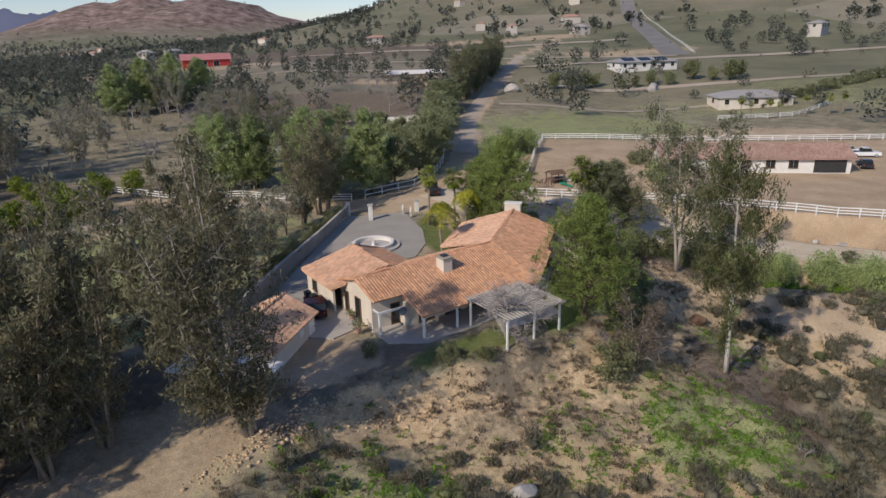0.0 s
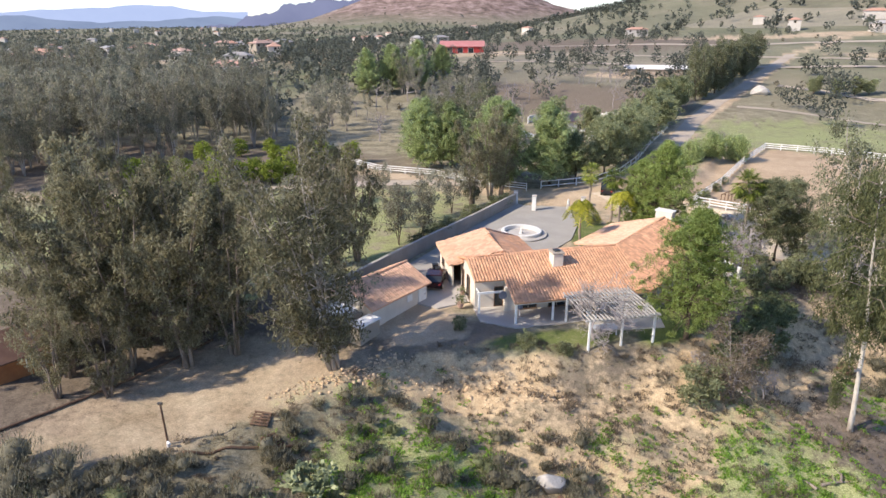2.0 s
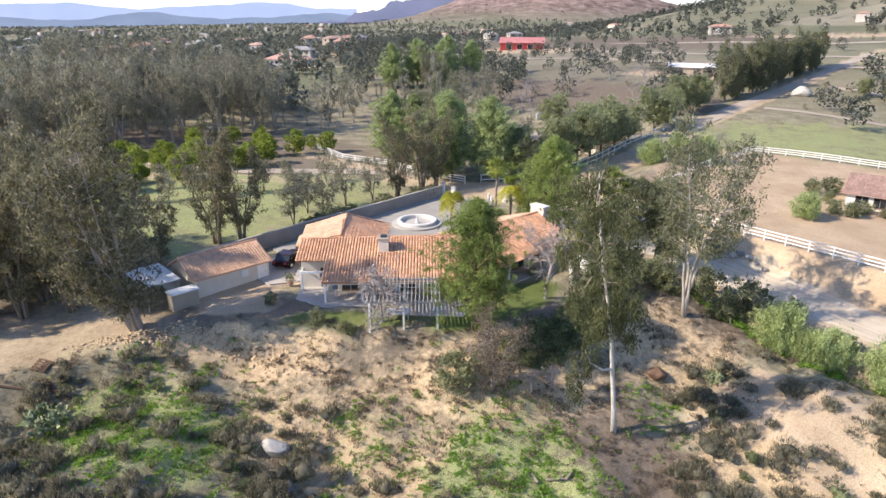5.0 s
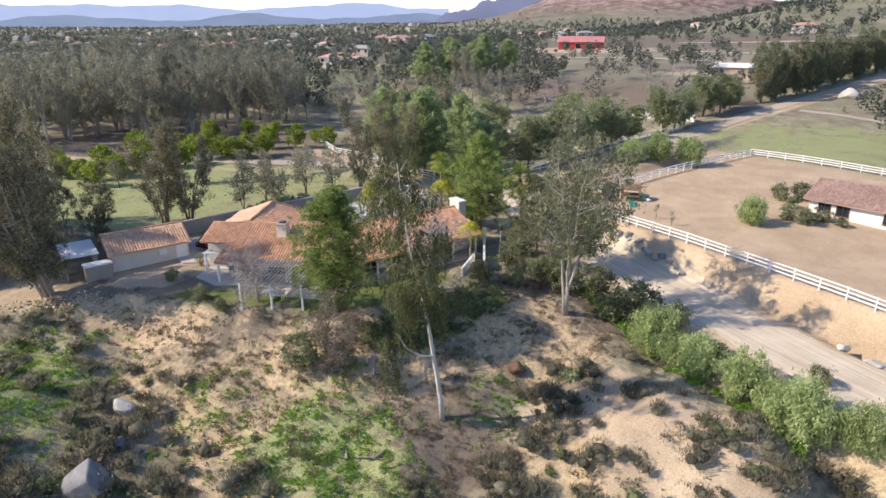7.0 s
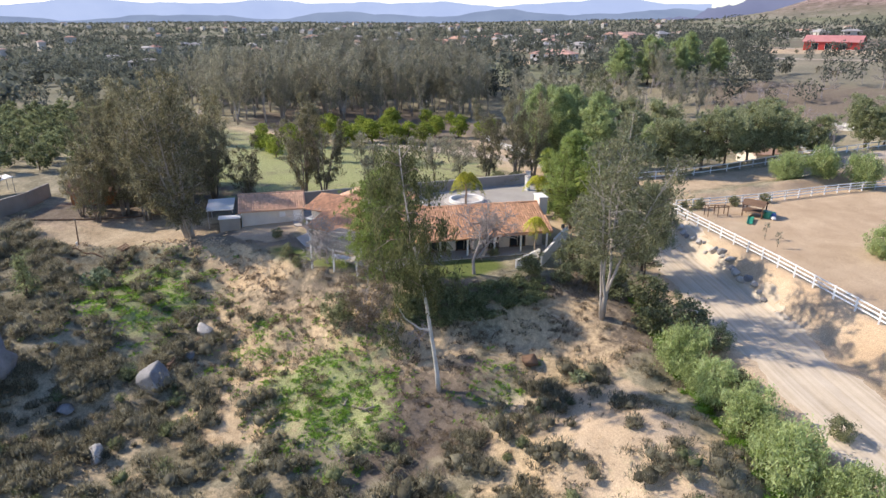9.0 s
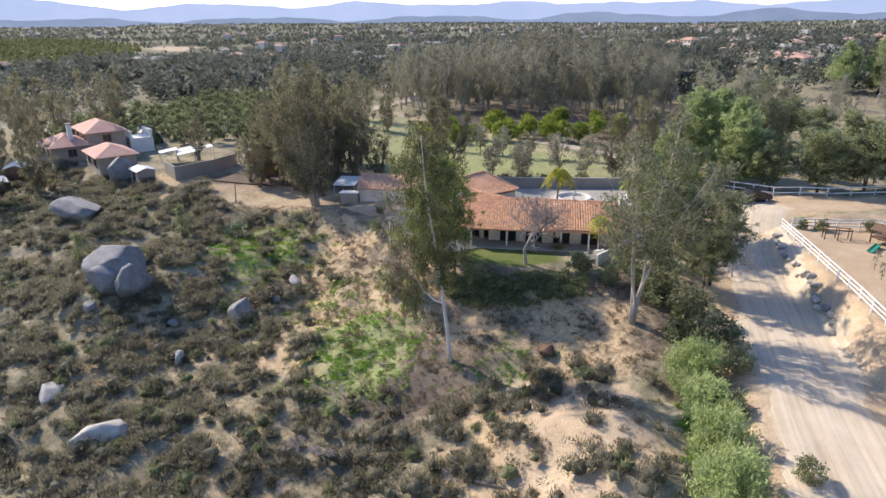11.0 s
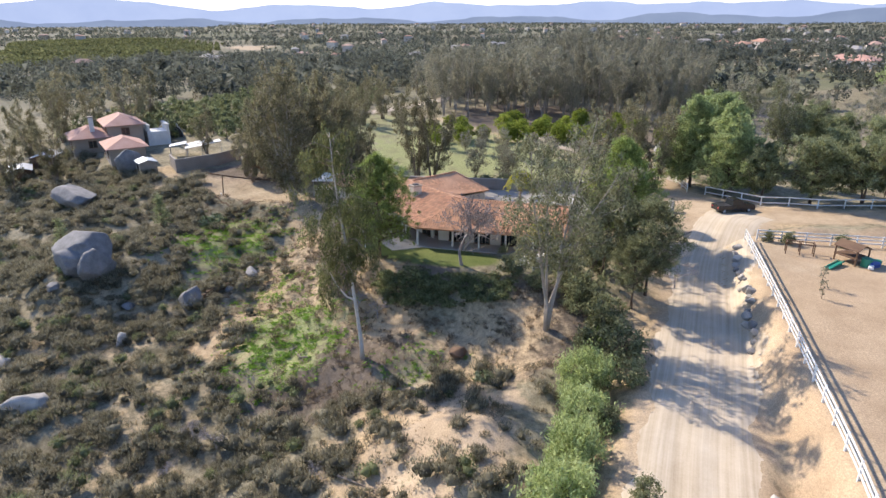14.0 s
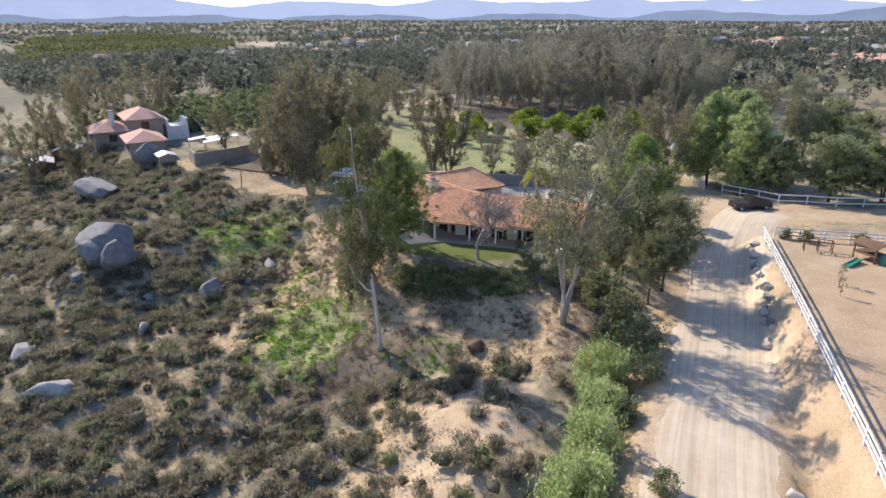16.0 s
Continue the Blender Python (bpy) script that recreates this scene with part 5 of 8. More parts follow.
def palm_form(seed, H, fronds=26, reach=1.5, fan=True, trunk_r=0.2, skirt=True):
    r = np.random.RandomState(seed)
    wood = Mesh()
    pts = [Vector((r.normal() * 0.02 * H * i / 6, r.normal() * 0.02 * H * i / 6, H * i / 6 - (0.2 if i == 0 else 0))) for i in range(7)]
    wood.tube(pts, [trunk_r * (1.3 if i == 0 else 1 - 0.25 * i / 6) for i in range(7)], 9)
    top, parts = np.array(pts[-1]), []
    for k in range(fronds):
        a = k * 2.4 + r.uniform(-0.2, 0.2)
        e = (r.uniform(-0.7, 1.45) if k % 4 else r.uniform(-1.5, -0.8)) if fan else r.uniform(0.0, 1.1)
        out = np.array([math.cos(a), math.sin(a), 0])
        spine = []
        for t in np.linspace(0.05, 1, 9):
            drop = (0.22 if fan else 1.15) * t * t * reach * (1.0 if e > 0 else 0.3)
            spine.append(top + out * reach * t * math.cos(e) + np.array([0, 0, math.sin(e) * reach * t - drop]))
        spine = np.array(spine)
        side = np.cross(out, [0, 0, 1])
        v, f = [], []
        if fan:
            hub = spine[4]
            for q in range(11):
                b = (q / 10 - 0.5) * 3.6
                ax = (spine[8] - spine[4]) / np.linalg.norm(spine[8] - spine[4])
                d = ax * math.cos(b) + side * math.sin(b)
                tip = hub + d * reach * 0.52 + np.array([0, 0, -0.1 * reach])
                w = np.cross(d, [0, 0, 1]) * 0.07
                n = len(v)
                v += [hub, hub + d * reach * 0.3 + w, tip, hub + d * reach * 0.3 - w]
                f.append((n, n + 1, n + 2, n + 3))
            n = len(v)
            v += [spine[0] + side * 0.03, hub, hub - side * 0.02, spine[0] - side * 0.03]
            f.append((n, n + 1, n + 2, n + 3))
        else:
            for i in range(1, 9):
                for sg in (-1, 1):
                    for q in range(2):
                        p0 = spine[i - 1] * (1 - q / 2) + spine[i] * q / 2
                        d = side * sg * 0.9 + out * 0.35 + np.array([0, 0, -0.55])
                        ln = reach * 0.42 * (1 - 0.55 * (i / 8) ** 2)
                        w = (spine[i] - spine[i - 1]) * 0.24
                        n = len(v)
                        v += [p0 - w * 0.5, p0 + d * ln * 0.5 - w * 0.7, p0 + d * ln, p0 + w * 0.6]
                        f.append((n, n + 1, n + 2, n + 3))
        parts.append((np.array(v), np.array(f)))
    return wood, merged(parts)


FAN_PALM = Kind("fan_palm", "fan palm with a shaggy yellow-green head", "palm", BARK_GREY, PALM_GREEN, [lambda s=s: palm_form(s, 8, 54, 1.95, True, 0.2) for s in (111, 112)], 8)
QUEEN_PALM = Kind("queen_palm", "queen palm with bright yellow-green drooping fronds", "palm", BARK_GREY, PALM_LEAF, [lambda s=s: palm_form(s, 6.0, 20, 2.3, False, 0.15) for s in (115, 116)], 6.0)

# the leaning white-barked eucalyptus on the slope
def white_gum():
    wood = Mesh()
    z0 = ground_z(25.3, 51.4)
    t = thing("eucalyptus_tree", "leaning white-trunked eucalyptus with hanging dark foliage", "tree", pose(25.3, 51.4, z0))
    spine = [Vector(p) for p in ((0, 0, -0.4), (-0.12, -0.1, 1.8), (-0.3, -0.3, 3.8), (-0.5, -0.55, 6.0), (-0.7, -0.85, 8.6), (-1.1, -1.2, 11.5), (-1.6, -1.7, 14.5), (-2.0, -2.1, 18.0), (-2.3, -2.3, 21.6))]
    wood.tube(spine, [0.25, 0.20, 0.175, 0.16, 0.14, 0.115, 0.09, 0.06, 0.03], 10)
    r = np.random.RandomState(5)
    limbs, centres = Mesh(), []
    for k in range(34):
        h = 0.52 + 0.47 * (k + r.uniform(0, 1)) / 34
        f = h * 8
        i = min(int(f), 7)
        at = spine[i].lerp(spine[i + 1], f - i)
        a = k * 2.4 + r.uniform(-0.4, 0.4)
        q = r.uniform(0.6, 1.1) * (1.0 + 2.9 * math.sin(math.pi * min(1, max(0.02, h - 0.46) / 0.58)) ** 0.8)
        end = at + Vector((math.cos(a) * q, math.sin(a) * q, r.uniform(-0.9, 0.8)))
        limbs.tube([at, at.lerp(end, 0.55) + Vector((0, 0, 0.6)), end], [0.06, 0.035, 0.012], 5, False)
        for j in range(4):
            mid = np.array(at.lerp(end, 0.4 + 0.2 * j)) + r.normal(size=3) * np.array([0.34, 0.34, 0.3]) - np.array([0, 0, 0.5])
            k2 = r.uniform(0.7, 1.3)
            centres.append(mid[None] + r.normal(size=(int(125 * k2), 3)) * np.array([0.25, 0.25, 0.55]) * k2)
    fork = spine[3]
    wood.tube([fork, fork + Vector((-0.5, -0.8, 0.1)), fork + Vector((-1.2, -1.8, 1.0)), fork + Vector((-1.5, -2.5, 2.4))], [0.12, 0.1, 0.07, 0.03], 6)
    for d in ((-1.4, -2.6, 1.7), (-1.2, -2.2, 0.4), (-1.9, -3.0, 0.4), (-2.0, -3.4, 1.4), (-1.6, -2.6, -0.9), (-1.7, -2.4, -1.9), (-2.2, -3.6, 0.0), (-2.1, -3.3, -1.2), (-1.0, -1.6, 1.6), (-1.6, -2.2, 2.9)):
        centres.append(np.array(fork)[None] + np.array(d)[None] + r.normal(size=(110, 3)) * np.array([0.2, 0.2, 0.5]))
    part("trunk", wood, BARK_PALE, t, local=True, smooth=True)
    part("branchwork", limbs, BARK_GREY, t, "thin grey-brown limbs", local=True, smooth=True)
    part("crown", leaf_sprays(r, np.concatenate(centres), 0.34, 0.085, 1.7), HANGING_LEAF, t, local=True)


white_gum()

# named trees round the house
PINE.plant(11.8, 52.3, 11.6)
PINE.plant(7.6, 81.0, 12.2)
PINE.plant(4.6, 83.5, 9.5)
GUM_OPEN.plant(26.8, 68.9, 19.5, form=0)
BIG_GUM = Kind("eucalyptus_tree", "large many-stemmed eucalyptus with foliage hanging to the ground", "tree", BARK_GUM, GUM_LEAF, gum_forms((15,), stems=7, lean=0.12, low=0.12, radius=2.8, limbs=150, tufts=7, per=26, leaf=(0.34, 0.1), tuft=0.42, trunk_r=0.16, drift=(-1.6, -2.6)), 18)
BIG_GUM.plant(-15.2, 37.4, 21.0, turn=0)
for x, y, h in ((-32.5, 25.5, 9), (-29.4, 27.4, 8), (-31.0, 31.0, 15.5), (-34.2, 28, 14), (-29.4, 36.6, 17), (-29.2, 39.4, 17), (-30.8, 43.5, 14), (-27.2, 33.5, 15), (-24.8, 36.6, 14.5), (-36.8, 36.1, 18), (-38.6, 31.2, 16), (-35.5, 40.2, 16), (-33.6, 33.8, 17.5), (-41.5, 35, 15.5), (-43.5, 40.5, 16), (-39.5, 44.5, 14.5), (-26.4, 56.2, 15), (-25.0, 58.9, 13.5), (-25.3, 47.2, 10), (-20.5, 86.5, 13), (-19, 91.4, 14.5), (-18.3, 94.5, 13.5)):
    GUM.plant(x, y, h)
for x, y, h in ((-23, 66, 7), (-21.5, 70.5, 6), (-24, 78, 7), (-22, 82, 6.5), (-26, 72, 6)):
    SPARSE.plant(x, y, h)
BARE.plant(4.3, 48.9, 9.0)
BARE.plant(14.8, 61.6, 11.5)
HALFDEAD.plant(15.8, 48.6, 6.4)
for x, y, h in ((18.9, 76.2, 9.0), (21.1, 80.1, 9.6), (23.4, 78.0, 7.2)):
    ROADPINE.plant(x, y, h)
for x, y, h in ((-2.5, 85.0, 7.2), (1.0, 82.5, 7.2), (16.9, 75.8, 9.2)):
    FAN_PALM.plant(x, y, h)
QUEEN_PALM.plant(-1.0, 70.2, 6.6)
QUEEN_PALM.plant(2.4, 79.4, 6.0)
QUEEN_PALM.plant(13.9, 70.3, 4.6)
for x, y, h in ((35.2, 70.6, 4.2), (39.8, 69.6, 3.6), (44.2, 67.8, 4.0), (48.8, 65.6, 4.4), (53.0, 66.2, 3.4), (37.6, 69.8, 2.8), (46.6, 67.0, 2.8)):
    PEPPER.plant(x, y, h)
for x, y, h in ((36.0, 74.2, 2.2), (41.0, 71.3, 1.8), (27.5, 74.0, 3.4), (31.8, 74.4, 3.6), (29.8, 72.5, 2.6), (13.4, 46.9, 3.0), (18.2, 72.0, 2.8), (17.8, 66.8, 2.4), (23.2, 73.6, 3.0), (49.0, 71.0, 1.6)):
    BUSH.plant(x, y, h)
rnd = random.Random(4)
# the row along the lane
for x, y, h in ((-8.4, 106.8, 8.0), (-4.2, 111.5, 8.6), (-2.2, 117.5, 8.4), (-1.6, 122.6, 8.8), (-1.2, 128.0, 8.0), (-0.6, 134.5, 8.4)):
    DARKTREE.plant(x, y, h)
for x, y, h in ((-18.6, 100.4, 14.0), (-12.2, 103.2, 13.6), (-23.5, 106.0, 14.2)):
    GREENTREE.plant(x, y, h, label="bright green pine standing at the bend of the lane")
BARE_RED.plant(-21.0, 111.6, 9.0)
GUM_OPEN.plant(-31.0, 121.0, 16.0)
GUM_OPEN.plant(-37.5, 115.0, 15.0)
for k in range(11):
    (BARE_FAR if k % 4 == 2 else DARKTREE).plant(-0.6 + 0.5 * k + rnd.uniform(-2.2, 0.4), 141 + 6.6 * k, rnd.uniform(6.5, 9.5))
for k in range(26):
    y = 214 + 3.4 * k
    GUM_ROW.plant(9.5 + 0.25 * (y - 214) + rnd.uniform(-5.5, 0.4), y, rnd.uniform(11, 18), label="tall dark eucalyptus in a row beside the lane")
# pines and loose trees of the wood north-west of the gate
for x, y, h in ((-38.5, 111, 13), (-33.5, 112.0, 12.5), (-44, 118, 12), (-17, 121, 7.5), (-92, 186, 14), (-86, 192, 15), (-80, 198, 14), (-84, 208, 15), (-77, 214, 13), (-91, 201, 13)):
    GREENTREE.plant(x, y, h)
for x, y, h in ((-29, 131, 7), (-22, 139, 6), (-12, 128, 5.5), (-9, 147, 7), (-33, 142, 8), (-46, 131, 9), (-40, 138, 8), (-15, 160, 7), (-26, 165, 8), (-50, 139, 9)):
    (SPARSE if h < 7 else DARKTREE).plant(x, y, h, label="loose grey-green tree in the paddocks beyond the lane")
for k in range(34):
    x, y = rnd.uniform(-84, -50), rnd.uniform(132, 192)
    (GUM_DRY if k % 3 else BARE_FAR).plant(x, y, rnd.uniform(8, 14) if k % 3 else rnd.uniform(5, 8))
for k in range(26):
    BARE_FAR.plant(rnd.uniform(-48, 2), rnd.uniform(176, 240), rnd.uniform(4, 7.5))
# the eucalyptus grove to the west
GROVE = [(-120, 56), (-98, 64), (-92, 80), (-91, 96), (-82, 106), (-76, 116), (-88, 132), (-116, 146), (-150, 132), (-164, 100), (-160, 66), (-142, 52)]
planted = []
while len(planted) < 150:
    x, y = rnd.uniform(-164, -76), rnd.uniform(52, 146)
    if float(inside(np.array(x), np.array(y), GROVE)) > 0 and all((x - a) ** 2 + (y - b) ** 2 > 9 for a, b in planted):
        edge = 0.75 if rnd.random() < 0.3 else 1.0
        GUM_DRY.plant(x, y, rnd.uniform(14, 19.5) * edge)
        planted.append((x, y))
for x, y, h in ((-34, -17.5, 14), (-36.4, -10.6, 13), (-46.5, 14.1, 9.5), (-64, -8, 15), (-58, -20, 14), (-52, -24, 11), (-44, -31, 10), (-60, -29, 12), (-68, -18, 13), (-78, -32, 14), (-84, -12, 14), (-47, -40, 11), (-62, -44, 13), (-86, 30, 12), (-92, 36, 13), (-84, 42, 13), (-96, 46, 14), (-76, 52, 11)):
    GUM.plant(x, y, h)
# the orchard: loose round trees about the lawn, planted rows beyond
for x, y, h in ((-44, 73, 5.5), (-41, 78, 5), (-39.5, 82, 4.6), (-36.5, 88, 5), (-47, 69, 5), (-52, 62, 4.4), (-49, 66, 4.2), (-56, 70, 4)):
    SPARSE.plant(x, y, h)
for k in range(34):
    x, y = rnd.uniform(-84, -56), rnd.uniform(56, 112)
    if x < -52 - 0.28 * (y - 60) + 12:
        CITRUS.plant(x, y, rnd.uniform(2.6, 4.4))
for x, y, h in ((-58, 103, 4.6), (-62, 99, 4.2), (-54.5, 109, 4.0), (-66, 66, 4.4)):
    CITRUS.plant(x, y, h)
for k in range(120):
    ORCHARD.plant(-62 - 6 * (k % 14) + rnd.uniform(-0.4, 0.4), 26 - 6.0 * (k // 14) + 1.2 * (k % 14) + rnd.uniform(-0.4, 0.4), rnd.uniform(3.4, 4.6))

# ---- scrub: shrubs, weeds and grass nobody could count ----
def round_body():
    """A round body of 20 triangles."""
    bm = bmesh.new()
    bmesh.ops.create_icosphere(bm, subdivisions=1, radius=1)
    bm.verts.index_update()
    v, f = np.array([tuple(p.co) for p in bm.verts]), np.array([[q.index for q in p.verts] for p in bm.faces])
    bm.free()
    return v, f


BALL_V, BALL_F = round_body()


def shrubs(name, label, spots, material, seed, per, leaf, up=0.6, squash=0.65, heart=0.62):
    """Uneven low shrubs: small lumpy hearts under a coat of leaf sprays."""
    r = np.random.RandomState(seed)
    P = np.array(spots)
    z = mesh_z(P[:, 0], P[:, 1])
    out = []
    for (x, y, s), zz in zip(P, z):
        k = max(1 if heart else 3, int(0.8 + 1.1 * s))
        c = r.normal(size=(k, 3)) * np.array([0.26, 0.26, 0.02]) * s * (1 if heart else 2.2)
        R = s * r.uniform(0.42, 0.62, k)
        c += np.array([x, y, zz]) + np.stack([0 * R, 0 * R, R * squash * 0.7], -1)
        if heart:
            v = c[:, None] + BALL_V[None] * (R * heart)[:, None, None] * r.uniform(0.5, 1.25, (k, len(BALL_V), 1)) * np.array([1, 1, squash])
            out.append((v.reshape(-1, 3), (BALL_F[None] + (np.arange(k) * len(BALL_V))[:, None, None]).reshape(-1, 3)))
        n = max(6, int(per * s ** 1.35))
        q = r.randint(0, k, n)
        d = r.normal(size=(n, 3))
        d[:, 2] = np.abs(d[:, 2]) * 1.1 - 0.15
        d /= np.linalg.norm(d, axis=1)[:, None]
        p = c[q] + d * (R[q] * r.uniform(0.66, 1.14, n))[:, None] * np.array([1, 1, squash])
        p[:, 2] = np.maximum(p[:, 2], zz + 0.02)
        way = d + r.normal(size=(n, 3)) * 0.5 + np.array([0, 0, up])
        way /= np.linalg.norm(way, axis=1)[:, None]
        side = np.cross(way, r.normal(size=(n, 3)))
        side /= np.linalg.norm(side, axis=1)[:, None] + 1e-9
        g = r.uniform(0.6, 1.4, n)[:, None]
        L, W = way * leaf[0] * g / 2, side * leaf[1] * g / 2
        out.append((np.stack([p - L - W, p - L * 0.6 + W, p + L], 1).reshape(-1, 3), np.arange(3 * n).reshape(-1, 3)))
    ob = new(name, mesh_of(name, merged(out), material))
    PLACE[ob] = Matrix()
    return tagged(ob, label, "shrubs", kind="stuff")


def strewn(seed, n, x0, x1, y0, y1, s0, s1, keep):
    r = np.random.RandomState(seed)
    x, y, s, q = r.uniform(x0, x1, n), r.uniform(y0, y1, n), s0 + (s1 - s0) * r.beta(1.4, 2.6, n), r.uniform(0, 1, n)
    share = keep(x, y)
    ok = q < share
    return list(zip(x[ok], y[ok], s[ok]))


def off_road(x, y):
    d, _ = along(x, y, ROAD)
    return (d > 6.2) & (inside(x, y, UPLAND) < -1.0) & (inside(x, y, BANK) < -3)


def chaparral_share(x, y):
    west = smooth(40.5, 36, y - 0.06 * x)
    east = smooth(26, 31, x - 0.1 * (y - 50)) * smooth(70, 60, y) * (0.74 - 0.08 * smooth(50, 56, y))
    bare = np.maximum.reduce([0.95 * bell(x, y, -5, 31, 9), 0.6 * bell(x, y, -11, 35, 6), 0.6 * bell(x, y, 3, 38, 5), 0.85 * bell(x, y, 13, 38.5, 7), 0.6 * bell(x, y, 1, 28, 5), 0.95 * bell(x, y, 21.5, 42, 6), 0.5 * bell(x, y, 36, 14, 6), 0.4 * bell(x, y, 12, 36, 4), 0.5 * bell(x, y, -18, 27, 4), 0.6 * bell(x, y, 28, 52, 4), bell(x, y, -10.2, 25.6, 2.2), 0.55 * bell(x, y, 38, 62, 6), 0.4 * bell(x, y, 43, 58, 6)])
    gaps = np.clip(0.86 + 0.45 * lumps(x, y, 9, 41) + 0.3 * lumps(x, y, 3.5, 42), 0.12 + 0.25 * smooth(28, 36, x), 1)
    return np.clip(np.maximum(west, east) * gaps * (1 - bare), 0, 1) * off_road(x, y)


BIG = [(-27, 18, 3.0), (-25.5, 16.5, 2.6), (-24.5, 19, 2.4), (-23, 16, 2.6), (-18.5, 20, 2.2), (-13.5, 22.5, 3.0), (-12, 21.2, 2.6), (1.5, 34.5, 2.2), (5.6, 35.2, 2.0), (6.6, 34.2, 2.4), (-6.0, 36.0, 1.4), (12.8, 33.0, 2.2), (17, 31, 2.4), (33.5, 46, 2.4), (36, 43.5, 2.6), (38, 41.5, 2.6), (34.5, 41, 2.4), (30.5, 44.5, 1.8), (39.5, 46.5, 2.4), (42, 44, 2.4)]
shrubs("chaparral", "dark olive chaparral shrubs scattered over the hillside", strewn(1, 8400, -50, 66, -26, 70, 0.5, 2.5, chaparral_share) + BIG, SCRUB_LEAF, 1, 165, (0.34, 0.06), 1.7, 0.74, 0.6)
shrubs("chaparral", "dark green shrubs among the brown chaparral", strewn(21, 1500, -50, 66, -26, 70, 0.6, 2.0, lambda x, y: 0.55 * chaparral_share(x, y) + 0.2 * smooth(36, 44, x) * off_road(x, y)), DARK_LEAF, 13, 150, (0.24, 0.08), 0.9, 0.85, 0.7)
shrubs("chaparral", "low olive chaparral shrubs on the outer slopes", strewn(11, 5200, -50, 120, -70, 50, 0.7, 2.4, lambda x, y: 0.55 * np.clip(0.7 + 0.4 * lumps(x, y, 9, 41), 0.1, 1) * off_road(x, y) * np.maximum(x > 64, y < -24)), SCRUB_LEAF, 12, 60, (0.4, 0.14), 1.0, 0.62, 0.6)
shrubs("sage_scrub", "grey-brown sage scrub on the sandy slopes", strewn(2, 4200, -30, 64, -14, 72, 0.3, 1.3, lambda x, y: np.clip(0.3 + 0.35 * lumps(x, y, 8, 43) + 0.3 * chaparral_share(x, y), 0, 0.8) * (1 - 0.8 * bell(x, y, 8, 42, 9)) * (1 - 0.95 * bell(x, y, 21.5, 43, 6)) * (1 - 0.95 * bell(x, y, -5, 30, 8)) * off_road(x, y)), SAGE_LEAF, 2, 110, (0.28, 0.07), 0.9, 0.6, 0)


def weed_share(x, y):
    g = np.maximum.reduce([bell(x, y, 20.4, 42.6, 5.4), bell(x, y, -5, 30, 6), 0.35 * bell(x, y, 27, 56, 3), 0.4 * bell(x, y, 9, 40, 4)])
    return np.clip(g * 2.2 * (0.55 + 0.8 * lumps(x, y, 3.5, 45)), 0, 1) * off_road(x, y)


shrubs("green_weeds", "fresh green weeds in low patches", strewn(3, 15000, -16, 40, 20, 62, 0.2, 0.7, weed_share), WEED_LEAF, 3, 90, (0.2, 0.10), 0.3, 0.35, 0)
shrubs("dry_grass", "tufts of dry straw-coloured grass on the bank", strewn(4, 5200, -26, 46, 24, 74, 0.15, 0.55, lambda x, y: np.clip(0.35 + 0.5 * lumps(x, y, 6, 47), 0, 0.9) * (inside(x, y, UPLAND) < 0.5) * (along(x, y, ROAD)[0] > 6)), DRY_GRASS, 4, 70, (0.2, 0.03), 1.4, 0.5, 0)
def brush_share(x, y):
    g = bell(x, y, 8, 46.5, 8) + 0.8 * bell(x, y, -1, 43, 6) + bell(x, y, 14, 44, 6) + bell(x, y, 27, 49.5, 5) + bell(x, y, 17, 56, 6) + 0.7 * bell(x, y, 24, 69, 7) + 0.6 * bell(x, y, -8, 35, 8) + 0.4 * bell(x, y, -20, 24, 9)
    return np.clip(g * (0.75 + 0.5 * lumps(x, y, 5, 48)), 0, 0.95) * (along(x, y, ROAD)[0] > 6.2) * (inside(x, y, UPLAND) < 0.3)


shrubs("dead_brush", "grey-brown dead brush on the steep bank", strewn(5, 8000, -28, 36, 18, 76, 0.25, 0.85, brush_share), DEAD_LEAF, 5, 130, (0.27, 0.045), 1.0, 0.65, 0)


ivy = []
iv = random.Random(8)
for k in range(210):
    a = iv.random() * 3
    line = [(14.6, 53.2), (16.2, 56.5), (18.0, 61.0), (19.6, 66.5)]
    i = min(int(a), 2)
    px, py = line[i][0] + (line[i + 1][0] - line[i][0]) * (a - i), line[i][1] + (line[i + 1][1] - line[i][1]) * (a - i)
    ivy.append((px + iv.uniform(-0.6, 2.6), py - iv.uniform(-0.4, 1.2), iv.uniform(0.5, 1.5)))
shrubs("bank_shrubs", "dark green shrubs on the bank below the lawn", ivy, DARK_LEAF, 9, 130, (0.24, 0.10), 0.5, 0.6, 0.5)


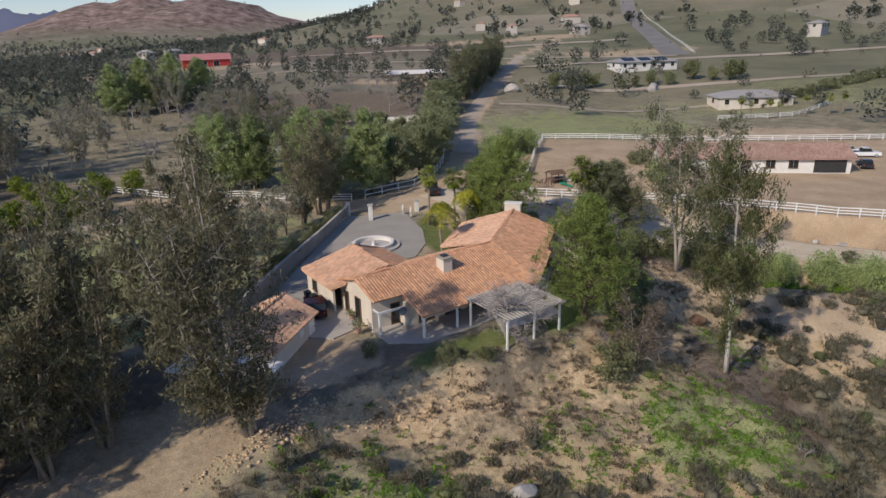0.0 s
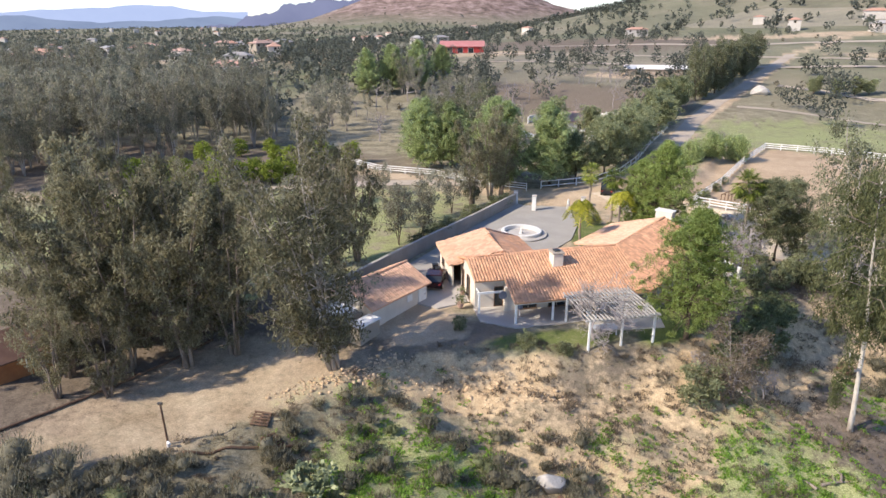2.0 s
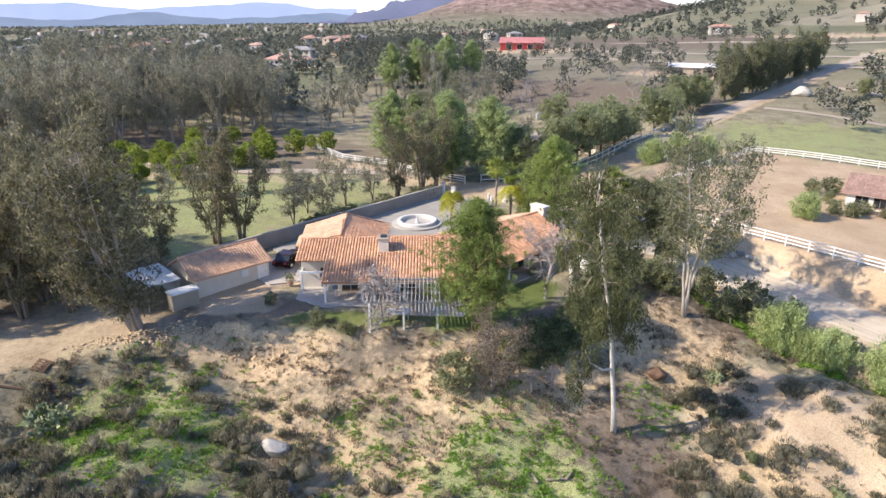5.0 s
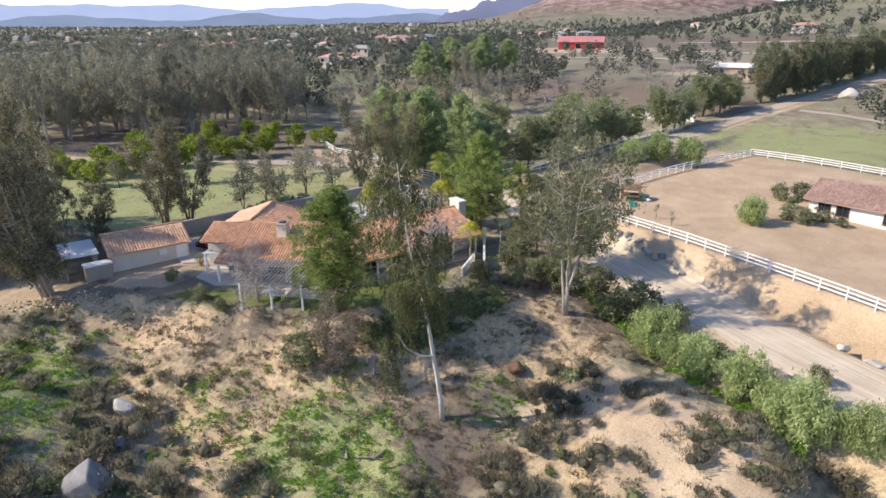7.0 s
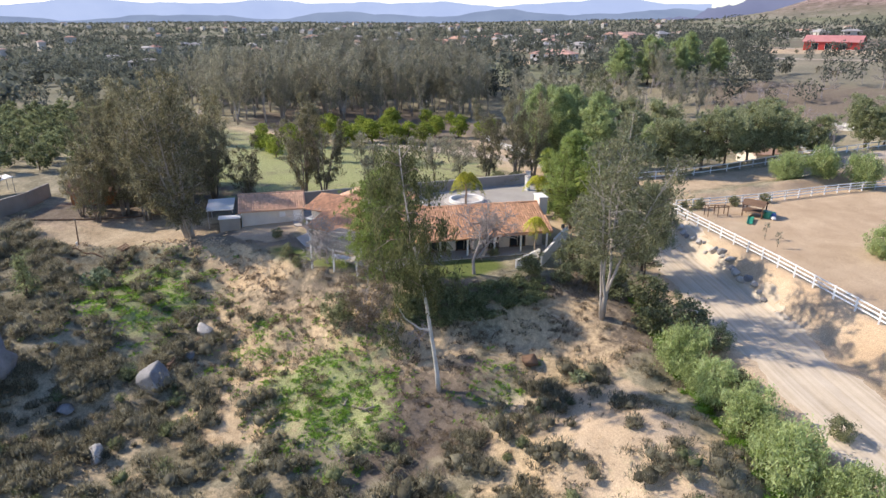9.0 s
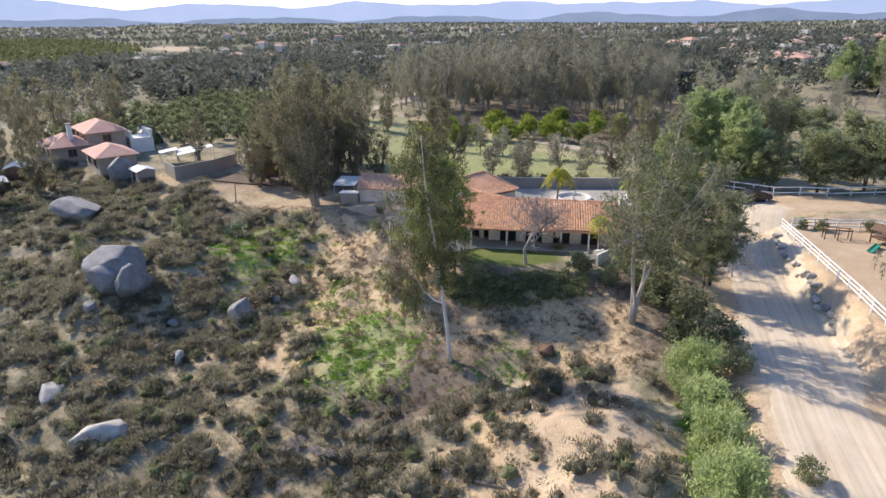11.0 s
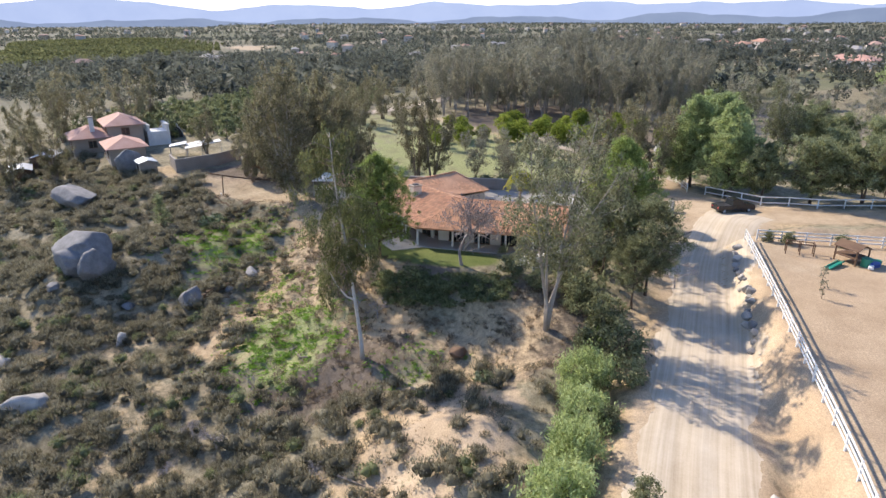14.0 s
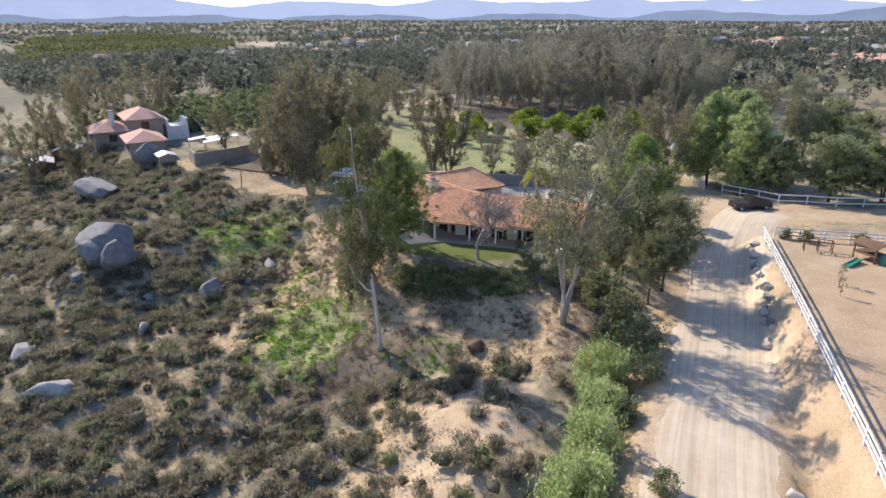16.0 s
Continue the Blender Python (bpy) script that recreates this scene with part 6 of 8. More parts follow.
def clods():
    """Broken earth and stones at the foot of the cut bank."""
    r = np.random.RandomState(77)
    line = [(-17.0, 32.5), (-13.6, 36.6), (-10.6, 40.0), (-6.0, 41.6), (0.0, 42.8), (5.0, 43.4)]
    n = 700
    u = r.beta(1.1, 1.3, n) * (len(line) - 1)
    i = np.minimum(u.astype(int), len(line) - 2)
    P = np.array(line)
    p = P[i] + (P[i + 1] - P[i]) * (u - i)[:, None] + r.normal(size=(n, 2)) * np.array([0.7, 0.6])
    z = mesh_z(p[:, 0], p[:, 1])
    s = 0.05 + 0.2 * r.beta(1.2, 3.8, n)
    v = BALL_V[None] * r.uniform(0.65, 1.25, (n, len(BALL_V), 1)) * s[:, None, None] * np.array([1.2, 1.0, 0.8]) + np.stack([p[:, 0], p[:, 1], z + s * 0.3], -1)[:, None]
    f = BALL_F[None] + (np.arange(n) * len(BALL_V))[:, None, None]
    ob = new("clods", mesh_of("clods", (v.reshape(-1, 3), f.reshape(-1, 3)), CLOD))
    PLACE[ob] = Matrix()
    tagged(ob, "broken orange earth clods at the foot of the cut bank", "rubble", kind="stuff")


clods()
shrubs("hedge_plants", "green groundcover along the road edge", [(26 + 24 * k / 110 + rnd.uniform(-0.4, 0.4), 74.2 - 10.6 * k / 110 + rnd.uniform(-0.5, 0.5), rnd.uniform(0.5, 1.2)) for k in range(110)], WEED_LEAF, 6, 90, (0.18, 0.07))

# ---- far woods ----
def far_woods(name, label, spots, material, seed, per, size):
    """Small trees a long way off: each a ragged crown of leaf sprays."""
    r = np.random.RandomState(seed)
    P = np.array(spots)
    z = mesh_z(P[:, 0], P[:, 1])
    n = len(P)
    u = r.normal(size=(n, per, 3))
    u /= np.linalg.norm(u, axis=2)[:, :, None]
    u *= r.uniform(0.25, 1, (n, per, 1)) ** 0.5
    h, w = P[:, 2][:, None], P[:, 3][:, None]
    c = np.stack([P[:, 0][:, None] + u[:, :, 0] * w, P[:, 1][:, None] + u[:, :, 1] * w, z[:, None] + h * 0.55 + u[:, :, 2] * h * 0.45], -1).reshape(-1, 3)
    v, f = leaf_sprays(r, c, 1.0, 0.6, 0.1)
    k = (np.repeat(np.minimum(P[:, 2], 9), per) * size)[:, None, None]
    v = (v.reshape(-1, 3, 3) - c[:, None]) * k + c[:, None]
    ob = new(name, mesh_of(name, (v.reshape(-1, 3), f), material))
    PLACE[ob] = Matrix()
    return tagged(ob, label, "trees", kind="stuff")


CITRUS_HILL = [(-345, -218), (-400, -162), (-660, -177), (-1000, -264), (-1180, -520), (-1060, -640), (-560, -350)]


def far_spots(seed, n, keep, lo, hi, b0=-128, b1=48):
    r = np.random.RandomState(seed)
    d = 150 * (24 ** (r.uniform(0, 1, n) ** 0.8))
    b = r.uniform(radians(b0), radians(b1), n)
    x, y = d * np.sin(b) + 10, d * np.cos(b) + 40
    q = r.uniform(0, 1, n)
    ok = (q < keep(x, y, d)) & (inside(x, y, CITRUS_HILL) < 0)
    h = r.uniform(lo, hi, n)
    w = h * r.uniform(0.28, 0.6, n)
    return np.stack([x, y, h, w], -1)[ok]


def valley_plots():
    """Where the valley's houses stand."""
    r, out = random.Random(12), []
    while len(out) < 170:
        d, b = 330 * (8 ** r.random()), radians(r.uniform(-126, 34))
        x, y = d * math.sin(b) + 10, d * math.cos(b) + 40
        if b > radians(-26) and r.random() < 0.6:
            continue
        if math.hypot(x + 122, y - 356) < 70 or math.hypot(x - 100, y - 330) < 60 or (-26 < math.degrees(b) < 16 and d < 430) or granite(np.array([x]), np.array([y]))[0] > 6:
            continue
        if math.hypot((x + 740) / 480, (y + 340) / 260) > 1:
            out.append((x, y, d))
    while len(out) < 225:
        d, b = r.uniform(300, 1000), radians(r.uniform(-72, -38))
        out.append((d * math.sin(b) + 10, d * math.cos(b) + 40, d))
    return out


PLOTS = valley_plots()


def wooded(x, y, d):
    g = 0.52 + 0.6 * lumps(x, y, 260, 51) + 0.45 * lumps(x, y, 70, 52) - 0.12 * smooth(400, 900, d)
    open_ = np.maximum.reduce([bell(x, y, 70, 190, 75), bell(x, y, 40, 120, 42), bell(x, y, 120, 260, 90) * 0.9, bell(x, y, 20, 420, 60) * 0.7, bell(x, y, 160, 520, 160) * 0.7])
    open_ = np.maximum.reduce([open_, bell(x, y, -110, 340, 60), bell(x, y, 60, 430, 90) * 0.8, bell(x, y, -230, 420, 90) * 0.6, bell(x, y, -190, 240, 40), bell(x, y, -440, 60, 120) * 0.7])
    open_ = np.maximum(open_, np.minimum(1.05, 1.6 * bell(x, y, -700, -285, 250)))
    for px, py, pd in PLOTS:
        k = (16 + 0.02 * pd) / pd
        open_ = np.maximum(open_, 1.05 * bell(x, y, px * (1 - k), py * (1 - k), 17 + 0.012 * pd))
    lane = along(x, y, LANE)[0] < 9
    hill = granite(x, y) > 14
    g = np.clip(g, 0.05, 1) * (1 - 0.82 * smooth(-0.75, -0.35, np.arctan2(x - 10, y - 40)) * smooth(1300, 600, d))
    return g * np.clip(1 - 0.95 * open_, 0, 1) * (~lane) * np.where(hill, 0.12, 1.0)


def near_and_far(spots, label, material, seed, per, size):
    """The nearer trees in finer leaf than those far off."""
    d = np.hypot(spots[:, 0] - 10, spots[:, 1] - 40)
    far_woods("far_trees", label + " a few fields away", spots[d < 460], material, seed, per * 5, size * 0.42)
    far_woods("far_trees", label + " far across the valley", spots[d >= 460], material, seed + 10, per, size)


near_and_far(far_spots(1, 24000, lambda x, y, d: wooded(x, y, d) * np.where(d > 500, 1.0, 0.95), 3.5, 9), "mixed green trees and gardens", FAR_LEAF, 1, 40, 0.30)
near_and_far(far_spots(7, 3600, lambda x, y, d: np.clip(0.2 + 0.6 * lumps(x, y, 90, 58), 0, 1) * (d > 420) * (granite(x, y) < 14), 4, 9, -24, 44), "rounded green trees on the northern slopes", FAR_LEAF, 6, 44, 0.32)
near_and_far(far_spots(2, 9000, lambda x, y, d: wooded(x, y, d) * np.where(d > 500, 0.9, 0.9), 5, 12), "grey-green eucalyptus and scrub", FAR_LEAF, 2, 44, 0.27)
far_woods("far_scrub", "low brown scrub over the valley floor", far_spots(3, 11000, lambda x, y, d: np.clip(0.45 + 0.5 * lumps(x, y, 120, 55), 0, 1) * (1 - 0.75 * smooth(-0.75, -0.3, np.arctan2(x - 10, y - 40)) * smooth(1500, 700, d)) * (along(x, y, LANE)[0] > 9) * (1 - 0.95 * bell(x, y, 60, 185, 70)) * (1 - bell(x, y, 40, 120, 42)) * (1 - np.minimum(1, 1.6 * bell(x, y, -700, -285, 250))), 1.2, 3.4), SAGE_LEAF, 3, 26, 0.36)
far_woods("far_trees", "mixed grey-green trees round the western gardens", far_spots(5, 9000, lambda x, y, d: np.clip(0.55 + 0.75 * lumps(x, y, 150, 57), 0.05, 1) * np.clip(0.25 + 1.4 * wooded(x, y, d), 0, 1) * (1 - 0.9 * bell(x, y, -430, -130, 45)) * (1 - 0.9 * bell(x, y, -330, -75, 35)) * (1 - np.minimum(1, 1.5 * bell(x, y, -700, -280, 230))) * (1 - 0.6 * smooth(300, 200, d)), 5, 10, -128, -38), FAR_LEAF, 5, 26, 0.36)
far_woods("far_trees", "dark tree cover of the far valley", far_spots(11, 15000, lambda x, y, d: np.clip(0.75 + 0.8 * lumps(x, y, 300, 59), 0.1, 1) * smooth(600, 900, d) * (granite(x, y) < 14) * (1 - np.minimum(1, 1.5 * bell(x, y, -700, -280, 230))), 6, 11, -128, -6), FAR_LEAF, 12, 16, 0.42)
# the citrus groves on the western rise, in rows
gr = np.random.RandomState(19)
rows, along_row = np.meshgrid(np.arange(-60, 60), np.arange(-70, 70))
turn = radians(17)
qx = -760 + 8.8 * along_row * math.cos(turn) - 9.4 * rows * math.sin(turn)
qy = -380 + 8.8 * along_row * math.sin(turn) + 9.4 * rows * math.cos(turn)
kept = (inside(qx, qy, CITRUS_HILL) > 2) & (gr.uniform(size=qx.shape) < 0.95) & (along_row % 17 != 0)
qx, qy = qx[kept], qy[kept]
groves = np.stack([qx + gr.uniform(-0.7, 0.7, len(qx)), qy + gr.uniform(-0.7, 0.7, len(qx)), gr.uniform(4.4, 5.6, len(qx)), gr.uniform(3.2, 4.2, len(qx))], -1)
far_woods("far_grove", "dark green citrus groves in rows on the western rise", groves, HANGING_LEAF, 4, 44, 0.5)

# ---- fences ----
def fence(name, line, label, rails=3, height=1.3, gap=2.45, material=WHITE, group="paddock fences"):
    x0, y0 = line[0]
    t = thing(name, label, "fence", pose(x0, y0, ground_z(x0, y0)), group)
    pts, left = [], 0.0
    for (ax, ay), (bx, by) in zip(line, line[1:]):
        L = math.hypot(bx - ax, by - ay)
        n = max(1, round(L / gap))
        pts += [(ax + (bx - ax) * k / n, ay + (by - ay) * k / n) for k in range(n)]
    pts.append(line[-1])
    base = PLACE[t].translation
    post_mesh = mesh_of("post", Mesh().box(0, 0, height / 2 - 0.1, 0.14, 0.14, height + 0.3, 0, 0.02), material)
    zs = [ground_z(x, y) for x, y in pts]
    for (x, y), z in zip(pts, zs):
        p = new("post", post_mesh)
        p.parent = t
        p.location = (x - base.x, y - base.y, z - base.z)
    for (a, za), (b, zb) in zip(zip(pts, zs), zip(pts[1:], zs[1:])):
        dx, dy = b[0] - a[0], b[1] - a[1]
        L = math.hypot(dx, dy)
        ox, oy = dy / L * 0.03, -dx / L * 0.03
        for k in range(rails):
            h = height * (0.34 + 0.62 * k / max(rails - 1, 1)) - 0.07
            m = Mesh()
            q = [(a[0] + ox, a[1] + oy), (b[0] + ox, b[1] + oy), (b[0] - ox, b[1] - oy), (a[0] - ox, a[1] - oy)]
            zz = [za, zb, zb, za]
            m.add([(px, py, pz + h) for (px, py), pz in zip(q, zz)] + [(px, py, pz + h + 0.14) for (px, py), pz in zip(q, zz)], [(3, 2, 1, 0), (4, 5, 6, 7)] + [(i, (i + 1) % 4, 4 + (i + 1) % 4, 4 + i) for i in range(4)])
            part("rail", m, material, t)
    return t


fence("rail_fence", [(66, 77.3), (51, 82.4), (34, 87.6), (20, 92.1), (11.1, 94.9)], "white three-rail fence along the paddock bank")
fence("rail_fence", [(11.3, 96.2), (15, 108.5), (19, 127), (23.8, 145.4)], "white rail fence beside the shaded lane")
fence("rail_fence", [(23.8, 145.6), (60, 141.5), (98, 137.5), (135, 134)], "white rail fence between paddock and green field", gap=3.0)
fence("rail_fence", [(-13, 100.5), (-5, 105), (-1.5, 111), (0.2, 121), (1.2, 140), (3.2, 165)], "white rail fence under the lane trees", gap=3.0, rails=2)
fence("rail_fence", [(-15, 98.5), (-24, 99.5), (-34, 104), (-46, 104), (-62, 112)], "white rail fence at the edge of the wood", gap=3.0)

# ---- boulders ----
def boulder(name, x, y, size, seed, material, label, sink=0.25, turn=0.0, crack=0.0, z=None, group="boulders"):
    r = np.random.RandomState(seed)
    bm = bmesh.new()
    bmesh.ops.create_icosphere(bm, subdivisions=4, radius=1)
    ofs = Vector(r.uniform(-50, 50, 3))
    cuts = [(Vector(r.normal(size=3)).normalized(), r.uniform(0.55, 0.85)) for _ in range(12)]
    for v in bm.verts:
        n = v.co.normalized()
        k = 1 + 0.22 * noise.noise(n * 1.4 + ofs) + 0.08 * noise.noise(n * 4 + ofs) + 0.03 * noise.noise(n * 11 + ofs) + 0.012 * noise.noise(n * 27 + ofs)
        p = n * k
        for c, d in cuts:
            over = p.dot(c) - d
            if over > 0:
                p -= c * over * 0.93
        v.co = Vector((p.x * size[0], p.y * size[1], p.z * size[2]))
    bmesh.ops.rotate(bm, verts=bm.verts, matrix=Matrix.Rotation(radians(turn), 3, "Z"))
    zz = (ground_z(x, y) if z is None else z) + size[2] * (1 - 2 * sink)
    bmesh.ops.translate(bm, verts=bm.verts, vec=Vector((x, y, zz)))
    data = bpy.data.meshes.new(name)
    bm.to_mesh(data)
    bm.free()
    data.materials.append(material)
    for p in data.polygons:
        p.use_smooth = True
    ob = new(name, data)
    PLACE[ob] = Matrix()
    return tagged(ob, label, "rock", group)


boulder("boulder", -34.6, 3.8, (2.6, 2.4, 3.0), 16, ROCK, "tall domed grey boulder below the villa", 0.2, 30)
boulder("boulder", 4.3, 15.4, (2.9, 3.8, 3.3), 1, ROCK, "huge split grey granite boulder among scrub", 0.22, 10)
boulder("boulder", 6.5, 17.2, (2.3, 2.7, 2.3), 14, ROCK, "split-off half of a huge grey granite boulder", 0.25, 80)
boulder("boulder", 6.6, 14.2, (2.1, 2.1, 2.4), 2, ROCK, "broken grey granite slab leaning on a larger boulder", 0.25, 50)
boulder("boulder", 9.9, 13.4, (0.9, 0.8, 0.7), 15, ROCK, "grey granite block broken from a larger boulder", 0.25, 10)
boulder("boulder", -16.6, 3.2, (4.6, 2.8, 2.0), 3, ROCK, "long flat-topped grey boulder near the track", 0.25, 60)
boulder("boulder", 10.2, 29.5, (1.9, 1.6, 1.5), 4, ROCK, "rounded grey boulder half covered by scrub", 0.25)
boulder("boulder", 3.85, 35.3, (1.3, 0.85, 1.0), 5, ROCK_PALE, "pale flat-faced boulder on the slope", 0.25)
boulder("boulder", 17.2, 24.2, (0.85, 0.75, 0.9), 6, ROCK_PALE, "small upright white boulder", 0.25)
boulder("boulder", 28.8, 20.6, (1.5, 3.1, 1.5), 7, ROCK_PALE, "long pale boulder with a rounded back", 0.3, 8)
boulder("boulder", 10.5, 22.0, (0.9, 0.8, 0.5), 8, ROCK, "low grey boulder in the scrub", 0.3)
boulder("boulder", 22.0, 13.5, (1.6, 1.3, 0.9), 9, ROCK_PALE, "pale boulder at the edge of a clearing", 0.3)
boulder("boulder", 7.0, 33.2, (0.6, 0.5, 0.4), 10, ROCK, "small grey boulder in the scrub", 0.3)
boulder("boulder", 32.4, 43.3, (0.35, 0.3, 0.3), 12, ROCK_PALE, "small white stone in the scrub", 0.3)
boulder("boulder", 35.0, 46.5, (0.4, 0.3, 0.2), 13, ROCK_PALE, "small white stone in the scrub", 0.3)
for k in range(22):
    a = k / 21
    x, y = 12.5 + 20 * a + rnd.uniform(-0.3, 0.3), 93.6 - 7.2 * a + rnd.uniform(-0.4, 0.4)
    s = rnd.uniform(0.35, 0.75)
    boulder("edge_stone", x, y - 0.4, (s, s * 0.85, s * 0.7), 40 + k, ROCK_PALE if k % 3 else ROCK, "rounded grey stone set along the road edge", 0.3, rnd.uniform(0, 180), group="road edge stones")
boulder("edge_stone", 49.5, 79.0, (0.75, 0.45, 0.4), 70, ROCK_PALE, "white boulder beside the dirt road", 0.25, 30, group="road edge stones")
boulder("edge_stone", 52.0, 77.6, (0.9, 0.5, 0.4), 71, ROCK_PALE, "white boulder beside the dirt road", 0.25, 10, group="road edge stones")
# ---- neighbouring buildings ----
def add_windows(t, side, spots, length, width, z0, z1, wide=1.2):
    """Windows along a long side (+1 or -1) of a gabled block, by share of its length."""
    y = side * width / 2
    p, q = on(t, -length / 2, y, 0), on(t, length / 2, y, 0)
    if side > 0:
        p, q = q, p
    base = PLACE[t].translation.z
    for s in spots:
        window_in(t, p[:2], q[:2], s, wide, base + z0, base + z1, 0.05, 2, BROWN_WOOD)


def neighbour_house():
    cx, cy = 56.2, 113.5
    z = ground_z(cx, cy)
    t = gable_block("house", "long cream ranch house with a brown tile roof", cx, cy, z, 31.6, 9, 2.6, 1.7, -9.5, WHITE_WALL, TILE_BROWN, "house", 0.7, 31)
    add_windows(t, -1, (0.06, 0.13, 0.3, 0.45, 0.58, 0.70), 31.6, 9, 0.8, 2.1, 1.5)
    # no real opening: a solid dark panel paints the carport bay's shade
    p, q = on(t, 9.8, -4.56, 0), on(t, 14.9, -4.56, 0)
    part("carport_opening", wall_panel(Mesh(), p[:2], q[:2], z, z + 2.4, 0.12), DARK, t, "dark panel standing in for the shade inside the carport bay")
    return t


neighbour_house()


def red_barn():
    cx, cy = -122, 356
    z = ground_z(cx, cy)
    t = gable_block("barn", "large red barn with a red metal roof", cx, cy, z, 24, 13, 3.8, 2.6, 22, RED_PAINT, RED_ROOF, "barn", 0.8)
    for s in (0.2, 0.45, 0.7):
        p, q = on(t, -12, -6.5, 0), on(t, 12, -6.5, 0)
        window_in(t, p[:2], q[:2], s, 3.0, z + 0.1, z + 2.9, 0.06, 2, WHITE, "barn_door")


red_barn()


def hip_block(name, label, cx, cy, z, length, width, wall_h, rise, turn, wall_mat, roof_mat, category, over=0.5, windows=0):
    """A building under a hipped roof."""
    t = thing(name, label, category, pose(cx, cy, z, 0, 0, turn))
    L, W = length / 2, width / 2
    m = Mesh().box(0, 0, wall_h / 2 - 3, length, width, wall_h + 6)
    part("wall", m, wall_mat, t, local=True)
    a, b, h = L + over, W + over, wall_h + 0.03
    r = max(L - W, 0.2)
    m = Mesh()
    m.add([(-a, -b, h), (a, -b, h), (a, b, h), (-a, b, h), (-r, 0, h + rise), (r, 0, h + rise), (-a, -b, h - 0.15), (a, -b, h - 0.15), (a, b, h - 0.15), (-a, b, h - 0.15)],
          [(0, 1, 5, 4), (1, 2, 5), (2, 3, 4, 5), (3, 0, 4), (0, 6, 7, 1), (1, 7, 8, 2), (2, 8, 9, 3), (3, 9, 6, 0), (9, 8, 7, 6)])
    part("roof", m, roof_mat, t, local=True)
    k = max(1, int(length / 4))
    for side in (-1, 1):
        y = side * W
        p, q = on(t, -L, y, 0), on(t, L, y, 0)
        if side > 0:
            p, q = q, p
        for i in range(windows and k):
            window_in(t, p[:2], q[:2], (i + 0.5) / k, 1.2, z + wall_h - 1.9, z + wall_h - 0.6, 0.05, 2, BROWN_WOOD)
    for side in (-1, 1):
        p, q = on(t, side * L, -W, 0), on(t, side * L, W, 0)
        if side < 0:
            p, q = q, p
        if windows:
            window_in(t, p[:2], q[:2], 0.5, 1.4, z + wall_h - 1.9, z + wall_h - 0.6, 0.05, 2, BROWN_WOOD)
    return t


def pink_house():
    z = 19.4
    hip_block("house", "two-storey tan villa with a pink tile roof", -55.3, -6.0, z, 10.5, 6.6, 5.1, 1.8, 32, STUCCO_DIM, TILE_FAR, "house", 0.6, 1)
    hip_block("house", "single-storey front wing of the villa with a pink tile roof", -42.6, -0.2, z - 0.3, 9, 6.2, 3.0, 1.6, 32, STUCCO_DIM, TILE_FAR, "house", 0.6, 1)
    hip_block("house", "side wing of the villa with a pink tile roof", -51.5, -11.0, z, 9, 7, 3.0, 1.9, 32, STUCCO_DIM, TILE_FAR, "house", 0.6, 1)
    c = thing("chimney_stack", "slender white chimney stack of the villa", "chimney", pose(-49.5, -9.2, z))
    part("shaft", Mesh().box(0, 0, 3.3, 0.8, 0.8, 7.0, 32, 0.04), WHITE_WALL, c, local=True)
    part("cap", Mesh().box(0, 0, 6.9, 1.05, 1.05, 0.2, 32, 0.05), STUCCO_DIM, c, local=True)
    c = thing("terrace", "white walled terrace with a row of capped pillars", "terrace", pose(-56.5, 0.6, z, 0, 0, 32))
    part("wall", Mesh().box(0, 0, 1.4, 5.0, 4.4, 3.6, 0, 0.05), WHITE_WALL, c, local=True)
    for px in (-2.2, -0.7, 0.8, 2.2):
        for py in (-1.9, 1.9):
            pl = part("pillar", Mesh().box(px, py, 3.8, 0.5, 0.5, 1.4, 0, 0.04), WHITE_WALL, c, local=True)
            part("cap", Mesh().box(px, py, 4.58, 0.72, 0.72, 0.18, 0, 0.04), WHITE_WALL, pl, local=True)
    c = thing("hoop_shed", "dark rounded hoop shed behind the villa", "shed", pose(-66, -0.5, ground_z(-66, -0.5), 0, 0, 25))
    n = 14
    arc = [(math.cos(math.pi * k / n) * 2.6, math.sin(math.pi * k / n) * 2.9) for k in range(n + 1)]
    pts = [(x, py, pz) for x in (-3.5, 3.5) for py, pz in arc]
    part("shell", Mesh().add(pts, [(k, k + 1, n + 2 + k, n + 1 + k) for k in range(n)] + [tuple(range(n, -1, -1)), tuple(range(n + 1, 2 * n + 2))]), DARK, c, local=True)
    for x in (-3.5, 0, 3.5):
        part("hoop", Mesh().tube([(x, py * 1.02, pz * 1.02) for py, pz in arc], [0.07] * (n + 1), 6), SHEET, c, local=True)
    m = Mesh()
    for p, q in (((-37.4, 10.4), (-32.6, 13.2)), ((-32.6, 13.2), (-38.2, 18.8)), ((-38.2, 18.8), (-43, 21.5))):
        wall_panel(m, p, q, 17.5, 21.1, 0.3)
    solid("wall_yard", m, BLOCK, "grey block retaining wall below the villa", "wall", kind="structure")
    s = gable_block("shed", "small tan garden shed below the villa", -32.4, 8.0, ground_z(-32.4, 8.0), 3.4, 2.8, 2.1, 0.4, 35, STUCCO_DIM, SHEET, "shed", 0.25)
    add_windows(s, -1, (0.5,), 3.4, 2.8, 0.1, 1.9, 0.9)
    for k, (x, y, a) in enumerate(((-45.5, 9.0, 20), (-46.5, 12.0, 25), (-47.5, 15.0, 25), (-43.8, 12.6, 15))):
        b = thing("skylight_frame", "white slatted lean-to roof panel behind the villa", "roof panel", pose(x, y, ground_z(x, y), 0, 0, a), "lean-to panels")
        part("panel", Mesh().slab([(-1.3, -1.6, 2.0), (1.3, -1.6, 2.0), (1.3, 1.6, 2.5), (-1.3, 1.6, 2.5)], 0.08), WHITE, b, local=True)
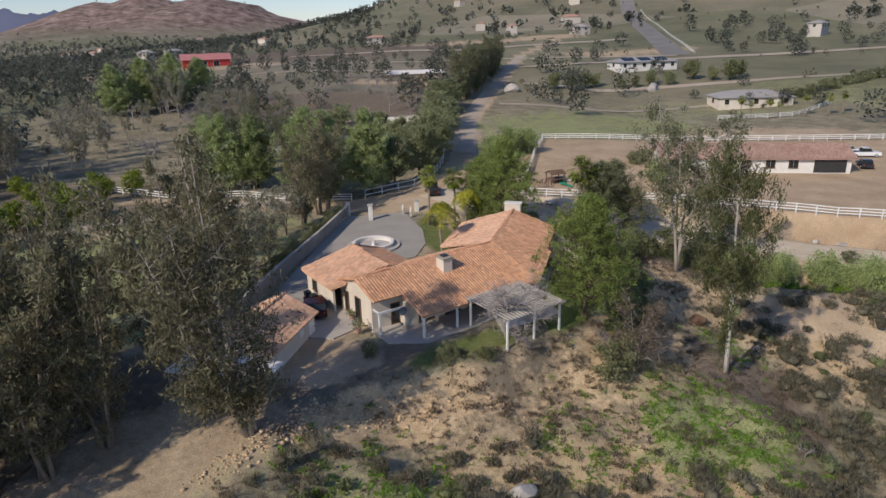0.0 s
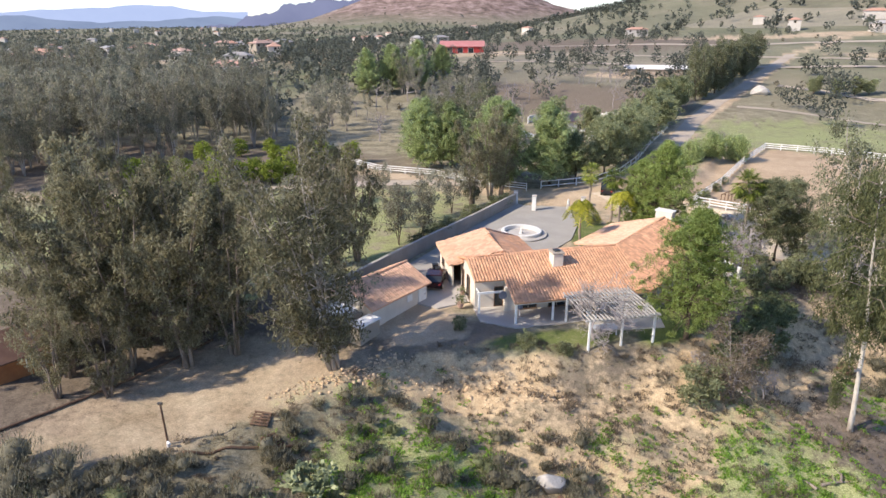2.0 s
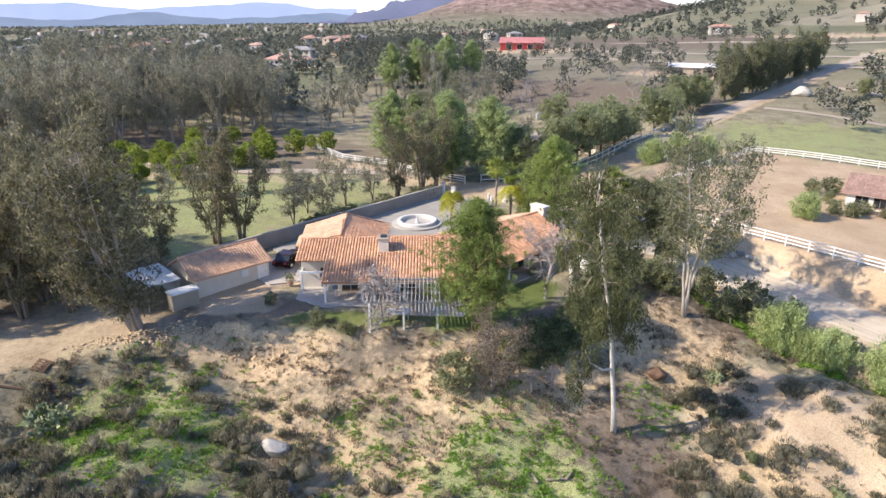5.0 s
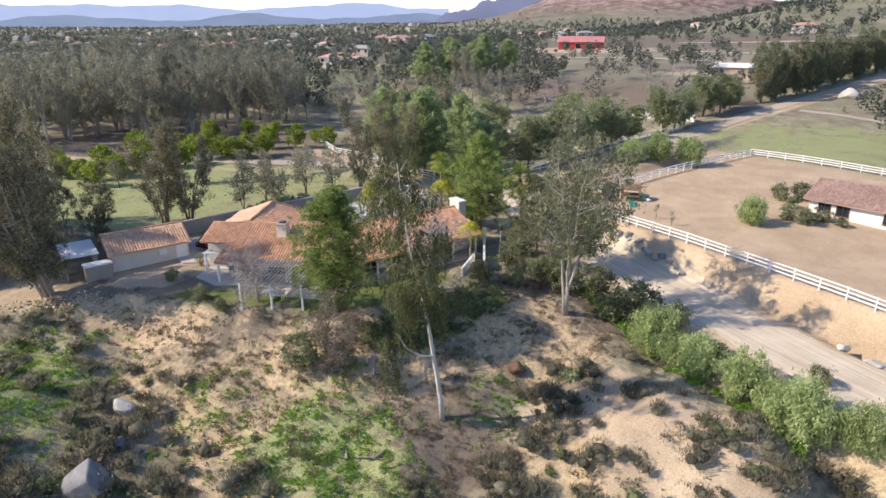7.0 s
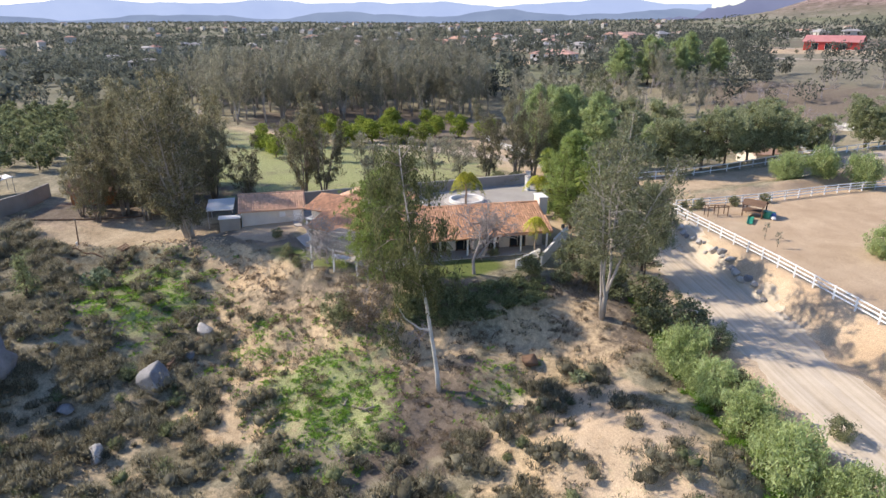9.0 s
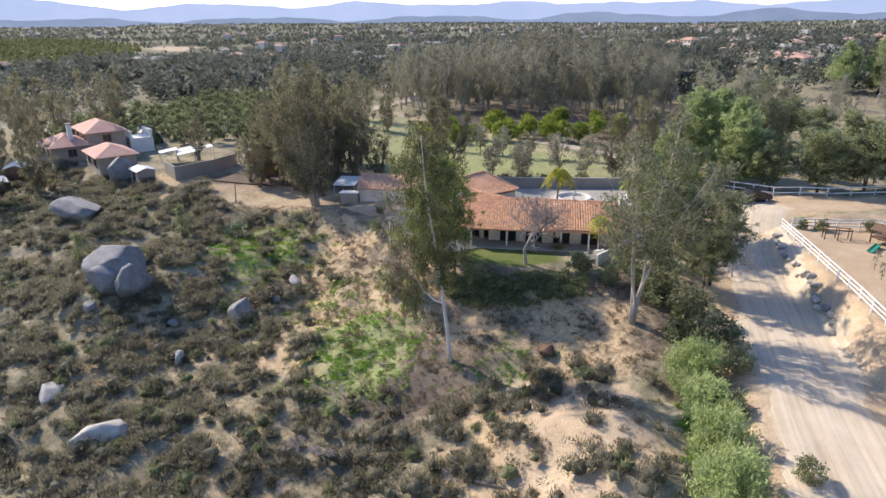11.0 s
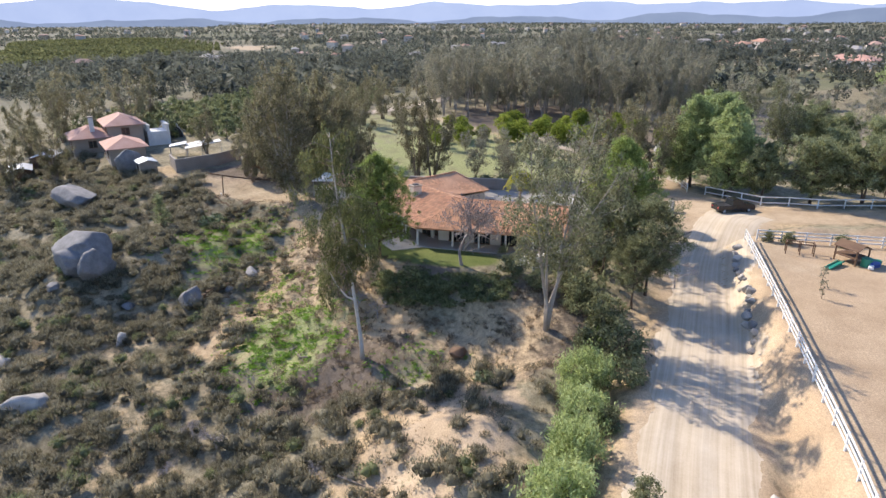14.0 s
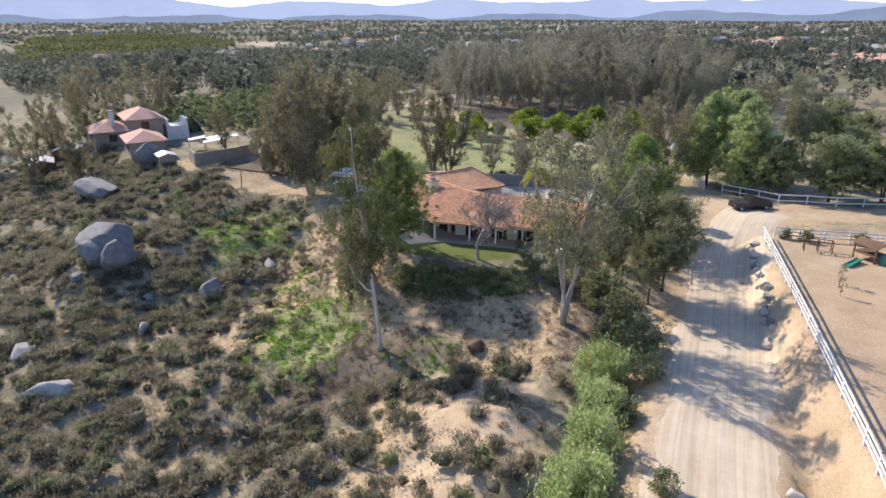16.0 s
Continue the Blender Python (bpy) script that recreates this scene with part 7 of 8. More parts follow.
        for px in (-1.2, 1.2):
            for py in (-1.5, 1.5):
                part("leg", Mesh().box(px, py, 1.0, 0.08, 0.08, 2.2, 0, 0.01), GREY_WOOD, b, local=True)
    for x, y, a in ((-49, -19.0, 10), (-42, -20.4, 30)):
        b = gable_block("shed", "low shed with a pale metal roof under the trees", x, y, ground_z(x, y), 5.5, 3.6, 1.9, 0.5, a, BROWN_WOOD, SHEET, "shed", 0.3)


pink_house()


def cedar_shed():
    z = ground_z(-37.6, 27.2)
    s = gable_block("shed", "orange-stained cedar shed with a dark shingle roof", -38.6, 27.4, z, 5.4, 3.8, 2.0, 1.5, 75, SHED_WOOD, SHED_ROOF, "shed", 0.4)
    p, q = on(s, -2.7, -1.9, 0), on(s, 2.7, -1.9, 0)
    window_in(s, p[:2], q[:2], 0.5, 0.9, z + 0.9, z + 1.7, 0.05, 2, WHITE)
    p, q = on(s, -2.7, 1.9, 0), on(s, -2.7, -1.9, 0)
    window_in(s, p[:2], q[:2], 0.5, 1.0, z + 0.05, z + 1.95, 0.05, 1, BROWN_WOOD, "door")
    return s


cedar_shed()

hip_block("house", "low white house with dark solar panels on its roof", 86, 270, ground_z(86, 270), 25, 12, 3.2, 1.6, 10, WHITE_WALL, FAR_GREY_ROOF, "house", 0.8, 1)
for k in range(3):
    t = thing("solar_panel", "dark blue-black solar panel array", "solar panel", pose(78.5 + 7 * k, 265.6 + 1.2 * k, ground_z(86, 270) + 3.5, 0, 0, 10), "roof panels")
    part("panel", Mesh().slab([(-2.6, -2.4, 0.1), (2.6, -2.4, 0.1), (2.6, 1.4, 1.25), (-2.6, 1.4, 1.25)], 0.08), DARK_GLASS, t, local=True)
    part("frame", Mesh().slab([(-2.7, -2.5, 0.05), (2.7, -2.5, 0.05), (2.7, 1.5, 1.2), (-2.7, 1.5, 1.2)], 0.06), SHEET, t, local=True)
hip_block("house", "grey-roofed house among palms beyond the green field", 98, 200, ground_z(98, 200), 22, 11, 2.8, 1.8, -4, STUCCO, FAR_GREY_ROOF, "house", 0.7, 1)
hip_block("house", "low white-walled house with a tan tile roof beyond the wood", -20, 172, ground_z(-20, 172), 12, 9, 2.6, 2.2, 14, WHITE_WALL, TILE_BROWN, "house", 0.7, 1)
gable_block("stable", "tan stable with a low tile roof beside the lane", -6, 141, ground_z(-6, 141), 9, 6, 2.4, 1.3, 70, STUCCO, TILE_BROWN, "stable", 0.6)
hip_block("house", "white house with a terracotta roof in the valley", -184, 232, ground_z(-184, 232), 20, 11, 3.2, 2.0, 30, WHITE_WALL, TILE_FAR, "house", 0.7, 1)
gable_block("stable", "long tan stable with a white metal roof", -8, 262, ground_z(-8, 262), 22, 9, 2.6, 1.0, 6, STUCCO_DIM, WHITE_WALL, "stable", 0.7)
fence("rail_fence", [(-46, 148), (-30, 149), (-22, 152), (-2, 156)], "white rail fence round the house beyond the wood", gap=3.5)
def round_wall():
    """The curved white wall of the riding ring."""
    t = Mesh()
    pts = [(-16 + 19 * math.cos(radians(a)), 176 + 9 * math.sin(radians(a))) for a in range(20, 196, 11)]
    for p, q in zip(pts, pts[1:]):
        wall_panel(t, p, q, ground_z(*p) - 0.4, ground_z(*p) + 1.7, 0.25)
    solid("wall_ring", t, WHITE_WALL, "curved white wall round a riding ring", "wall", kind="structure")


round_wall()
fence("rail_fence", [(78, 176), (100, 178), (118, 190)], "white rail fence before the palm garden", gap=3.5)
for k in range(7):
    FAN_PALM.plant(82 + 5 * k + rnd.uniform(-2, 2), 178 + rnd.uniform(-4, 4), rnd.uniform(3.5, 6))

# houses scattered over the valley
def valley_houses():
    r = random.Random(13)
    for x, y, d in PLOTS:
        L, W = r.uniform(10, 17), r.uniform(6.5, 9)
        wall = r.choice((FAR_WALL, FAR_WALL, FAR_WALL, STUCCO_DIM, STUCCO))
        roof = r.choice((FAR_TILE_ROOF, FAR_TILE_ROOF, FAR_GREY_ROOF, FAR_GREY_ROOF, TILE_BROWN))
        two = r.random() < 0.35
        hip_block("house", "distant %s house with a %s roof" % ("two-storey pale" if two else "single-storey pale", "grey" if roof is FAR_GREY_ROOF else "tiled"), x, y, ground_z(x, y) + min(5.0, d / 260), L, W, 5.2 if two else 3.2, r.uniform(1.4, 2.2), r.uniform(0, 180), wall, roof, "house", 0.6, 1 if d < 520 else 0)


valley_houses()

# ---- vehicles ----
def vehicle(name, label, x, y, turn, paint, pickup=False, z=None, size=1.0):
    """A parked car or pickup: body, cabin, windows, wheels, lamps."""
    z = ground_z(x, y) if z is None else z
    t = thing(name, label, "pickup truck" if pickup else "car", pose(x, y, z, 0, 0, turn))
    L, W = (5.4 if pickup else 4.6) * size, 1.9 * size
    prof = [(-L / 2, 0.38), (-L / 2 + 0.05, 0.92), (L / 2 - 1.3, 0.98), (L / 2 - 0.12, 0.86), (L / 2, 0.6), (L / 2 - 0.05, 0.38)]
    if pickup:
        prof[1] = (-L / 2 + 0.03, 1.05)
        prof[2] = (L / 2 - 1.5, 1.10)
        prof[3] = (L / 2 - 0.12, 1.02)

    def extrude(profile, w0, w1):
        n = len(profile)
        pts = [(px, -w0 / 2, pz) for px, pz in profile] + [(px, w0 / 2, pz) for px, pz in profile]
        return Mesh().add(pts, [tuple(range(n)), tuple(range(2 * n - 1, n - 1, -1))] + [(i, n + i, n + (i + 1) % n, (i + 1) % n) for i in range(n)])

    part("body", extrude(prof, W, W), paint, t, local=True)
    top = 1.48 if not pickup else 1.8
    b = prof[2][1] - 0.03
    cab = [(-L / 2 + 0.35, b), (-L / 2 + 0.95, top), (L / 2 - 2.2, top), (L / 2 - 1.35, b)] if not pickup else [(-0.75, b), (-0.6, top), (L / 2 - 2.2, top), (L / 2 - 1.5, b)]
    part("cabin", extrude(cab, W - 0.22, W - 0.3), DARK_GLASS, t, "dark glazed cabin", local=True)
    roof = [(cab[1][0] - 0.08, top - 0.02), (cab[1][0], top + 0.05), (cab[2][0], top + 0.05), (cab[2][0] + 0.08, top - 0.02)]
    part("roof_panel", extrude(roof, W - 0.2, W - 0.2), paint, t, local=True)
    if pickup:
        part("load_bed", Mesh().box(-L / 2 + 0.98, 0, 1.06, 1.6, W - 0.3, 0.04), DARK, t, "dark open load bed", local=True)
    for px in (-L / 2 + 0.85, L / 2 - 0.95):
        for py in (-W / 2 + 0.1, W / 2 - 0.1):
            w = part("wheel", Mesh().tube([(px, py - 0.11, 0.34), (px, py + 0.11, 0.34)], [0.34, 0.34], 16), RUBBER, t, local=True)
            part("rim", Mesh().tube([(px, py - 0.125, 0.34), (px, py + 0.125, 0.34)], [0.19, 0.19], 12), SHEET, w, local=True)
    for py in (-W / 2 + 0.25, W / 2 - 0.25):
        part("headlight", Mesh().box(L / 2 - 0.06, py, 0.72, 0.1, 0.3, 0.14, 0, 0.02), WHITE, t, local=True)
        part("tail_light", Mesh().box(-L / 2 + 0.0, py, 0.8, 0.08, 0.22, 0.16, 0, 0.02), RED_PAINT, t, local=True)
    return t


vehicle("car", "dark red saloon car parked beside the house", -13.6, 55.6, 105, CAR_RED, z=FLOOR + 0.05)
vehicle("pickup_truck", "black pickup truck parked in the shade", -2.0, 99.6, 98, CAR_BLACK, True)
vehicle("pickup_truck", "white pickup truck parked by the ranch house", 82, 119.5, -10, CAR_WHITE, True)
vehicle("car", "white car parked behind the pickup", 81.5, 123.5, -10, CAR_WHITE)
vehicle("car", "black car parked beside the carport", 76.5, 111.0, 70, CAR_BLACK)
vehicle("car", "black car parked on the gravel yard", 86, 106.5, 60, CAR_BLACK)
vehicle("car", "white car parked at the yard's edge", 91, 117.5, 0, CAR_WHITE)
vehicle("car", "white car parked among the trees", -30, 153, 30, CAR_WHITE)

# ---- paddock toys and small things ----
def slide(x, y, turn):
    z = ground_z(x, y)
    t = thing("slide", "green plastic children's slide lying on the dirt", "slide", pose(x, y, z, 0, 0, turn))
    part("chute", Mesh().slab([(-1.3, -0.28, 0.35), (1.3, -0.28, 0.12), (1.3, 0.28, 0.12), (-1.3, 0.28, 0.35)], 0.06), PLASTIC_GREEN, t, local=True)
    for s in (-0.3, 0.3):
        part("rim", Mesh().tube([(-1.3, s, 0.42), (0, s, 0.3), (1.3, s, 0.2)], [0.06, 0.06, 0.06], 7), PLASTIC_GREEN, t, local=True)
    part("foot", Mesh().box(-1.1, 0, 0.15, 0.12, 0.5, 0.34, 0, 0.02), PLASTIC_GREEN, t, local=True)


def playhouse(x, y):
    z = ground_z(x, y)
    t = thing("playset", "low brown wooden playset with a green drum", "playset", pose(x, y, z, 0, 0, 20))
    for px in (-1.2, 1.2):
        for py in (-0.9, 0.9):
            part("post", Mesh().box(px, py, 0.8, 0.14, 0.14, 1.8, 0, 0.02), BROWN_WOOD, t, local=True)
    part("deck", Mesh().box(0, 0, 0.75, 2.6, 2.0, 0.12, 0, 0.02), BROWN_WOOD, t, local=True)
    for sgn in (-1, 1):
        part("roof", Mesh().slab([(-1.4, sgn * 1.1, 1.65), (1.4, sgn * 1.1, 1.65), (1.4, 0, 2.2), (-1.4, 0, 2.2)], 0.06), BROWN_WOOD, t, local=True)
    part("drum", Mesh().tube([(1.6, 0.2, 0.0), (1.6, 0.2, 0.9)], [0.55, 0.5], 16), PLASTIC_GREEN, t, local=True)


slide(20.0, 100.0, -58)
playhouse(18.6, 102.6)
t = thing("ride_on_toy", "blue and white plastic ride-on toys in a heap", "toy", pose(20.4, 103.9, ground_z(20.4, 103.9)))
part("body", Mesh().box(0, 0, 0.3, 0.7, 1.2, 0.5, 20, 0.12), PLASTIC_BLUE, t, local=True)
part("seat", Mesh().box(0.6, -0.7, 0.25, 0.5, 0.9, 0.3, 50, 0.1), WHITE, t, local=True)
part("tub", Mesh().tube([(-0.6, 0.6, 0), (-0.6, 0.6, 0.5)], [0.45, 0.55], 14), PLASTIC_GREEN, t, local=True)

t = thing("timber_rack", "low open rack of dark timber posts and rails", "rack", pose(15.9, 98.6, ground_z(15.9, 98.6), 0, 0, 66))
for px in (-1.35, 0.0, 1.35):
    for py in (-0.5, 0.5):
        part("post", Mesh().box(px, py, 0.6, 0.1, 0.1, 1.4, 0, 0.01), BROWN_WOOD, t, local=True)
for py in (-0.5, 0.5):
    part("rail", Mesh().box(0, py, 1.25, 2.9, 0.1, 0.1, 0, 0.01), BROWN_WOOD, t, local=True)
for px in (-1.35, 0.0, 1.35):
    part("cross_rail", Mesh().box(px, 0, 1.34, 0.08, 1.1, 0.08, 0, 0.01), BROWN_WOOD, t, local=True)

SAPLING = Kind("sapling", "thin staked sapling on bare dirt", "tree", BARK_DARK, GUM_BROWN, [lambda: tree_form(121, 2, 1, 0.05, 0.25, 0.35, 16, 10, (0.2, 0.08), 0.2, 0.2, 1.0, 0.03, "oval", 0.02)], 2, "saplings")
SAPLING.plant(25.2, 95.5, 2.0)
SAPLING.plant(27.8, 94.0, 1.8)
for x, y, h in ((9.8, 122.6, 4.2), (13.5, 125.6, 4.4), (17.8, 129.2, 4.6), (35.2, 101.2, 3.2)):
    PEPPER.plant(x, y, h, label="weeping pepper tree growing in the dirt paddock")
for x, y, h in ((12.6, 99.0, 1.4), (14.2, 104.5, 1.3), (15.4, 109.4, 1.2), (11.6, 97.2, 1.2)):
    BUSH.plant(x, y, h, label="small dark green bush along the rail fence")

boulder("dirt_mound", 26.4, 60.7, (0.95, 0.9, 0.65), 80, BROWN_WOOD, "rounded brown heap of dead brush", 0.2, group="")
for x, y, a, n in ((-16.8, 29.6, 20, 3), (-15.2, 28.6, 70, 2)):
    t = thing("pallet", "weathered dark wooden pallet thrown on the slope", "pallet", pose(x, y, ground_z(x, y) + 0.15, 18, 8, a), "pallets")
    for k in range(5):
        part("board", Mesh().box(0, -0.55 + 0.27 * k, 0.12, 1.3, 0.15, 0.04), BROWN_WOOD, t, local=True)
    for k in range(3):
        part("bearer", Mesh().box(-0.55 + 0.55 * k, 0, 0.04, 0.1, 1.2, 0.12), BROWN_WOOD, t, local=True)
t = thing("utility_post", "short dark leaning post with a pipe at its foot", "post", pose(-20.9, 24.7, ground_z(-20.9, 24.7)))
part("shaft", Mesh().tube([(0, 0, -0.3), (-0.25, 0.1, 3.2)], [0.09, 0.07], 8), BROWN_WOOD, t, local=True)
part("head", Mesh().box(-0.25, 0.1, 3.2, 0.35, 0.12, 0.18, 20, 0.03), DARK, t, local=True)
part("foot_valve", Mesh().tube([(0.2, -0.2, 0), (0.2, -0.2, 0.4), (0.5, -0.3, 0.4)], [0.12, 0.1, 0.08], 8), WHITE, t, local=True)
for pts in (((-19.5, 24.0), (-13.5, 29.5)), ((-33, 17), (-30.6, 26.5)), ((-30.6, 26.5), (-28, 37.5))):
    (ax, ay), (bx, by) = pts
    m = Mesh()
    line = [Vector((ax + (bx - ax) * k / 14, ay + (by - ay) * k / 14, ground_z(ax + (bx - ax) * k / 14, ay + (by - ay) * k / 14) + 0.12)) for k in range(15)]
    m.tube(line, [0.10] * 15, 6)
    solid("edge_log", m, BROWN_WOOD, "dark timber edging along the dirt track", "log", "track edging")


def cactus(x, y, size, seed, label):
    r = np.random.RandomState(seed)
    t = thing("prickly_pear", label, "cactus", pose(x, y, ground_z(x, y)))
    pads = Mesh()

    def pad(p, d, s, level):
        side = Vector(r.normal(size=3)).cross(d).normalized()
        nrm = d.cross(side)
        ring, n = [], 10
        for off in (-0.12, 0.12):
            for k in range(n):
                a = 2 * math.pi * k / n
                ring.append(p + d * s * (0.5 - 0.5 * math.cos(a)) + side * s * 0.36 * math.sin(a) + nrm * off * s * 0.4)
        pads.add(ring, [tuple(range(n)), tuple(range(2 * n - 1, n - 1, -1))] + [(i, n + i, n + (i + 1) % n, (i + 1) % n) for i in range(n)])
        if level < 4:
            for _ in range(2 if level else 3):
                nd = (d + Vector(r.normal(size=3)) * 0.55 + Vector((0, 0, 0.2))).normalized()
                pad(p + d * s * 0.9, nd, s * 0.85, level + 1)

    for k in range(5):
        a = 2 * math.pi * k / 5
        pad(Vector((math.cos(a) * 0.35 * size, math.sin(a) * 0.35 * size, -0.05)), Vector((math.cos(a) * 0.35, math.sin(a) * 0.35, 1)).normalized(), 0.42 * size, 0)
    part("stem", pads, CACTUS_SKIN, t, local=True)


def timber_edging():
    """A line of dark sleepers stepping down between two boulders."""
    t = thing("timber_edging", "dark weathered timber sleepers stepping down the slope", "edging", pose(8.4, 30.8, ground_z(8.4, 30.8)))
    for k in range(7):
        a = k / 6
        x, y = 9.2 - 4.2 * a, 30.6 + 3.6 * a
        part("sleeper", Mesh().box(x, y, ground_z(x, y) + 0.2, 0.95, 0.35, 0.7, 139 + 4 * (k % 2), 0.03), BROWN_WOOD, t)


timber_edging()
cactus(-10.2, 26.3, 1.6, 3, "large prickly pear cactus standing on the slope")
cactus(31.0, 62.6, 0.8, 4, "small yellow-green prickly pear cactus on sand")

# dead wood lying about
for x, y, L, a in ((23.4, 44.8, 2.2, 30), (23.9, 45.6, 1.4, 80), (21.6, 44.0, 1.2, 140), (41.5, 52.0, 2.6, 60), (36.5, 44.5, 2.0, 110)):
    z = ground_z(x, y)
    r = random.Random(int(x * 10))
    m = Mesh()
    c, s = math.cos(radians(a)), math.sin(radians(a))
    m.tube([(x - c * L / 2, y - s * L / 2, z + 0.08), (x, y, z + 0.16), (x + c * L / 2, y + s * L / 2, z + 0.1)], [0.11, 0.09, 0.04], 7)
    m.tube([(x, y, z + 0.14), (x - s * 0.5, y + c * 0.5, z + 0.6)], [0.05, 0.02], 5)
    solid("dead_branch", m, BARK_GREY, "bleached dead branch lying on the ground", "branch", "dead branches")
DEADTREE = Kind("dead_shrub", "grey leafless shrub with tangled twigs", "shrub", TWIG, None, [lambda s=s: (twig_tree(s, 3.0, 0.8, 4, 3, 0.07, 0.24), None) for s in (131, 132)], 3, "dead shrubs")
for x, y, h in ((34.2, 39.5, 3.4), (33.0, 37.2, 2.8), (27.4, 41.2, 2.0), (18.4, 50.4, 3.4), (19.5, 52.5, 3.0), (40, 49, 2.0), (36.8, 36, 2.4), (13.0, 49.6, 2.6)):
    DEADTREE.plant(x, y, h)
TREELET = Kind("young_oak", "small dark upright tree in the chaparral", "tree", BARK_DARK, DARK_LEAF, [lambda: tree_form(141, 4, 1, 0.05, 0.1, 1.3, 55, 22, (0.26, 0.12), 0.1, 0.4, 1.0, 0.08, "cone", 0.02)], 4)
TREELET.plant(-8.8, 19.4, 4.6)
TREELET.plant(-3.0, 8.0, 3.6)

# things on the patio and the drive
def pot_plant(x, y, s, label):
    t = thing("potted_plant", label, "plant", pose(x, y, FLOOR + 0.05))
    part("pot", Mesh().tube([(0, 0, 0), (0, 0, 0.4 * s), (0, 0, 0.44 * s)], [0.2 * s, 0.3 * s, 0.32 * s], 14), TILE_BROWN, t, local=True)
    r = np.random.RandomState(int(x * 7) % 50)
    c = r.normal(size=(160, 3)) * np.array([0.24, 0.24, 0.2]) * s + np.array([0, 0, 0.7 * s])
    part("foliage", leaf_sprays(r, c, 0.2 * s, 0.1 * s, 0.1), DARK_LEAF, t, local=True)


x, y, _ = main_at(-1.4, -2.2, 0)
pot_plant(x, y, 1.2, "round clipped plant in a clay pot by the corner")
x, y, _ = main_at(-0.5, 0.8, 0)
pot_plant(x, y, 0.9, "leafy plant in a clay pot beside the door")
t = thing("patio_umbrella", "closed blue patio umbrella on a stand", "umbrella", pose(*main_at(3.6, -5.4, FLOOR + 0.03)))
part("pole", Mesh().tube([(0, 0, 0), (0, 0, 2.3)], [0.03, 0.03], 8), WHITE, t, local=True)
part("canopy", Mesh().tube([(0, 0, 0.9), (0, 0, 1.5), (0, 0, 2.25)], [0.3, 0.22, 0.05], 10), CLOTH_BLUE, t, local=True)
part("base", Mesh().tube([(0, 0, 0), (0, 0, 0.1)], [0.3, 0.26], 14), CONCRETE, t, local=True)
t = thing("patio_table", "low grey patio table under the pergola", "table", pose(5.0, 50.2, FLOOR + 0.03, 0, 0, 33))
part("tabletop", Mesh().box(0, 0, 0.72, 2.2, 1.1, 0.06, 0, 0.02), SHEET, t, local=True)
for px in (-0.95, 0.95):
    for py in (-0.4, 0.4):
        part("leg", Mesh().box(px, py, 0.35, 0.07, 0.07, 0.7, 0, 0.01), SHEET, t, local=True)
patio = [main_at(11, -6.0, 0)[:2], main_at(9.2, -9.6, 0)[:2], main_at(16, -10.2, 0)[:2], main_at(17, -7.0, 0)[:2]]
solid("pavement", Mesh().prism(patio, FLOOR - 0.6, FLOOR + 0.02), CONCRETE, "concrete patio under the pergola", "patio", kind="structure")
for s, w in ((-2.0, 5.0), (-2.0, 6.2), (-2.1, 7.3)):
    x, y, _ = main_at(s, w, 0)
    b = thing("wheeled_bin", "dark wheeled rubbish bin against the wall", "bin", pose(x, y, FLOOR + 0.05, 0, 0, YAW), "rubbish bins")
    part("body", Mesh().box(0, 0, 0.52, 0.58, 0.66, 1.0, 0, 0.05), DARK, b, local=True)
    part("lid", Mesh().box(0, 0, 1.06, 0.64, 0.72, 0.1, 0, 0.04), DARK, b, local=True)
t = thing("lamp_post", "thin dark garden lamp post by the drive", "lamp", pose(17.0, 71.6, ground_z(17.0, 71.6)))
part("pole", Mesh().tube([(0, 0, -0.2), (0, 0, 4.2)], [0.06, 0.045], 8), GREY_WOOD, t, local=True)
part("lantern", Mesh().box(0, 0, 4.4, 0.32, 0.32, 0.45, 0, 0.06), DARK, t, local=True)
for x, y in ((-6.4, 90.5), (-5.2, 89.0)):
    t = thing("statuette", "small pale garden statue on a pedestal", "statue", pose(x, y, FLOOR + 0.06), "garden statues")
    part("pedestal", Mesh().box(0, 0, 0.35, 0.4, 0.4, 0.7, 0, 0.03), CONCRETE, t, local=True)
    part("figure", Mesh().tube([(0, 0, 0.7), (0, 0, 0.95), (0, 0, 1.25), (0, 0, 1.5)], [0.16, 0.2, 0.14, 0.05], 10), WHITE_WALL, t, local=True)

# plants along the garden wall and round the court
for k in range(16):
    a = k / 15
    BUSH.plant(-20.4 + 4.6 * a + rnd.uniform(-0.4, 0.4), 66 + 23 * a, rnd.uniform(1.2, 2.2))
for x, y, h in ((1.5, 80.5, 1.6), (3.0, 83.0, 1.8), (-1.6, 84.0, 1.4), (6.0, 82.0, 2.0), (11.2, 66.5, 1.0), (16.8, 76.0, 2.6), (14.5, 79.5, 2.4), (12.0, 83.0, 2.2), (21.6, 72.0, 2.4), (20.6, 69.0, 2.0), (24.6, 72.4, 2.6), (-7.5, 46.5, 1.2), (-1.0, 45.8, 1.4), (2.4, 46.3, 1.3)):
    BUSH.plant(x, y, h)
for x, y, h in ((17.0, 80.5, 4.0), (15.5, 83.5, 4.4), (19.0, 84.0, 4.2)):
    BARE_FAR.plant(x, y, h, label="leafless greyish shrub-like tree beside the drive")

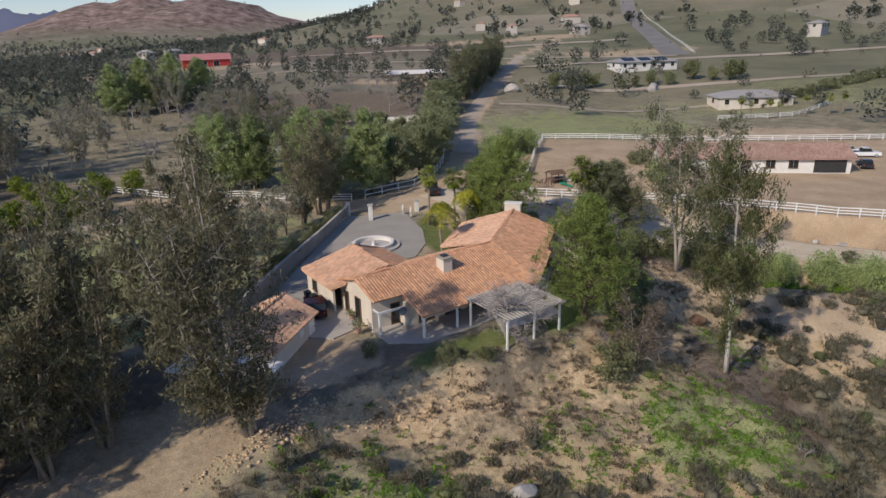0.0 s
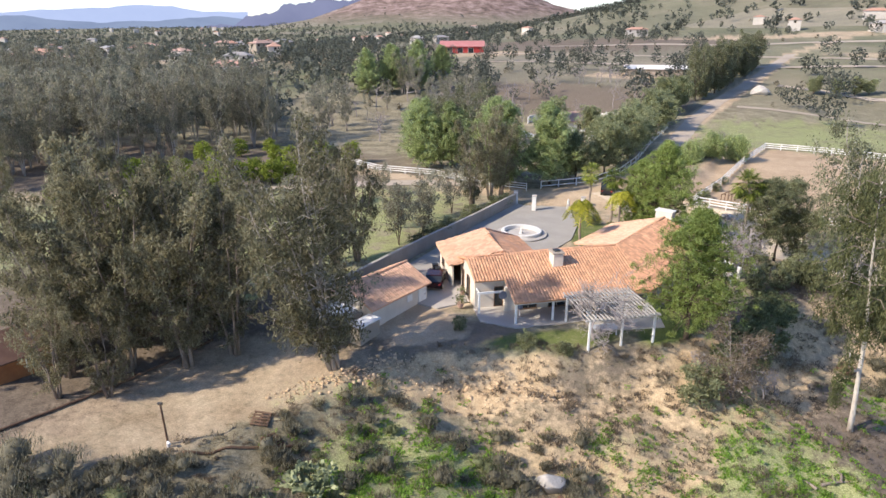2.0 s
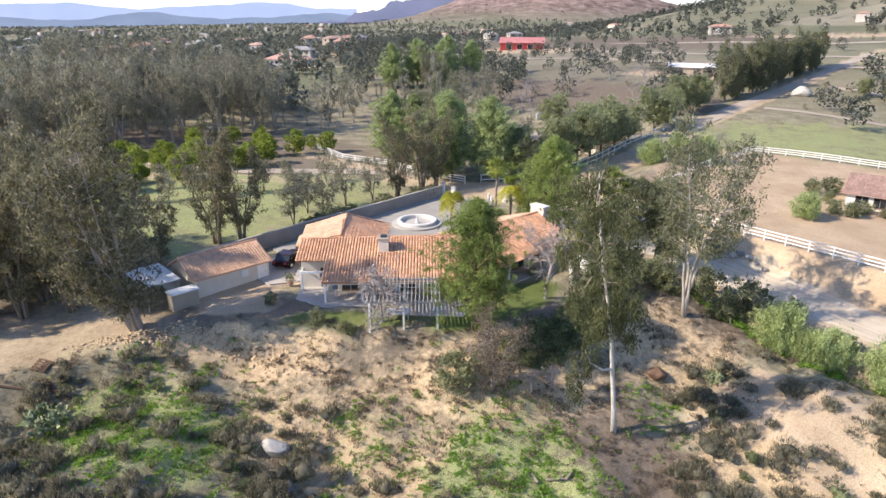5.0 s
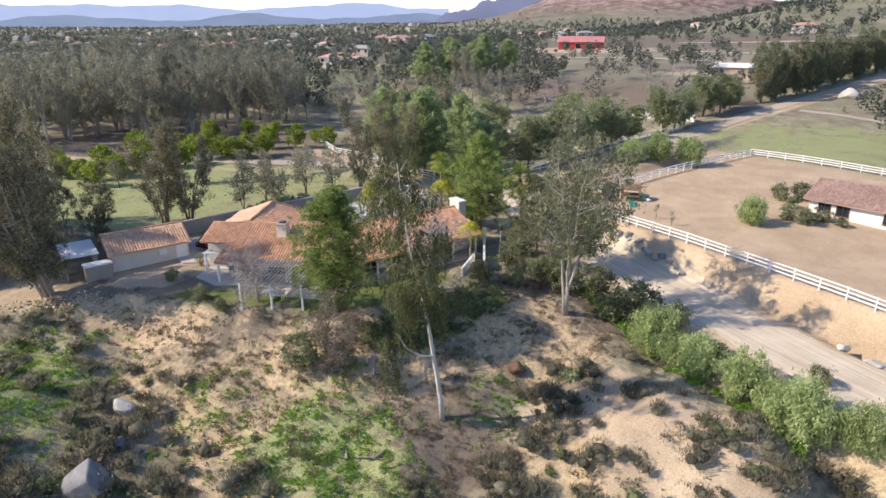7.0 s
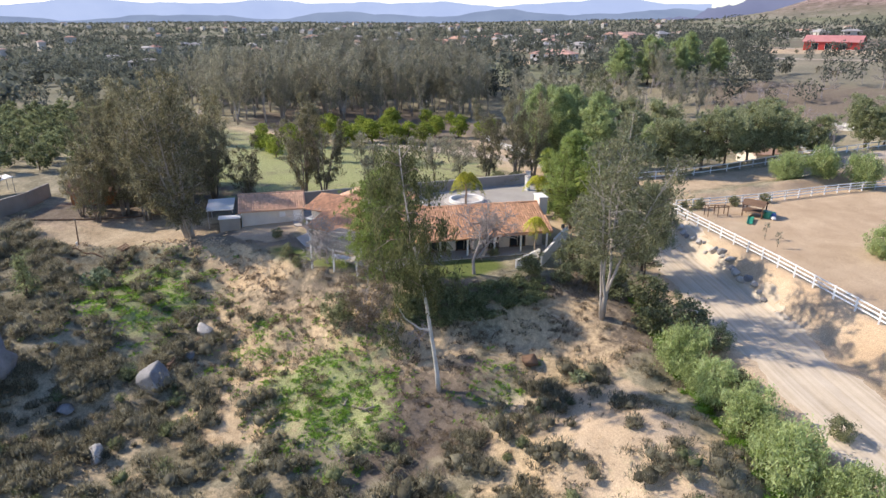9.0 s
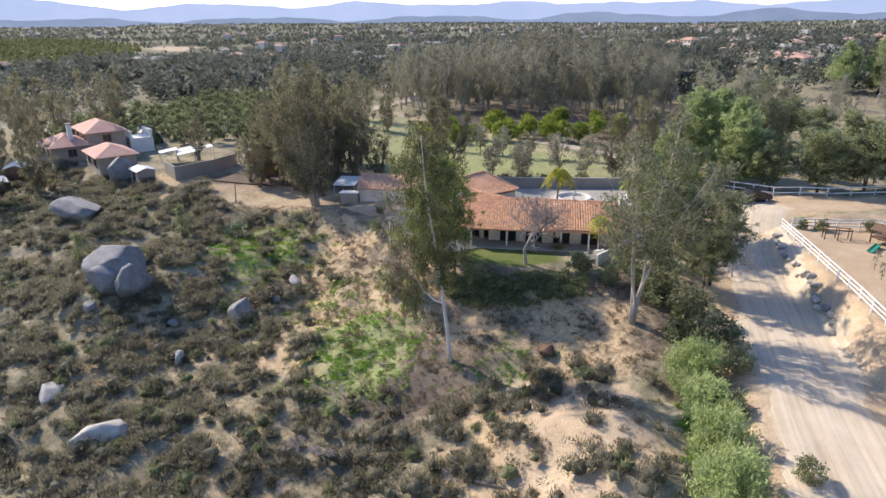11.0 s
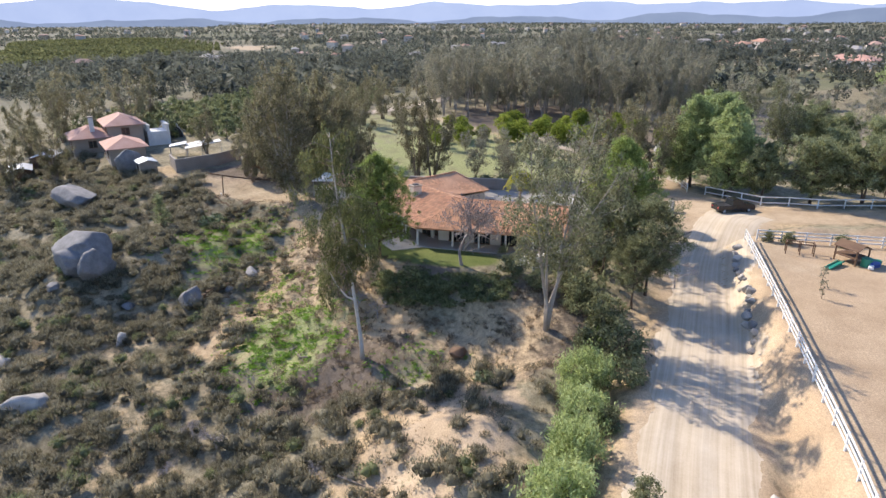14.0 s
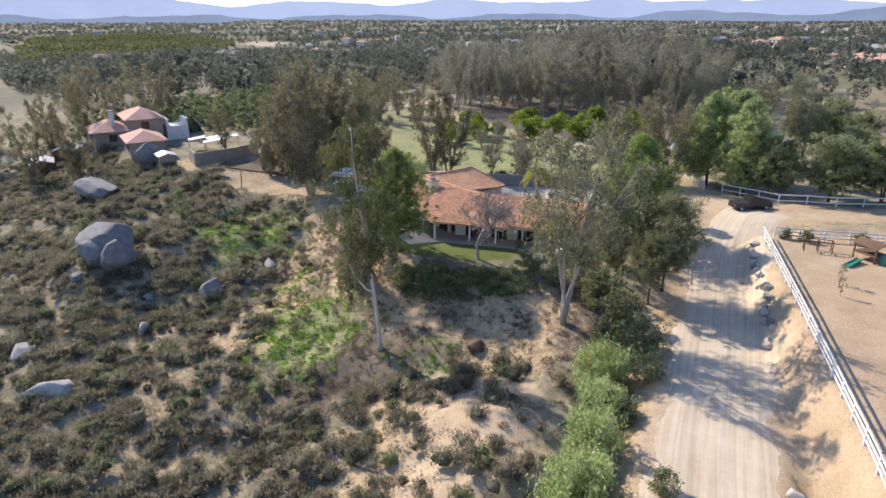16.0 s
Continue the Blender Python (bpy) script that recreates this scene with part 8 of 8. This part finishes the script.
# ---- far roads and tracks ----
def track(name, line, wide, material, label, lift=0.12):
    """A strip of road laid on the ground."""
    pts = []
    for (ax, ay), (bx, by) in zip(line, line[1:]):
        n = max(1, int(math.hypot(bx - ax, by - ay) / 8))
        pts += [(ax + (bx - ax) * k / n, ay + (by - ay) * k / n) for k in range(n)]
    pts.append(line[-1])
    v, m = [], Mesh()
    for i, (x, y) in enumerate(pts):
        (ax, ay), (bx, by) = pts[max(i - 1, 0)], pts[min(i + 1, len(pts) - 1)]
        dx, dy = bx - ax, by - ay
        L = math.hypot(dx, dy)
        for k in (-1, -0.33, 0.33, 1):
            px, py = x - dy / L * wide / 2 * k, y + dx / L * wide / 2 * k
            v.append((px, py, ground_z(px, py) + lift))
    m.add(v, [(i * 4 + k, i * 4 + k + 1, i * 4 + k + 5, i * 4 + k + 4) for i in range(len(pts) - 1) for k in range(3)])
    return solid(name, m, material, label, "road", kind="structure", smooth=True)


for x, y, h in ((42.5, 108.5, 1.4), (41.4, 107.2, 1.2), (40.6, 105.8, 2.2), (38.6, 106.0, 1.8), (44.5, 107.6, 1.2), (37.5, 112.0, 1.6), (35.6, 115, 2.2), (38.0, 117, 2.4)):
    BUSH.plant(x, y, h, label="small grey-green shrub beside the ranch house")
PALE_DIRT = rough_surface("pale_dirt", (0.32, 0.26, 0.195), (0.47, 0.395, 0.31), 0.08, 1.2, 0.95, 0.1)
ASPHALT = rough_surface("old_asphalt", (0.15, 0.138, 0.125), (0.25, 0.232, 0.21), 0.08, 1.2, 0.9, 0.1)
track("road", [(118, 318), (136, 400), (156, 490), (172, 580), (200, 700)], 13, ASPHALT, "asphalt road climbing the hillside", 0.25)
track("road", [(5.2, 130), (6.6, 150), (8.8, 179), (14.5, 212), (22, 242), (33.5, 292), (46, 345)], 4.4, PALE_DIRT, "pale worn lane beside the tree row", 0.1)
track("road", [(-330, 300), (-190, 292), (-60, 296), (60, 300), (180, 310), (330, 300)], 6, PALE_DIRT, "pale dirt road crossing the valley", 0.2)
track("road", [(-300, 365), (-130, 352), (-20, 342), (60, 330), (118, 318)], 5, PALE_DIRT, "pale dirt track behind the barn", 0.2)
track("road", [(-90, 420), (20, 400), (120, 410)], 9, PALE_DIRT, "pale graded strip on the slope", 0.2)
track("road", [(34, 250), (60, 236), (110, 232), (190, 236)], 4, PALE_DIRT, "dirt path along the green field", 0.15)
track("road", [(20, 205), (60, 200), (105, 205)], 3, PALE_DIRT, "pale footpath across the green field", 0.12)
track("pavement", [(39.5, 105.5), (41.8, 109.5), (43.6, 113.0), (42.4, 117.5)], 1.6, PALE_DIRT, "pale garden path curving past the ranch house", 0.1)
track("road", [(-20, 101), (-34, 98.5), (-46, 92), (-60, 84), (-78, 80)], 4, PALE_DIRT, "pale dirt track into the orchard", 0.1)
track("road", [(-420, -60), (-300, 20), (-230, 70), (-140, 66), (-105, 40)], 5, PALE_DIRT, "pale track winding across the western slope", 0.2)
track("road", [(-520, 200), (-380, 170), (-260, 190), (-200, 232)], 5, PALE_DIRT, "pale lane between western gardens", 0.2)
fence("rail_fence", [(127, 318), (146, 400), (167, 490), (182, 580)], "white fence along the climbing road", gap=8, height=1.6)
boulder("boulder", 27.5, 231, (3.2, 2.5, 2.3), 90, ROCK_PALE, "large white boulder beside the field", 0.3, 20)
boulder("boulder", 78, 232, (3.0, 2.2, 2.0), 91, ROCK_PALE, "white boulder among field trees", 0.3, 50)
for k in range(12):
    DARKTREE.plant(42 + 6.5 * k + rnd.uniform(-2, 2), 238 + rnd.uniform(-4, 4), rnd.uniform(4, 7), label="rounded dark tree at the field's edge")
for k in range(18):
    BUSH.plant(100 + 5 * k, 196 + 2.2 * k + rnd.uniform(-1, 1), rnd.uniform(3, 4), label="clipped dark green hedge bush in a row")

# the dirt road's worn surface, streaked by wheels
def road_surface():
    m, t, b = node_tree("worn_dirt_road")
    uv = t.nodes.new("ShaderNodeUVMap")
    uv.uv_map = "way"
    mp = t.nodes.new("ShaderNodeMapping")
    mp.inputs["Scale"].default_value = (0.05, 2.6, 1)
    link(t, uv.outputs[0], mp.inputs[0])
    streak = noise_tex(t, 1.0, 5, 0.6, mp.outputs[0])
    pos = world_coords(t)
    patch, grit = noise_tex(t, 0.35, 5, 0.65, pos), noise_tex(t, 7.0, 4, 0.7, pos)
    f = maths(t, "ADD", maths(t, "MULTIPLY", streak.outputs["Fac"], 0.55), maths(t, "ADD", maths(t, "MULTIPLY", patch.outputs["Fac"], 0.3), maths(t, "MULTIPLY", grit.outputs["Fac"], 0.15)))
    col = ramp(t, f, [(0.34, (0.40, 0.32, 0.22)), (0.5, (0.54, 0.45, 0.33)), (0.66, (0.66, 0.57, 0.44))]).outputs["Color"]
    link(t, col, b.inputs["Base Color"])
    b.inputs["Roughness"].default_value = 0.95
    bumped(t, b, maths(t, "ADD", streak.outputs["Fac"], maths(t, "MULTIPLY", grit.outputs["Fac"], 0.3)), 0.3, 0.06)
    return m


def dirt_road():
    line = [Vector((x, y, 0)) for x, y in ROAD]
    pts = []
    for i in range(1, len(line) - 1):
        for k in range(24):
            u = k / 24
            p0, p1, p2 = line[i - 1], line[i], line[i + 1]
            a, c = (p0 + p1) / 2, (p1 + p2) / 2
            pts.append(a * (1 - u) ** 2 + p1 * 2 * u * (1 - u) + c * u * u)
    v, uvs, way, cols = [], [], 0.0, 21
    r = np.random.RandomState(6)
    for i, p in enumerate(pts):
        d = (pts[min(i + 1, len(pts) - 1)] - pts[max(i - 1, 0)]).normalized()
        way += (p - pts[i - 1]).length if i else 0
        n = Vector((-d.y, d.x, 0))
        half = 4.0 + 0.35 * math.sin(way * 0.31) + 0.25 * math.sin(way * 0.83 + 1) + r.uniform(-0.2, 0.2)
        for k in range(cols):
            o = (k / (cols - 1) * 2 - 1)
            q = p + n * (o * half)
            rut = 0.035 * math.cos(o * 4.1 * 2.2) * (1 - o * o)
            v.append((q.x, q.y, ground_z(q.x, q.y) + 0.05 + rut - 0.06 * max(0, abs(o) - 0.85) / 0.15))
            uvs.append((way, o * half))
    f = [(i * cols + k, i * cols + k + 1, (i + 1) * cols + k + 1, (i + 1) * cols + k) for i in range(len(pts) - 1) for k in range(cols - 1)]
    f = [(a, d, c, b) for a, b, c, d in f]
    ob = solid("road", Mesh().add(v, f), road_surface(), "pale dirt road worn into streaks by wheels", "road", kind="structure", smooth=True)
    layer = ob.data.uv_layers.new(name="way")
    for loop in ob.data.loops:
        layer.data[loop.index].uv = uvs[loop.vertex_index]


dirt_road()
